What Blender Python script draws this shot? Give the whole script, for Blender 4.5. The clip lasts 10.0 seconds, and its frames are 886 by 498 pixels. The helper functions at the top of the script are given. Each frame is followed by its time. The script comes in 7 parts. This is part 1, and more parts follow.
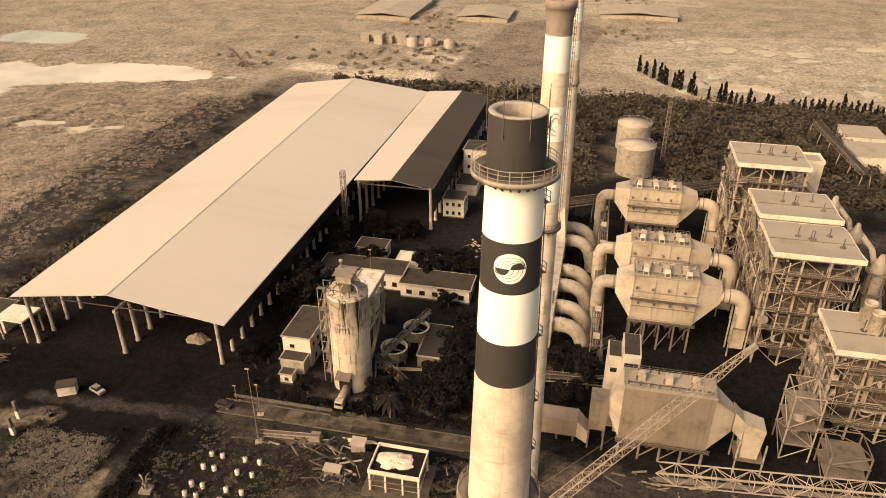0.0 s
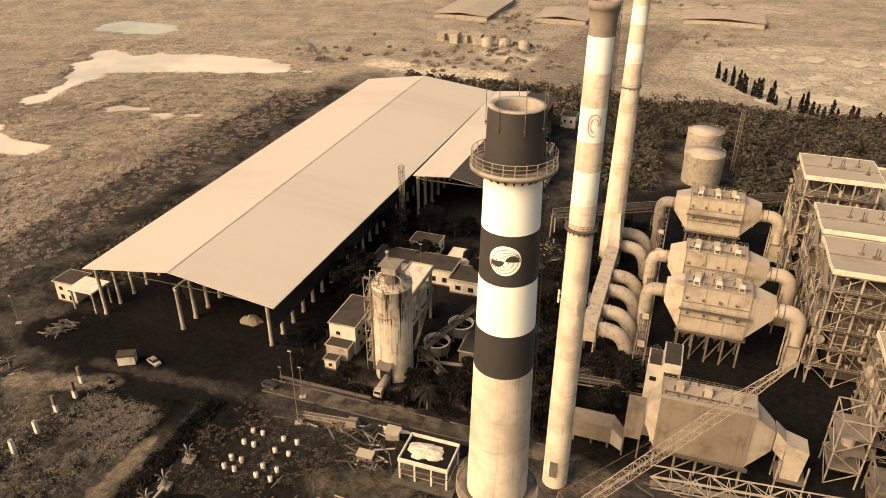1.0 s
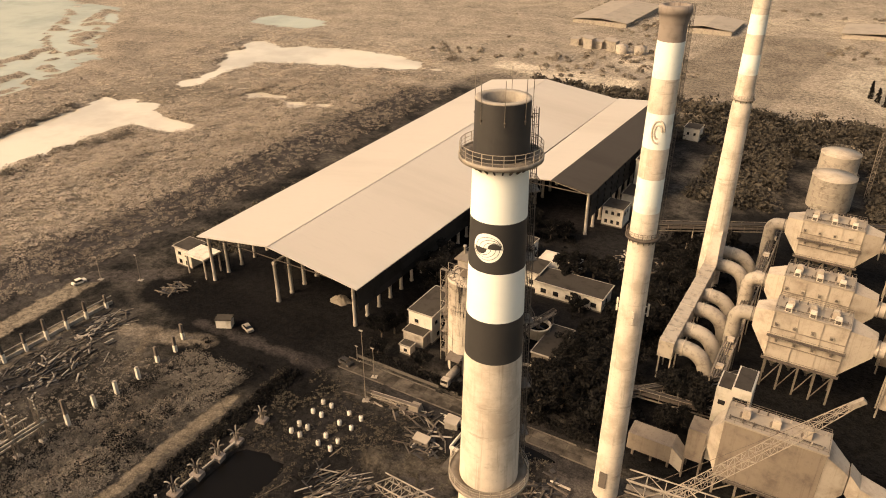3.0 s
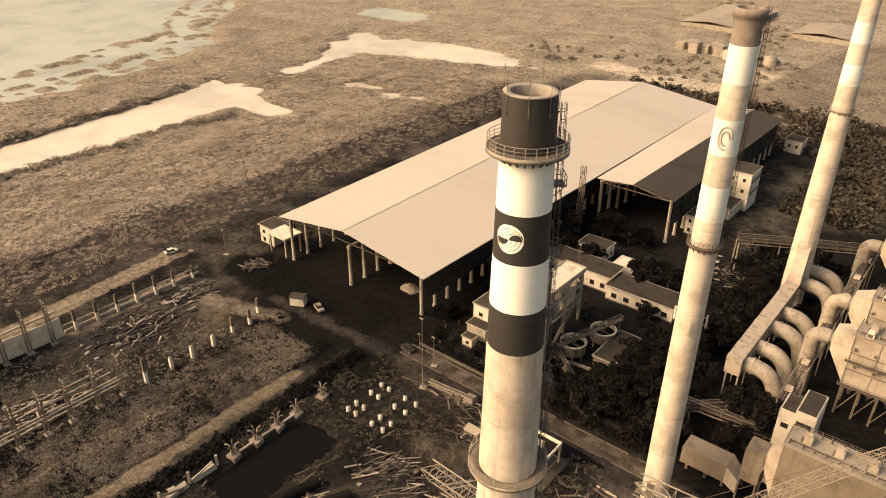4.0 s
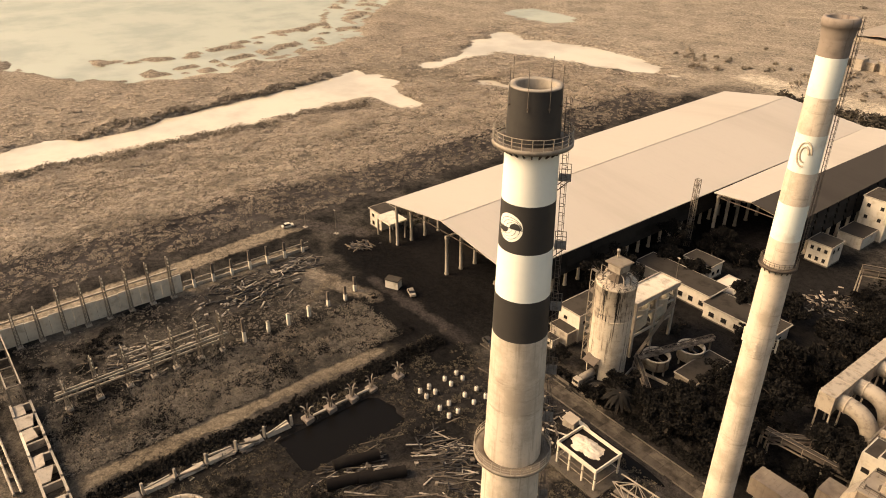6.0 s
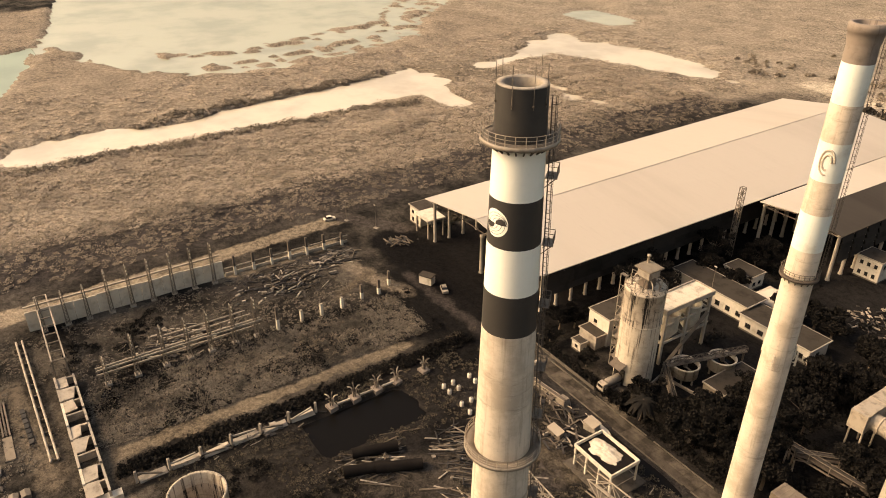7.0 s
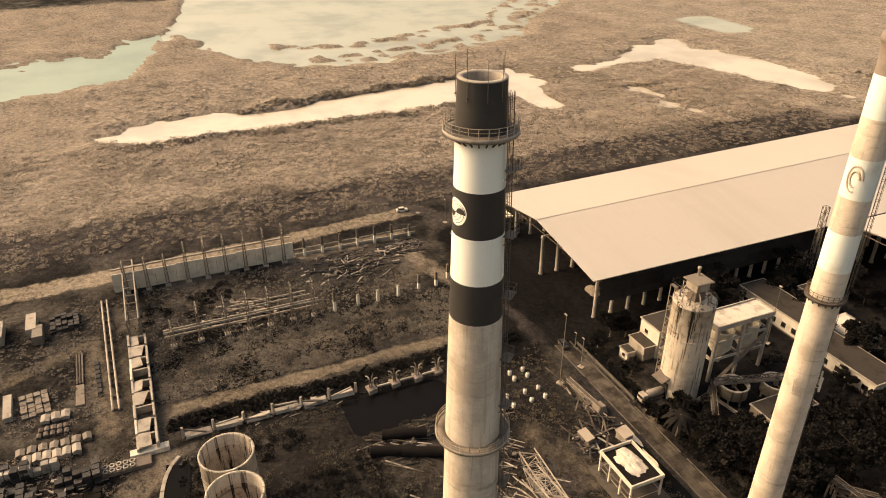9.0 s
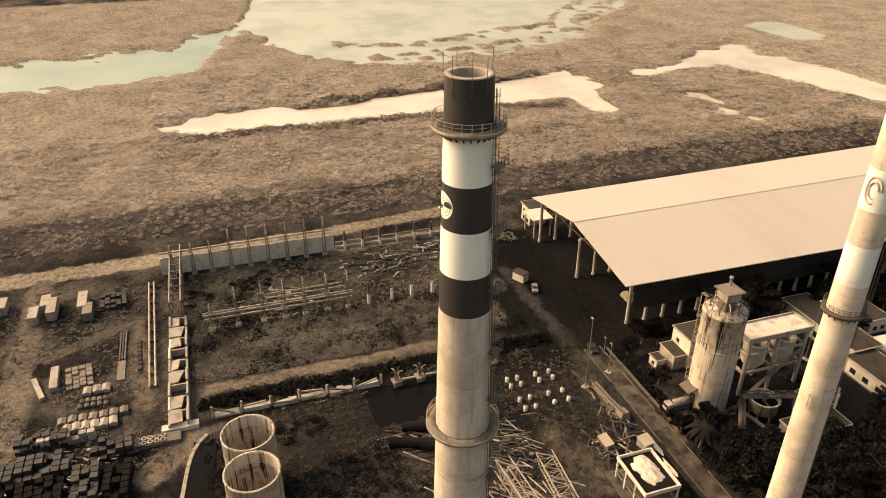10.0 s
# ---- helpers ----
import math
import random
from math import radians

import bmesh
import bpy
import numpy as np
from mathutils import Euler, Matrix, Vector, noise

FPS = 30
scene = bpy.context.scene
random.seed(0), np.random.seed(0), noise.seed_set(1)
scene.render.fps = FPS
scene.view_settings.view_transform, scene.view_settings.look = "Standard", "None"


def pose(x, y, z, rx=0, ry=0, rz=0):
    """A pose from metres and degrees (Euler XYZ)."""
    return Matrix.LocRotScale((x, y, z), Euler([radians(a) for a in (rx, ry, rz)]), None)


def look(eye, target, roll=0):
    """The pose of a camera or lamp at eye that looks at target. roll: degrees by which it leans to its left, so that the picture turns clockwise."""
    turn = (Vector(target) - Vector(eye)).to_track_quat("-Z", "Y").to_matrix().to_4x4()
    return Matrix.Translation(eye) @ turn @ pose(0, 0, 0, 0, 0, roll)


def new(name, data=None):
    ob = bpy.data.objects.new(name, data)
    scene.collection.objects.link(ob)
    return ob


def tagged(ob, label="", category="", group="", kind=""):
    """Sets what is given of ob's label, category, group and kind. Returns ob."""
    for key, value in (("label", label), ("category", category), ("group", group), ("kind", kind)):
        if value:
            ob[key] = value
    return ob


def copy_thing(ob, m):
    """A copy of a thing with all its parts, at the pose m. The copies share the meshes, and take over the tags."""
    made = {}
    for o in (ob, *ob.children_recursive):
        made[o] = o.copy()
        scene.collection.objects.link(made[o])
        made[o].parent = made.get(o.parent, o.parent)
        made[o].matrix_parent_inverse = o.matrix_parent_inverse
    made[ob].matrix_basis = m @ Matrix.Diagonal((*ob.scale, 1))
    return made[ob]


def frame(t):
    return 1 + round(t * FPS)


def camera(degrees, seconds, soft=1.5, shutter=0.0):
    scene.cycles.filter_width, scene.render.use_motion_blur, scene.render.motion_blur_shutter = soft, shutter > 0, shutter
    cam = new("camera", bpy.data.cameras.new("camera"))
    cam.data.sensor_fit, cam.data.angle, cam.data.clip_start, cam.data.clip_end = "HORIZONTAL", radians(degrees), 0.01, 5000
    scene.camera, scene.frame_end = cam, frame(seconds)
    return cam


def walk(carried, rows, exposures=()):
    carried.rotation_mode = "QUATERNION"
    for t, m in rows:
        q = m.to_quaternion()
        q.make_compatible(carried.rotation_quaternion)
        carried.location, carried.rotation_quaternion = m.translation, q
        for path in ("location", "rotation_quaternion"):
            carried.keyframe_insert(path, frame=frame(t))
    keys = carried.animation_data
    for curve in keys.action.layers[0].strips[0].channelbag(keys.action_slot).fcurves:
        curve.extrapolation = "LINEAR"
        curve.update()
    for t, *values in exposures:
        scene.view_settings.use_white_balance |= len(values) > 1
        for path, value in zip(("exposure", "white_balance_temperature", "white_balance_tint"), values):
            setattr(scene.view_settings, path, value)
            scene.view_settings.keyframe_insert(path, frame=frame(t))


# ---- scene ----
cam = camera(63.1, 10.0, soft=1.0)
KELVIN, TINT = 7800.0, 14.5
PATH = [
    (0, (-0.151, -0.691, 114.544), (-0.535, 1.024, 113.589), 0.1),
    (0.5, (3.158, -0.746, 114.52), (2.673, 0.943, 113.565), 0.1),
    (1, (6.46, -0.769, 114.471), (5.883, 0.891, 113.517), 0.2),
    (1.5, (9.714, -0.591, 114.41), (9.053, 1.038, 113.457), 0.2),
    (2, (12.96, -0.182, 114.36), (12.218, 1.412, 113.407), 0.2),
    (2.2, (14.253, 0.071, 114.352), (13.48, 1.651, 113.399), 0.1),
    (3.3, (21.282, 2.022, 114.292), (20.313, 3.491, 113.342), 0.1),
    (3.5, (22.537, 2.42, 114.29), (21.524, 3.856, 113.335), 0.2),
    (4, (25.584, 3.53, 114.277), (24.468, 4.889, 113.323), 0.3),
    (4.5, (28.523, 4.814, 114.231), (27.326, 6.101, 113.277), 0.3),
    (5, (31.365, 6.191, 114.223), (30.097, 7.409, 113.27), 0.3),
    (5.5, (34.155, 7.815, 114.238), (32.828, 8.968, 113.285), 0.3),
    (6.8, (40.943, 13.149, 114.383), (39.488, 14.136, 113.429), 0.3),
    (7, (41.949, 14.069, 114.39), (40.478, 15.031, 113.436), 0.3),
    (7.5, (44.38, 16.572, 114.428), (42.87, 17.472, 113.473), 0.2),
    (8, (46.842, 19.171, 114.474), (45.297, 20.009, 113.52), 0.3),
    (8.5, (49.189, 21.911, 114.504), (47.611, 22.685, 113.55), 0.2),
    (9, (51.394, 24.806, 114.534), (49.784, 25.51, 113.58), 0.2),
    (9.5, (53.581, 27.847, 114.581), (51.94, 28.477, 113.628), 0.2),
    (10, (55.722, 30.955, 114.626), (54.052, 31.504, 113.673), 0.2),
]
walk(cam, [(t, look(eye, target, roll)) for t, eye, target, roll in PATH], [(0.0, 0.84, KELVIN, TINT), (10.0, 0.95, KELVIN, TINT)])

# ---- light ----
SUN_AZ, SUN_EL = 218.0, 36.0  # compass degrees the light comes from (north is +y, east is +x), and its height
world = bpy.data.worlds.new("sky")
scene.world = world
world.use_nodes = True
wn = world.node_tree.nodes
sky = wn.new("ShaderNodeTexSky")
sky.sky_type = "NISHITA"
sky.sun_disc = False
sky.sun_elevation = radians(SUN_EL)
sky.sun_rotation = radians(SUN_AZ)
sky.dust_density = 6.0
sky.air_density = 1.4
sky.ozone_density = 0.3
world.node_tree.links.new(sky.outputs[0], wn["Background"].inputs[0])
wn["Background"].inputs[1].default_value = 0.112
sun = new("sun", bpy.data.lights.new("sun", "SUN"))
sun.data.energy, sun.data.angle, sun.data.color = 2.1, radians(30), (1.0, 0.86, 0.68)
az, el = radians(SUN_AZ), radians(SUN_EL)
sun.matrix_world = look((math.sin(az) * math.cos(el) * 400, math.cos(az) * math.cos(el) * 400, math.sin(el) * 400), (0, 0, 0))


# ---- materials ----
def nodes_of(m):
    m.use_nodes = True
    t = m.node_tree
    return t, t.nodes, t.links, t.nodes["Principled BSDF"]


def noise_node(t, vec, scale, detail=6.0, rough=0.6):
    n = t.nodes.new("ShaderNodeTexNoise")
    n.inputs["Scale"].default_value = scale
    n.inputs["Detail"].default_value = detail
    n.inputs["Roughness"].default_value = rough
    t.links.new(vec, n.inputs["Vector"])
    return n.outputs["Fac"]


def ramp_node(t, fac, lo, hi):
    r = t.nodes.new("ShaderNodeMapRange")
    r.interpolation_type = "SMOOTHSTEP"
    for k, v in ((1, lo), (2, hi), (3, 0.0), (4, 1.0)):
        r.inputs[k].default_value = v
    t.links.new(fac, r.inputs[0])
    return r.outputs[0]


def mix_node(t, fac, a, b):
    m = t.nodes.new("ShaderNodeMix")
    m.data_type = "RGBA"
    t.links.new(fac, m.inputs[0])
    for i, v in ((6, a), (7, b)):
        if isinstance(v, tuple):
            m.inputs[i].default_value = (*v, 1)
        else:
            t.links.new(v, m.inputs[i])
    return m.outputs[2]


def math_node(t, op, a, b=None):
    m = t.nodes.new("ShaderNodeMath")
    m.operation = op
    for i, v in ((0, a), (1, b)):
        if v is None:
            continue
        if isinstance(v, (int, float)):
            m.inputs[i].default_value = v
        else:
            t.links.new(v, m.inputs[i])
    return m.outputs[0]


def position(t, scale=(1, 1, 1)):
    g = t.nodes.new("ShaderNodeNewGeometry")
    if scale == (1, 1, 1):
        return g.outputs["Position"]
    m = t.nodes.new("ShaderNodeMapping")
    m.inputs["Scale"].default_value = scale
    t.links.new(g.outputs["Position"], m.inputs["Vector"])
    return m.outputs[0]


def surface(name, col, dirt, big=0.15, fine=1.6, rough=0.8, metal=0.0, bump=0.3, stain=(0.45, 0.75), grain=0.35, streak=0.0,
            rnd=0.0, streak_col=None, streak_at=(0.52, 0.74), courses=0.0, stretch=(1, 1, 1), spec=0.3):
    """A weathered surface: base colour, broad stains of a second colour, fine grain, runs down the wall, small differences piece by piece."""
    m = bpy.data.materials.new(name)
    t, n, l, bsdf = nodes_of(m)
    pos = position(t, stretch)
    broad = ramp_node(t, noise_node(t, pos, big, 8.0, 0.65), *stain)
    c = mix_node(t, broad, col, dirt)
    f = noise_node(t, pos, fine, 5.0, 0.7)
    dark = tuple(v * (1 - grain) for v in col)
    c = mix_node(t, math_node(t, "MULTIPLY", ramp_node(t, f, 0.5, 0.8), 0.8), c, dark)
    if streak:
        runs = noise_node(t, position(t, (1.3, 1.3, 0.06)), 1.0, 6.0, 0.7)
        c = mix_node(t, math_node(t, "MULTIPLY", ramp_node(t, runs, *streak_at), streak), c, streak_col or dirt)
    if courses:
        level = noise_node(t, position(t, (0.12, 0.12, 0.9)), 1.0, 5.0, 0.75)
        c = mix_node(t, math_node(t, "MULTIPLY", ramp_node(t, level, 0.55, 0.72), courses), c, streak_col or dirt)
    if rnd:
        info = n.new("ShaderNodeObjectInfo")
        hsv = n.new("ShaderNodeHueSaturation")
        l.new(c, hsv.inputs["Color"])
        l.new(math_node(t, "ADD", math_node(t, "MULTIPLY", info.outputs["Random"], 2 * rnd), 1 - rnd), hsv.inputs["Value"])
        c = hsv.outputs[0]
    l.new(c, bsdf.inputs["Base Color"])
    bsdf.inputs["Roughness"].default_value = rough
    bsdf.inputs["Metallic"].default_value = metal
    bsdf.inputs["Specular IOR Level"].default_value = spec
    if bump:
        b = n.new("ShaderNodeBump")
        b.inputs["Strength"].default_value = bump
        b.inputs["Distance"].default_value = 0.08
        l.new(f, b.inputs["Height"])
        l.new(b.outputs[0], bsdf.inputs["Normal"])
    return m


def foliage(name, a, b, c):
    m = bpy.data.materials.new(name)
    t, n, l, bsdf = nodes_of(m)
    g = n.new("ShaderNodeNewGeometry")
    r = g.outputs["Random Per Island"]
    col = mix_node(t, ramp_node(t, r, 0.0, 0.7), a, b)
    col = mix_node(t, ramp_node(t, noise_node(t, g.outputs["Position"], 0.06, 4.0), 0.45, 0.65), col, c)
    l.new(col, bsdf.inputs["Base Color"])
    bsdf.inputs["Roughness"].default_value = 0.8
    bsdf.inputs["Specular IOR Level"].default_value = 0.05
    return m


def water(name, col, rough, ripple, spec=0.5):
    m = bpy.data.materials.new(name)
    t, n, l, bsdf = nodes_of(m)
    pos = position(t)
    l.new(mix_node(t, ramp_node(t, noise_node(t, pos, 0.02, 5.0), 0.4, 0.7), col, tuple(v * 0.75 for v in col)), bsdf.inputs["Base Color"])
    bsdf.inputs["Roughness"].default_value = rough
    bsdf.inputs["Specular IOR Level"].default_value = spec
    b = n.new("ShaderNodeBump")
    b.inputs["Strength"].default_value = ripple
    b.inputs["Distance"].default_value = 0.05
    l.new(noise_node(t, pos, 0.8, 3.0), b.inputs["Height"])
    l.new(b.outputs[0], bsdf.inputs["Normal"])
    return m


CONCRETE = surface("chimney_concrete", (0.62, 0.52, 0.40), (0.44, 0.355, 0.265), 0.2, 1.7, 0.9, stain=(0.42, 0.66), streak=0.65, streak_col=(0.25, 0.2, 0.15), grain=0.35, courses=0.7)
WHITE_BAND = surface("white_paint", (0.88, 0.84, 0.71), (0.83, 0.78, 0.65), 0.2, 1.2, 0.6, bump=0.1, grain=0.06, streak=0.12, streak_col=(0.6, 0.55, 0.45))
BLACK_BAND = surface("black_paint", (0.040, 0.035, 0.030), (0.052, 0.045, 0.038), 0.2, 1.2, 0.6, bump=0.1, grain=0.15, streak=0.15, streak_col=(0.07, 0.06, 0.05))
OLD_BAND = surface("faded_white_paint", (0.74, 0.74, 0.64), (0.55, 0.50, 0.40), 0.25, 1.5, 0.75, grain=0.15, streak=0.35, streak_col=(0.5, 0.42, 0.32))
SOOT = surface("sooty_concrete", (0.24, 0.19, 0.15), (0.13, 0.10, 0.08), 0.3, 1.5, 0.95, streak=0.8, streak_col=(0.08, 0.06, 0.05))
PALE_CONC = surface("pale_concrete", (0.34, 0.285, 0.222), (0.16, 0.128, 0.097), 0.4, 2.0, 0.9, rnd=0.12, streak=0.3)
WHITE_WALL = surface("whitewash", (0.56, 0.49, 0.39), (0.32, 0.26, 0.19), 0.3, 1.8, 0.9, grain=0.25, streak=0.5, streak_col=(0.3, 0.24, 0.18))
ROOF_PALE = surface("pale_roof_sheet", (0.47, 0.40, 0.32), (0.41, 0.345, 0.27), 0.035, 0.9, 0.5, bump=0.12, grain=0.08, stretch=(0.15, 1, 1), spec=0.45)
ROOF_GREY = surface("grey_roof_sheet", (0.052, 0.043, 0.035), (0.038, 0.031, 0.025), 0.05, 1.0, 0.85, bump=0.15, grain=0.15, stretch=(0.2, 1, 1), spec=0.1)
FELT = surface("roof_felt", (0.052, 0.043, 0.034), (0.028, 0.022, 0.018), 0.3, 2.0, 0.95, rnd=0.15, spec=0.05)
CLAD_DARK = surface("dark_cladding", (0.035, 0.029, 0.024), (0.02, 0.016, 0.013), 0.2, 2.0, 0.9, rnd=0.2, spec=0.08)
STEEL = surface("painted_steel", (0.17, 0.136, 0.102), (0.07, 0.053, 0.038), 0.5, 3.0, 0.7, rnd=0.2, grain=0.3)
STEEL_DARK = surface("rusty_steel", (0.11, 0.085, 0.065), (0.055, 0.04, 0.03), 0.6, 3.0, 0.85, rnd=0.3)
STEEL_PALE = surface("pale_steel", (0.33, 0.271, 0.205), (0.13, 0.101, 0.074), 0.6, 3.0, 0.6, rnd=0.12, grain=0.2)
CASING = surface("casing_sheet", (0.43, 0.35, 0.262), (0.21, 0.16, 0.115), 0.16, 1.6, 0.75, streak=0.45, streak_col=(0.2, 0.145, 0.10), rnd=0.06)
CASING_RIB = surface("ribbed_casing", (0.21, 0.162, 0.118), (0.11, 0.083, 0.06), 0.2, 1.4, 0.75, streak=0.7, streak_col=(0.12, 0.085, 0.06), rnd=0.1)
ROOF_TAN = surface("tan_roof_deck", (0.30, 0.245, 0.185), (0.22, 0.176, 0.13), 0.12, 1.2, 0.8, grain=0.15)
FASCIA = surface("cream_fascia", (0.62, 0.54, 0.42), (0.38, 0.31, 0.23), 0.4, 2.0, 0.7, streak=0.3)
GLASS_DARK = surface("dark_glass", (0.02, 0.018, 0.016), (0.03, 0.026, 0.022), 0.5, 2.0, 0.12, bump=0.0, spec=0.6)
STAINED = surface("stained_silo_concrete", (0.50, 0.42, 0.32), (0.30, 0.235, 0.17), 0.3, 1.8, 0.95, streak=0.9, streak_col=(0.075, 0.055, 0.040), streak_at=(0.52, 0.64), grain=0.5, courses=0.4)
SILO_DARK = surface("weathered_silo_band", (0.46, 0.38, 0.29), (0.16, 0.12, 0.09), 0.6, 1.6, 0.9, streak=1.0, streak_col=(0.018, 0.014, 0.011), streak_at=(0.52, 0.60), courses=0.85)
SLAB = surface("road_slab", (0.085, 0.069, 0.053), (0.032, 0.026, 0.020), 0.22, 1.8, 0.95, rnd=0.35, stain=(0.38, 0.62), grain=0.5, spec=0.05)
KERB = surface("kerb_stone", (0.10, 0.081, 0.062), (0.04, 0.032, 0.025), 0.4, 2.0, 0.9, rnd=0.2)
SAND = surface("packed_dirt", (0.20, 0.16, 0.118), (0.14, 0.11, 0.08), 0.1, 0.8, 0.95)
ASH = surface("pale_ash", (0.58, 0.49, 0.38), (0.26, 0.21, 0.155), 0.5, 2.2, 1.0, bump=0.6)
FIELD_PALE = surface("pale_stockpile", (0.40, 0.335, 0.255), (0.28, 0.23, 0.17), 0.09, 0.6, 1.0, bump=0.5)
FIELD_GREEN = surface("greenish_stockpile", (0.36, 0.36, 0.27), (0.28, 0.25, 0.19), 0.09, 0.6, 1.0, bump=0.5)
COAL = surface("coal", (0.012, 0.010, 0.009), (0.02, 0.017, 0.014), 0.3, 2.0, 0.95, bump=0.6, spec=0.03)
TIMBER = surface("weathered_timber", (0.12, 0.094, 0.069), (0.035, 0.027, 0.020), 0.7, 3.0, 0.9, rnd=0.55)
SCRAP = surface("scrap_metal", (0.032, 0.027, 0.0235), (0.013, 0.011, 0.010), 0.8, 3.0, 0.7, rnd=0.6)
SCRAP_PALE = surface("pale_scrap_sheet", (0.32, 0.265, 0.205), (0.12, 0.096, 0.072), 0.8, 3.0, 0.6, rnd=0.3)
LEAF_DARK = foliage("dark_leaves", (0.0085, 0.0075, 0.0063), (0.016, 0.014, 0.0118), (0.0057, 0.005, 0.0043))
LEAF_MID = foliage("scrub_leaves", (0.060, 0.049, 0.035), (0.100, 0.082, 0.058), (0.042, 0.034, 0.025))
LEAF_SCRUB = foliage("brown_scrub_leaves", (0.080, 0.068, 0.054), (0.195, 0.162, 0.127), (0.050, 0.043, 0.035))
# dry growth, lightened further: distance haze is put into these leaf colours
LEAF_PALE = foliage("dry_hazed_marsh_growth", (0.365, 0.292, 0.220), (0.415, 0.332, 0.250), (0.285, 0.228, 0.172))
LEAF_REED = foliage("shore_reed_leaves", (0.170, 0.137, 0.103), (0.250, 0.201, 0.151), (0.140, 0.112, 0.084))
# dark leaves with the haze over the wood mixed into their colour
LEAF_WOOD = foliage("hazed_wood_leaves", (0.046, 0.038, 0.028), (0.078, 0.064, 0.047), (0.034, 0.028, 0.021))
BARK = surface("bark", (0.12, 0.09, 0.065), (0.07, 0.05, 0.035), 1.0, 4.0, 0.95)
POND = water("still_dark_water", (0.006, 0.005, 0.004), 0.12, 0.1, 0.06)
# bright reflected sky is put into this pale base colour
LAKE = water("glare_lake_water", (0.62, 0.52, 0.38), 0.12, 0.15)
# paler than SEA: glare from the west put into the base colour
LAGOON = water("pale_lagoon_water", (0.40, 0.385, 0.28), 0.2, 0.25, 0.4)
SEA = water("green_lagoon_water", (0.26, 0.31, 0.23), 0.3, 0.25, 0.25)


# ---- building blocks ----
class Geo:
    def __init__(self):
        self.v, self.f, self.s = [], [], []

    def add(self, verts, faces, smooth=False):
        k = len(self.v)
        self.v += [tuple(p) for p in verts]
        self.f += [tuple(i + k for i in f) for f in faces]
        self.s += [smooth] * len(faces)
        return self

    def box(self, c, s, rz=0.0, top=(1.0, 1.0)):
        """A box round the centre of its base, turned by rz degrees; top: how much its upper face is drawn in."""
        ca, sa = math.cos(radians(rz)), math.sin(radians(rz))
        out = []
        for z, kx, ky in ((0, 1, 1), (s[2], *top)):
            for x, y in ((-1, -1), (1, -1), (1, 1), (-1, 1)):
                px, py = x * s[0] / 2 * kx, y * s[1] / 2 * ky
                out.append((c[0] + px * ca - py * sa, c[1] + px * sa + py * ca, c[2] + z))
        return self.add(out, [(3, 2, 1, 0), (4, 5, 6, 7), (0, 1, 5, 4), (1, 2, 6, 5), (2, 3, 7, 6), (3, 0, 4, 7)])

    def span(self, x0, x1, y0, y1, z0, z1):
        return self.box(((x0 + x1) / 2, (y0 + y1) / 2, z0), (x1 - x0, y1 - y0, z1 - z0))

    def ring(self, p, u, w, r, n):
        return [p + (u * math.cos(2 * math.pi * i / n) + w * math.sin(2 * math.pi * i / n)) * r for i in range(n)]

    def beam(self, a, b, w, h=None):
        a, b = Vector(a), Vector(b)
        d = (b - a).normalized()
        u = d.cross(Vector((0, 0, 1)))
        u = Vector((1, 0, 0)) if u.length < 1e-4 else u.normalized()
        k = u.cross(d)
        h = h or w
        out = [p + u * (sx * w / 2) + k * (sy * h / 2) for p in (a, b) for sx, sy in ((-1, -1), (1, -1), (1, 1), (-1, 1))]
        return self.add(out, [(3, 2, 1, 0), (4, 5, 6, 7), (0, 1, 5, 4), (1, 2, 6, 5), (2, 3, 7, 6), (3, 0, 4, 7)])

    def tube(self, pts, r, n=12, caps=True):
        """A round pipe along points; r one radius or one for each point."""
        pts = [Vector(p) for p in pts]
        rs = r if isinstance(r, (list, tuple)) else [r] * len(pts)
        out = []
        u = None
        for i, p in enumerate(pts):
            d = (pts[min(i + 1, len(pts) - 1)] - pts[max(i - 1, 0)]).normalized()
            if u is None:
                u = d.cross(Vector((0, 0, 1)))
                u = Vector((1, 0, 0)) if u.length < 1e-4 else u.normalized()
            u = (u - d * u.dot(d)).normalized()
            out += self.ring(p, u, d.cross(u), rs[i], n)
        k = len(pts)
        self.add(out, [(j * n + i, j * n + (i + 1) % n, (j + 1) * n + (i + 1) % n, (j + 1) * n + i) for j in range(k - 1) for i in range(n)], True)
        if caps:
            self.add(out[:n], [tuple(reversed(range(n)))])
            self.add(out[-n:], [tuple(range(n))])
        return self

    def lathe(self, c, prof, n=48, closed=False):
        """A body turned round an upright axis, from (radius, height) pairs."""
        out = [(c[0] + r * math.cos(2 * math.pi * i / n), c[1] + r * math.sin(2 * math.pi * i / n), c[2] + z) for r, z in prof for i in range(n)]
        k = len(prof)
        rows = range(k if closed else k - 1)
        return self.add(out, [(j * n + i, j * n + (i + 1) % n, ((j + 1) % k) * n + (i + 1) % n, ((j + 1) % k) * n + i) for j in rows for i in range(n)], True)

    def prism(self, outline, z0, z1):
        n = len(outline)
        out = [(x, y, z0) for x, y in outline] + [(x, y, z1) for x, y in outline]
        return self.add(out, [tuple(reversed(range(n))), tuple(range(n, 2 * n))] + [(i, (i + 1) % n, n + (i + 1) % n, n + i) for i in range(n)])

    def hull(self, lo, hi):
        """A body between two rings of corners of the same count."""
        n = len(lo)
        return self.add(list(lo) + list(hi), [tuple(reversed(range(n))), tuple(range(n, 2 * n))] + [(i, (i + 1) % n, n + (i + 1) % n, n + i) for i in range(n)])

    def mesh(self, name, material, off=(0, 0, 0)):
        me = bpy.data.meshes.new(name)
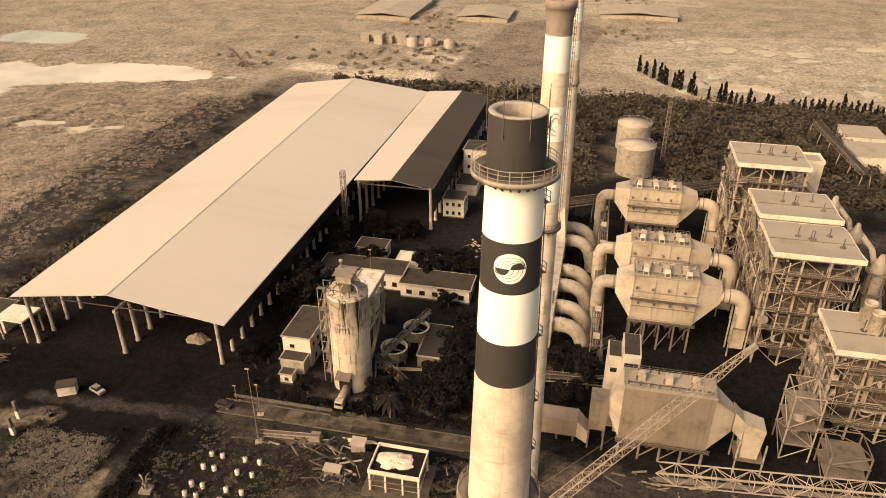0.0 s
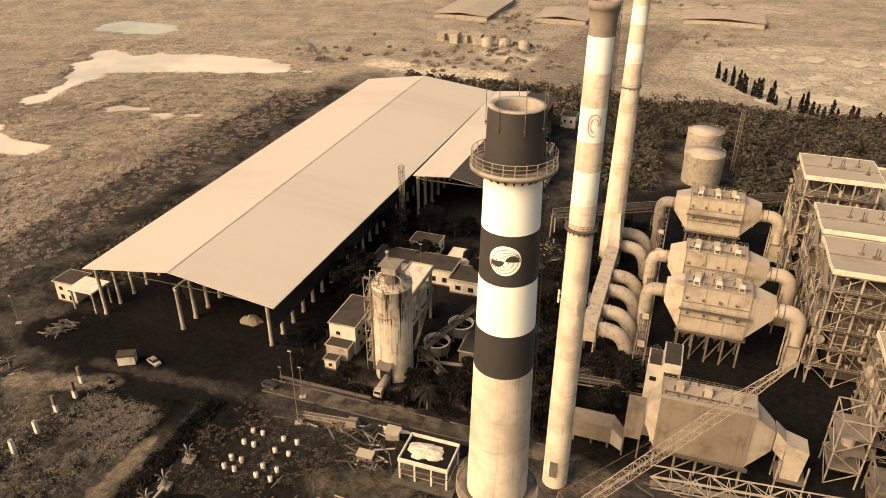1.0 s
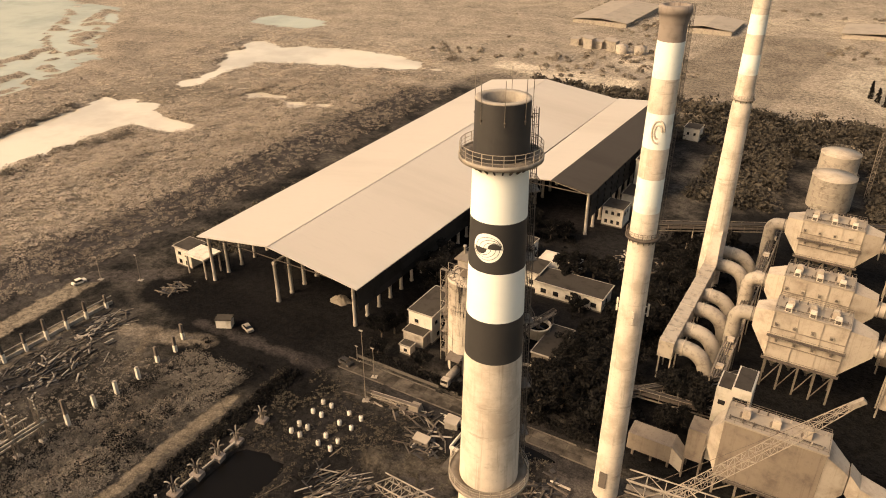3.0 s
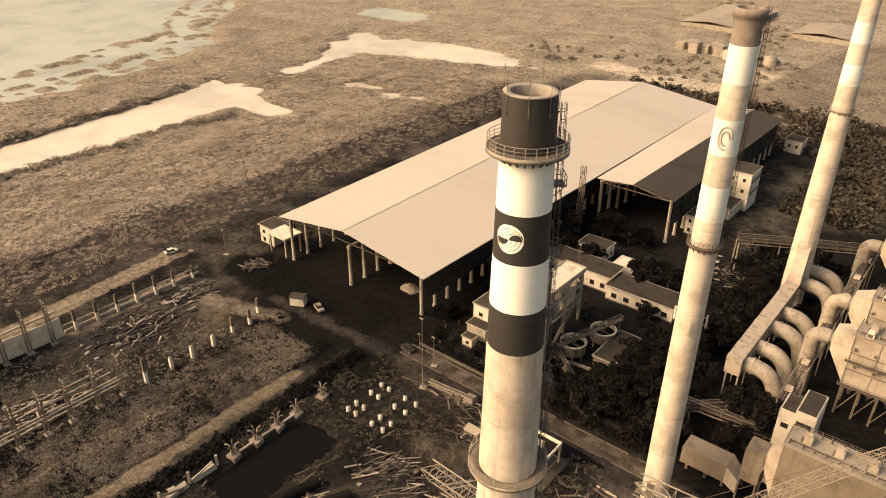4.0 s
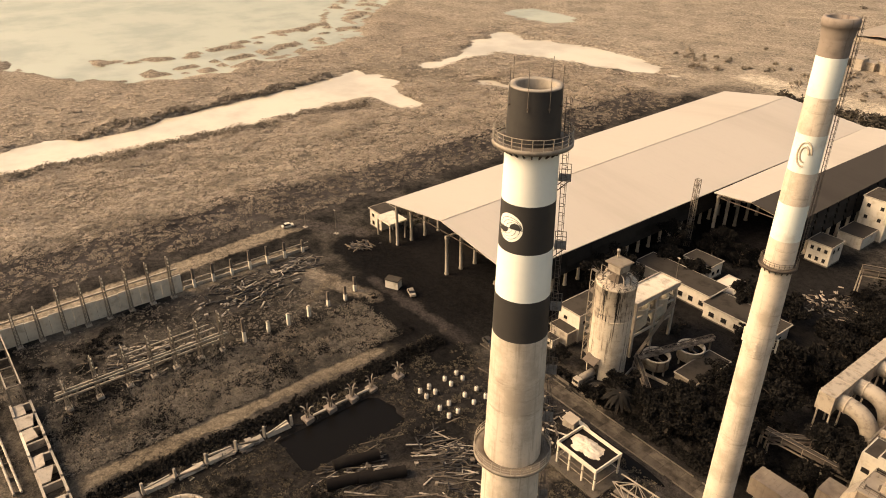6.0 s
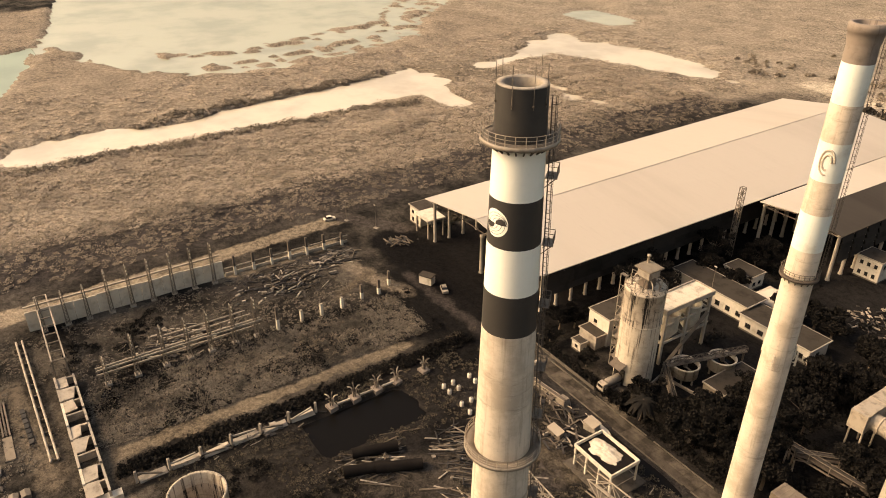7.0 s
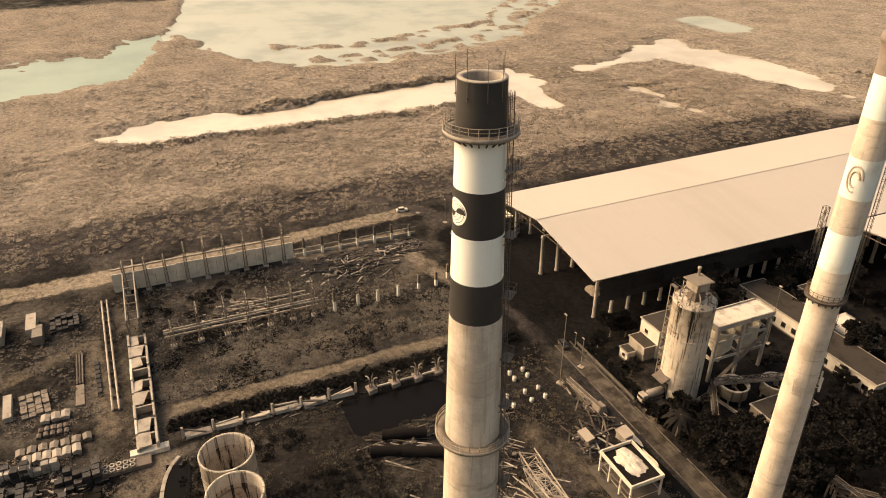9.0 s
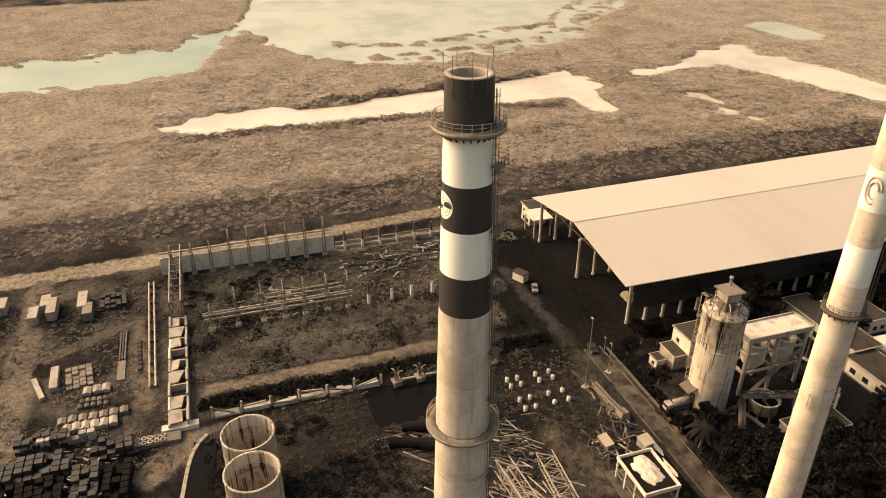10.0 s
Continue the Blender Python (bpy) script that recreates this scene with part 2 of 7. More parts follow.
        me.from_pydata([(x - off[0], y - off[1], z - off[2]) for x, y, z in self.v], [], self.f)
        me.polygons.foreach_set("use_smooth", self.s)
        me.materials.append(material)
        me.update()
        return me


BASE = {}


def thing(name, base, label, category, group="", kind=""):
    ob = new(name)
    ob.empty_display_size = 0.5
    ob.location = base
    BASE[ob.name] = tuple(base)
    return tagged(ob, label, category, group, kind)


def part(name, geo, material, parent, label=""):
    """One mesh under a thing or a part; its places are given in the world."""
    base = BASE[parent.name]
    ob = new(name, geo.mesh(name, material, base))
    ob.parent = parent
    BASE[ob.name] = base
    return tagged(ob, label)


def single(name, geo, material, base, label, category, group="", kind=""):
    """A thing that is one mesh."""
    ob = new(name, geo.mesh(name, material, base))
    ob.location = base
    BASE[ob.name] = tuple(base)
    return tagged(ob, label, category, group, kind)


def piece(name, me, parent, m):
    """A small piece that shares its mesh with others, at a pose in the world."""
    ob = new(name, me)
    ob.parent = parent
    ob.matrix_basis = Matrix.Translation(Vector(BASE[parent.name])).inverted() @ m
    BASE[ob.name] = BASE[parent.name]
    return ob


def arc(c, r, a0, a1, n, z):
    return [(c[0] + r * math.cos(radians(a0 + (a1 - a0) * i / n)), c[1] + r * math.sin(radians(a0 + (a1 - a0) * i / n)), z) for i in range(n + 1)]


def leaf_cloud(name, material, centres, radii, per, size, rng, lay=1.0):
    """Small leaf cards scattered in many rounded clumps, as one mesh."""
    c = np.repeat(np.asarray(centres, float), per, axis=0)
    r = np.repeat(np.asarray(radii, float), per, axis=0)
    k = len(c)
    d = rng.normal(size=(k, 3))
    d /= np.linalg.norm(d, axis=1)[:, None]
    p = c + d * r * (0.55 + 0.45 * rng.random((k, 1)))
    a = rng.normal(size=(k, 3))
    a[:, 2] *= lay
    a /= np.linalg.norm(a, axis=1)[:, None]
    b = rng.normal(size=(k, 3))
    b[:, 2] *= lay
    b -= a * np.sum(a * b, axis=1)[:, None]
    b /= np.linalg.norm(b, axis=1)[:, None]
    s = size * (0.6 + 0.8 * rng.random((k, 1)))
    v = np.stack([p - a * s, p - b * s * 0.6, p + a * s, p + b * s * 0.6], axis=1).reshape(-1, 3)
    me = bpy.data.meshes.new(name)
    me.vertices.add(len(v))
    me.vertices.foreach_set("co", v.ravel())
    me.loops.add(4 * k)
    me.loops.foreach_set("vertex_index", np.arange(4 * k, dtype=np.int32))
    me.polygons.add(k)
    me.polygons.foreach_set("loop_start", np.arange(0, 4 * k, 4, dtype=np.int32))
    me.polygons.foreach_set("loop_total", np.full(k, 4, dtype=np.int32))
    me.materials.append(material)
    me.update(calc_edges=True)
    return me


# ---- ground ----
LAKE_LONG = [((-302, 9), 4), ((-301, 25), 14), ((-304, 44), 16), ((-302, 64), 18), ((-297, 76), 12), ((-300, 104), 14), ((-305, 142), 20), ((-308, 178), 20), ((-312, 205), 20), ((-317, 226), 21), ((-333, 233), 8)]
LAKE_ARM = [((-312, 229), 12), ((-289, 226), 9), ((-267, 225), 8)]
LAKE_WIDE = [((-364, 384), 7), ((-338, 360), 24), ((-305, 376), 24), ((-265, 384), 21), ((-240, 383), 13)]
LAKE_TAIL = [((-336, 338), 12), ((-328, 310), 4), ((-322, 284), 9)]
LAKE_FAR = [((-412, 456), 21), ((-385, 454), 21)]
BASINS = (LAKE_LONG, LAKE_ARM, LAKE_WIDE, LAKE_TAIL, LAKE_FAR)
MARSH_POOLS = [((-291, 292), 3.5), ((-276, 286), 3.0), ((-260, 289), 3.5), ((-246, 285), 4), ((-231, 290), 3.5), ((-214, 384), 3)]


def chain_depth(x, y, chain):
    """How far inside a chain of round basins a place lies, in metres."""
    best = -1e9
    for (a, ra), (b, rb) in zip(chain, chain[1:]):
        ux, uy = b[0] - a[0], b[1] - a[1]
        h = max(0.0, min(1.0, ((x - a[0]) * ux + (y - a[1]) * uy) / (ux * ux + uy * uy)))
        best = max(best, ra + (rb - ra) * h - math.hypot(x - a[0] - ux * h, y - a[1] - uy * h))
    return best


def shore(y):
    pts = [(-400, -380), (-100, -390), (-22, -391), (22, -405), (60, -432), (95, -422), (138, -386), (175, -385), (245, -404), (295, -424), (330, -470), (420, -560), (700, -640)]
    for (y0, x0), (y1, x1) in zip(pts, pts[1:]):
        if y0 <= y <= y1:
            return x0 + (x1 - x0) * (y - y0) / (y1 - y0)
    return -640


WATER_Z = -0.4


def smooth01(v):
    v = max(0.0, min(1.0, v))
    return v * v * (3 - 2 * v)


def height(x, y):
    wild = max(smooth01((-176 - x) / 14), smooth01((y - 350) / 30))
    n1 = noise.fractal(Vector((x * 0.03, y * 0.03, 0.0)), 1.0, 2.0, 4)
    n2 = noise.fractal(Vector((x * 0.09, y * 0.09, 7.0)), 1.0, 2.0, 4)
    z = wild * max(0.15, 0.9 + 1.1 * n1 + 0.8 * n2)
    rough = smooth01((-84 - x) / 6) * smooth01((x + 160) / 8) * smooth01((108 - y) / 8) + smooth01((-40 - x) / 6) * smooth01((x + 84) / 4) * smooth01((100 - y) / 8)
    z += rough * (0.25 * n1 + 0.2 * n2)
    # low bank beside the dirt track, and the heap of spoil by the posts
    z += 1.3 * smooth01(1 - abs(x + 106) / 9) * smooth01((y - 15) / 20) * smooth01((100 - y) / 12) * (0.6 + 0.5 * n2)
    z += 2.2 * smooth01(1 - math.hypot((x + 53) / 7, (y - 93) / 5)) * (0.9 + 0.5 * n2)
    ragged = 3.5 * n1 + 6.5 * n2
    dip = max(*(chain_depth(x, y, c) for c in BASINS), *(r - math.hypot((x - c[0]) / 2.2, y - c[1]) for c, r in MARSH_POOLS)) + ragged
    sea = shore(y) - x + 2.0 * ragged
    bar = 60 * smooth01(1 - abs(sea - 26) / 22) * smooth01((y - 110) / 40) * smooth01(0.25 + 1.8 * n2)
    sea = min(sea, x + 478 + 5 * ragged + 0.25 * y + 3.0 * max(0.0, y - 15)) - (80 + 9 * ragged) * smooth01(1 - abs(y - 58) / 40)
    spit = 95 * smooth01(1 - abs(sea - 56) / 8) * smooth01((y - 100) / 30)  # a thin sand spit across the lagoon
    dip = max(dip, sea - bar - spit)
    k = smooth01((dip + 3) / 6)
    z = z * (1 - k) - 1.3 * k
    # the pond by the wall
    q = min(x + 81.5, -68.5 - x, y - 56, 82.5 - y) + 0.8 * n2
    z = z * (1 - smooth01(q + 0.5)) - 1.6 * smooth01(q + 0.5)
    return z


def even(a, b, step):
    return list(np.arange(a, b, step))


gx = [-4000, -2200, -1400, -1000, -860] + even(-800, -570, 10) + even(-570, -180, 4) + even(-180, -30, 2.5) + even(-30, 130, 6) + [140, 170, 220, 300, 420, 600, 1000, 2000, 4000]
gy = [-3000, -1500, -800, -500, -400] + even(-340, -100, 12) + even(-100, -10, 5) + even(-10, 130, 2.5) + even(130, 420, 5) + even(420, 720, 12) + [740, 800, 900, 1100, 1500, 2500, 4500]
geo = Geo()
geo.add([(x, y, height(x, y)) for y in gy for x in gx], [(j * len(gx) + i, j * len(gx) + i + 1, (j + 1) * len(gx) + i + 1, (j + 1) * len(gx) + i) for j in range(len(gy) - 1) for i in range(len(gx) - 1)], True)

# ground colour, stretch by stretch, haze and corner darkening included: from, to, half width, softness of its edge,
# colour
COVER = [
    # marsh: paler away from the road, distance haze put into the colour
    ((-430, -600), (-430, 900), 240, 16, (0.215, 0.172, 0.128)),
    ((-240, 60), (-225, 300), 14, 30, (0.160, 0.128, 0.094)),
    ((-330, 250), (-230, 330), 18, 30, (0.160, 0.128, 0.094)),
    # coal-dark ground, made blacker still to carry the picture-corner darkening
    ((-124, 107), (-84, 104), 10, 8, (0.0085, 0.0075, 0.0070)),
    ((-192, -200), (-198, 330), 15, 22, (0.0418, 0.0350, 0.0313)),
    # far fields, lightened to carry the haze
    ((-900, 900), (900, 900), 520, 50, (0.240, 0.195, 0.146)),
    # near-black strip along the floor of the long shed
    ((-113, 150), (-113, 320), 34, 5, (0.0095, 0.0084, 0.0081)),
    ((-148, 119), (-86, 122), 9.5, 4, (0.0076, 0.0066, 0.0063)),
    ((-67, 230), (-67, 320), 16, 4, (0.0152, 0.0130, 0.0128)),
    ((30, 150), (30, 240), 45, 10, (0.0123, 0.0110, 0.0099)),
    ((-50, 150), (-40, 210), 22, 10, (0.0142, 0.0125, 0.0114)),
    ((-163, -90), (-168, 50), 4.2, 1.5, (0.216, 0.172, 0.124)),
    ((-168, 50), (-174, 112), 3.6, 1.5, (0.184, 0.146, 0.104)),
    ((-174, 112), (-155, 126), 3.5, 3, (0.0579, 0.0480, 0.0406)),
    ((-160, -26), (-70, -26), 3.4, 2, (0.110, 0.088, 0.065)),
    ((-94, 14), (-95, 92), 1.9, 1.2, (0.127, 0.100, 0.070)),
    ((-118, 105), (-142, 98), 2.8, 3, (0.130, 0.104, 0.077)),
    ((-134, 101), (-126, 87), 1.6, 2, (0.083, 0.065, 0.047)),
    ((-126, 111), (-84, 113), 1.6, 2, (0.0361, 0.0300, 0.0267)),
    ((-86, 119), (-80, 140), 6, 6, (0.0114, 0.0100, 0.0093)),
    ((-140, 72), (-150, 62), 6, 5, (0.0475, 0.0400, 0.0336)),
    ((-154, 62), (-158, 100), 2.5, 2, (0.149, 0.118, 0.085)),
    ((-72, 74), (-24, 106), 20, 14, (0.0190, 0.0163, 0.0145)),
    ((-68, 92), (-60, 88), 7, 5, (0.0114, 0.0100, 0.0093)),
    ((-69, 95), (-69, 101), 7, 3, (0.0209, 0.0180, 0.0162)),
    ((-51, 94), (-38, 97), 4, 4, (0.080, 0.064, 0.047)),
    ((-64, 88), (-58, 78), 4, 4, (0.0114, 0.0100, 0.0093)),
    ((-40, 92), (-30, 72), 5, 5, (0.0579, 0.0480, 0.0406)),
    ((-58, 62), (-50, 78), 6, 5, (0.0446, 0.0370, 0.0302)),
    ((-16, 114), (10, 112), 5, 4, (0.088, 0.070, 0.052)),
    ((-12, 112), (-16, 92), 5, 4, (0.0627, 0.0530, 0.0452)),
    ((10, 112), (70, 112), 5, 4, (0.0446, 0.0370, 0.0325)),
    ((-51, 124), (-45, 122), 3, 2, (0.121, 0.099, 0.074)),
    # crate yard: darkening towards the picture corner put into the ground colour
    ((-84, -22), (-66, 0), 12, 10, (0.0152, 0.0130, 0.0116)),
    ((-52, 30), (-62, 48), 12, 12, (0.0190, 0.0160, 0.0139)),
    ((-72, 116), (-14, 113), 3, 3, (0.0304, 0.0260, 0.0232)),
    ((-157, -27), (-78, -23.5), 3.0, 2, (0.120, 0.096, 0.071)),
    ((-119, -20), (-125, -9.6), 1.8, 2, (0.095, 0.076, 0.056)),
    ((-125, -9.6), (-131, 1), 2.0, 2, (0.095, 0.076, 0.056)),
    ((-131, 1), (-92, 6), 2.4, 2.5, (0.100, 0.080, 0.059)),
    ((-68, 7), (-79, 16), 3.6, 2, (0.130, 0.104, 0.077)),
    ((-95, 16), (-76, 12), 3.0, 3, (0.085, 0.068, 0.050)),
    ((-116, 24), (-122, 40), 5, 6, (0.0114, 0.0100, 0.0093)),
    ((-81.5, 20), (-87, 95), 1.6, 3, (0.0095, 0.0085, 0.0079)),
    ((-180, 414), (-84, 404), 11, 8, (0.400, 0.330, 0.245)),
    ((-120, 462), (-88, 448), 9, 8, (0.360, 0.295, 0.220)),
    ((80, 480), (230, 500), 78, 12, (0.300, 0.250, 0.187)),
    # darker far field, its colour also lifted for haze
    ((-60, 400), (-40, 560), 36, 6, (0.170, 0.137, 0.102)),
    ((-140, 330), (-25, 345), 18, 18, (0.0285, 0.0240, 0.0209)),
    ((-260, 640), (-100, 600), 24, 25, (0.260, 0.210, 0.155)),
    ((-60, 640), (60, 700), 26, 20, (0.300, 0.245, 0.180)),
]


def ground_material():
    m = bpy.data.materials.new("ground_cover")
    t, n, l, bsdf = nodes_of(m)
    pos = position(t)
    flat = n.new("ShaderNodeVectorMath")
    flat.operation = "MULTIPLY"
    flat.inputs[1].default_value = (1, 1, 0)
    l.new(pos, flat.inputs[0])
    wob = n.new("ShaderNodeTexNoise")
    wob.inputs["Scale"].default_value = 0.16
    wob.inputs["Detail"].default_value = 6
    wob.inputs["Roughness"].default_value = 0.65
    l.new(pos, wob.inputs["Vector"])
    off = n.new("ShaderNodeVectorMath")
    off.operation = "MULTIPLY_ADD"
    off.inputs[1].default_value = (7, 7, 0)
    l.new(wob.outputs["Color"], off.inputs[0])
    l.new(flat.outputs[0], off.inputs[2])
    shift = n.new("ShaderNodeVectorMath")
    shift.operation = "SUBTRACT"
    shift.inputs[1].default_value = (3.5, 3.5, 0)
    l.new(off.outputs[0], shift.inputs[0])
    p = shift.outputs[0]
    big = noise_node(t, pos, 0.045, 8.0, 0.65)
    fine = noise_node(t, pos, 0.55, 8.0, 0.75)
    col = mix_node(t, ramp_node(t, big, 0.38, 0.66), (0.0130, 0.0115, 0.0102), (0.075, 0.063, 0.050))
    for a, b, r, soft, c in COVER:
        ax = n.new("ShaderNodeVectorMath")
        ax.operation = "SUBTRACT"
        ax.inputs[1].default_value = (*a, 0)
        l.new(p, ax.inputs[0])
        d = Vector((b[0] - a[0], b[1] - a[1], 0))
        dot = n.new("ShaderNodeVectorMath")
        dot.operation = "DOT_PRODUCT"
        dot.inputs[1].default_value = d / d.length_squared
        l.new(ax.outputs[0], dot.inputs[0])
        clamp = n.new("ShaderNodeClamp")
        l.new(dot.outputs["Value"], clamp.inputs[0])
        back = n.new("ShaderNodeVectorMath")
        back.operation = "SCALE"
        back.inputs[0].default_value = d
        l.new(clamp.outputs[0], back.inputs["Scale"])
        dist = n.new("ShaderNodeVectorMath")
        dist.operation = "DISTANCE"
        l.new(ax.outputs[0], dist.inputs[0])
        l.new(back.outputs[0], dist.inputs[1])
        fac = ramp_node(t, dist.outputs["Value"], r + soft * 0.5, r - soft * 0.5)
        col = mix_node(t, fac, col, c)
    # broad and fine changes of tone over all of it
    hsv = n.new("ShaderNodeHueSaturation")
    l.new(col, hsv.inputs["Color"])
    tone = math_node(t, "ADD", math_node(t, "MULTIPLY", ramp_node(t, fine, 0.36, 0.64), 0.75), math_node(t, "MULTIPLY", ramp_node(t, big, 0.35, 0.65), 0.35))
    tone = math_node(t, "ADD", tone, math_node(t, "MULTIPLY", ramp_node(t, noise_node(t, pos, 1.9, 5.0, 0.8), 0.42, 0.66), 0.7))
    specks = math_node(t, "MULTIPLY", ramp_node(t, noise_node(t, pos, 3.4, 3.0, 0.7), 0.66, 0.74), 1.6)
    l.new(math_node(t, "ADD", math_node(t, "ADD", tone, specks), 0.22), hsv.inputs["Value"])
    l.new(hsv.outputs[0], bsdf.inputs["Base Color"])
    bsdf.inputs["Roughness"].default_value = 0.95
    bsdf.inputs["Specular IOR Level"].default_value = 0.03
    bp = n.new("ShaderNodeBump")
    bp.inputs["Strength"].default_value = 0.8
    bp.inputs["Distance"].default_value = 0.5
    l.new(fine, bp.inputs["Height"])
    l.new(bp.outputs[0], bsdf.inputs["Normal"])
    return m


GROUND = ground_material()
single("ground", geo, GROUND, (0, 0, 0), "rough ground of scrub, dirt tracks, coal dust and painted haze", "ground", kind="structure")
single("water_lake", Geo().span(-379, -205, -20, 425, -2.2, WATER_Z), LAKE, (0, 0, 0), "lake beyond the scrub, sky glare put into its colour", "water", kind="structure")
single("water_far_lake", Geo().span(-460, -350, 425.1, 490, -2.2, WATER_Z), LAGOON, (0, 0, 0), "pale far lake in the marsh", "water", kind="structure")
single("water_lagoon", Geo().span(-3500, -379.1, 50.1, 425, -2.2, WATER_Z + 0.01), LAGOON, (0, 0, 0), "lagoon behind the marsh, glare put into its pale colour", "water", kind="structure")
single("water_sea", Geo().span(-3500, -379.1, -900, 50, -2.2, WATER_Z + 0.01), SEA, (0, 0, 0), "pale shallow lagoon behind the marsh", "water", kind="structure")
single("water_pond", Geo().span(-84, -66.5, 54, 84, -2.0, -0.75), POND, (0, 0, 0), "still dark water in a small pond", "water", kind="structure")


# ---- sheds ----
def gable(x0, xr, x1, y0, y1, ze, zr, ze2=None, t=0.25, far=(0, 0, 0)):
    """The two slopes of a gable roof; far: how far eave, ridge and eave lie off sideways at the far end."""
    ze2 = ze if ze2 is None else ze2
    out = []
    for (ax, az, fa), (bx, bz, fb) in (((x0, ze, far[0]), (xr, zr, far[1])), ((xr, zr, far[1]), (x1, ze2, far[2]))):
        out.append(Geo().hull([(ax, y0, az - t), (bx, y0, bz - t), (bx + fb, y1, bz - t), (ax + fa, y1, az - t)], [(ax, y0, az), (bx, y0, bz), (bx + fb, y1, bz), (ax + fa, y1, az)]))
    return out


SX0, SXR, SX1, SY0, SY1 = -141.0, -112.5, -82.0, 126.5, 326.0
ZE, ZR = 16.6, 20.95
shed = thing("storage_shed", (-112, 226, 0), "long open coal shed with a pale sheet gable roof", "shed")
for g, lab in zip(gable(SX0, SXR, SX1, SY0, SY1, ZE, ZR, far=(-6.0, -4.5, 1.4)), ("pale sheet roof slope", "pale sheet roof slope")):
    part("roof", g, ROOF_PALE, shed, lab)
part("ridge_cap", Geo().beam((SXR, SY0, ZR + 0.06), (SXR - 4.5, SY1, ZR + 0.06), 0.6, 0.1), ROOF_PALE, shed)
col_geo = {}


def column_mesh(name, r, h, mat):
    key = (name, r, h)
    if key not in col_geo:
        col_geo[key] = Geo().lathe((0, 0, 0), [(r * 1.25, 0), (r * 1.25, 0.5), (r, 0.7), (r, h - 0.6), (r * 1.3, h - 0.4), (r * 1.3, h), (0.01, h)], 12).mesh(name, mat)
    return col_geo[key]


for i in range(34):
    y = 130.0 + 5.75 * i
    piece("column", column_mesh("column", 0.5, 16.3, PALE_CONC), shed, pose(-140.3, y, 0))
    piece("column", column_mesh("column", 0.5, 16.3, PALE_CONC), shed, pose(-88.0, y + 2.4, 0))
    if i < 16:
        piece("column", column_mesh("column", 0.6, 13.0, PALE_CONC), shed, pose(-115.0, y + 1.0, 0))
part("edge_beam", Geo().beam((-115, 130.4, 13.2), (-115, 219, 13.2), 0.8, 0.5), PALE_CONC, shed)
part("edge_beam", Geo().beam((-140.3, 129, 16.0), (-140.3, 325, 16.0), 0.5, 0.5), STEEL_DARK, shed)
part("edge_beam", Geo().beam((-88, 131, 16.3), (-88, 325, 16.3), 0.5, 0.5), STEEL_DARK, shed)
for k in range(34):  # roof trusses
    y = 130 + 5.75 * k
    g = Geo().beam((SX0 + 1, y, ZE - 0.7), (SXR, y, ZR - 0.7), 0.2, 0.35).beam((SXR, y, ZR - 0.7), (SX1 - 1, y, ZE - 0.7), 0.2, 0.35).beam((SX0 + 1, y, ZE - 1.6), (SX1 - 1, y, ZE - 1.6), 0.18, 0.25)
    part("truss", g, STEEL_DARK, shed)
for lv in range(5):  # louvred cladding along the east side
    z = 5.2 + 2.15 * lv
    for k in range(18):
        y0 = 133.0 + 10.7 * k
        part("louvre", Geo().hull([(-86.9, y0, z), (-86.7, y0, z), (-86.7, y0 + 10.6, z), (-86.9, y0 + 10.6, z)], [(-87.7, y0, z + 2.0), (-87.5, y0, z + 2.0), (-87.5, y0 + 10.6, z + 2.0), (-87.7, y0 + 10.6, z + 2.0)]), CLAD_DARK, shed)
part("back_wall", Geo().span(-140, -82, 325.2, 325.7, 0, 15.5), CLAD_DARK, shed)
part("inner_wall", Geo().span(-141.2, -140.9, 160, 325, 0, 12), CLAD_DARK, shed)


def heap(name, c, rx, ry, h, mat, label, category, seed, rings=14, seg=40, power=1.6, ragged=0.22):
    g = Geo()
    vs, fs = [], []
    for j in range(rings + 1):
        k = j / rings
        for i in range(seg):
            a = 2 * math.pi * i / seg
            nz = noise.fractal(Vector((math.cos(a) * 2 + seed, math.sin(a) * 2, k * 3)), 1.0, 2.0, 4)
            r = k * (1 + ragged * nz * k)
            vs.append((c[0] + rx * r * math.cos(a), c[1] + ry * r * math.sin(a), c[2] - 0.15 + h * max(0.0, (1 - k ** power)) * (1 + 0.35 * nz)))
    for j in range(rings):
        for i in range(seg):
            fs.append((j * seg + i, (j + 1) * seg + i, (j + 1) * seg + (i + 1) % seg, j * seg + (i + 1) % seg))
    g.add(vs, fs, True)
    return single(name, g, mat, (c[0], c[1], c[2]), label, category)


for i, (x, y, rx, ry, h) in enumerate(((-122, 170, 11, 26, 6.5), (-101, 180, 9, 30, 6), (-124, 250, 12, 40, 7), (-102, 260, 10, 36, 7))):
    heap("coal_heap", (x, y, 0), rx, ry, h, COAL, "black coal heap under the shed roof", "coal heap", i)
heap("ash_heap", (-99.5, 140.5, 0), 3.6, 2.6, 1.8, SAND, "dusty ash heap on the coal shed floor", "ash heap", 9)

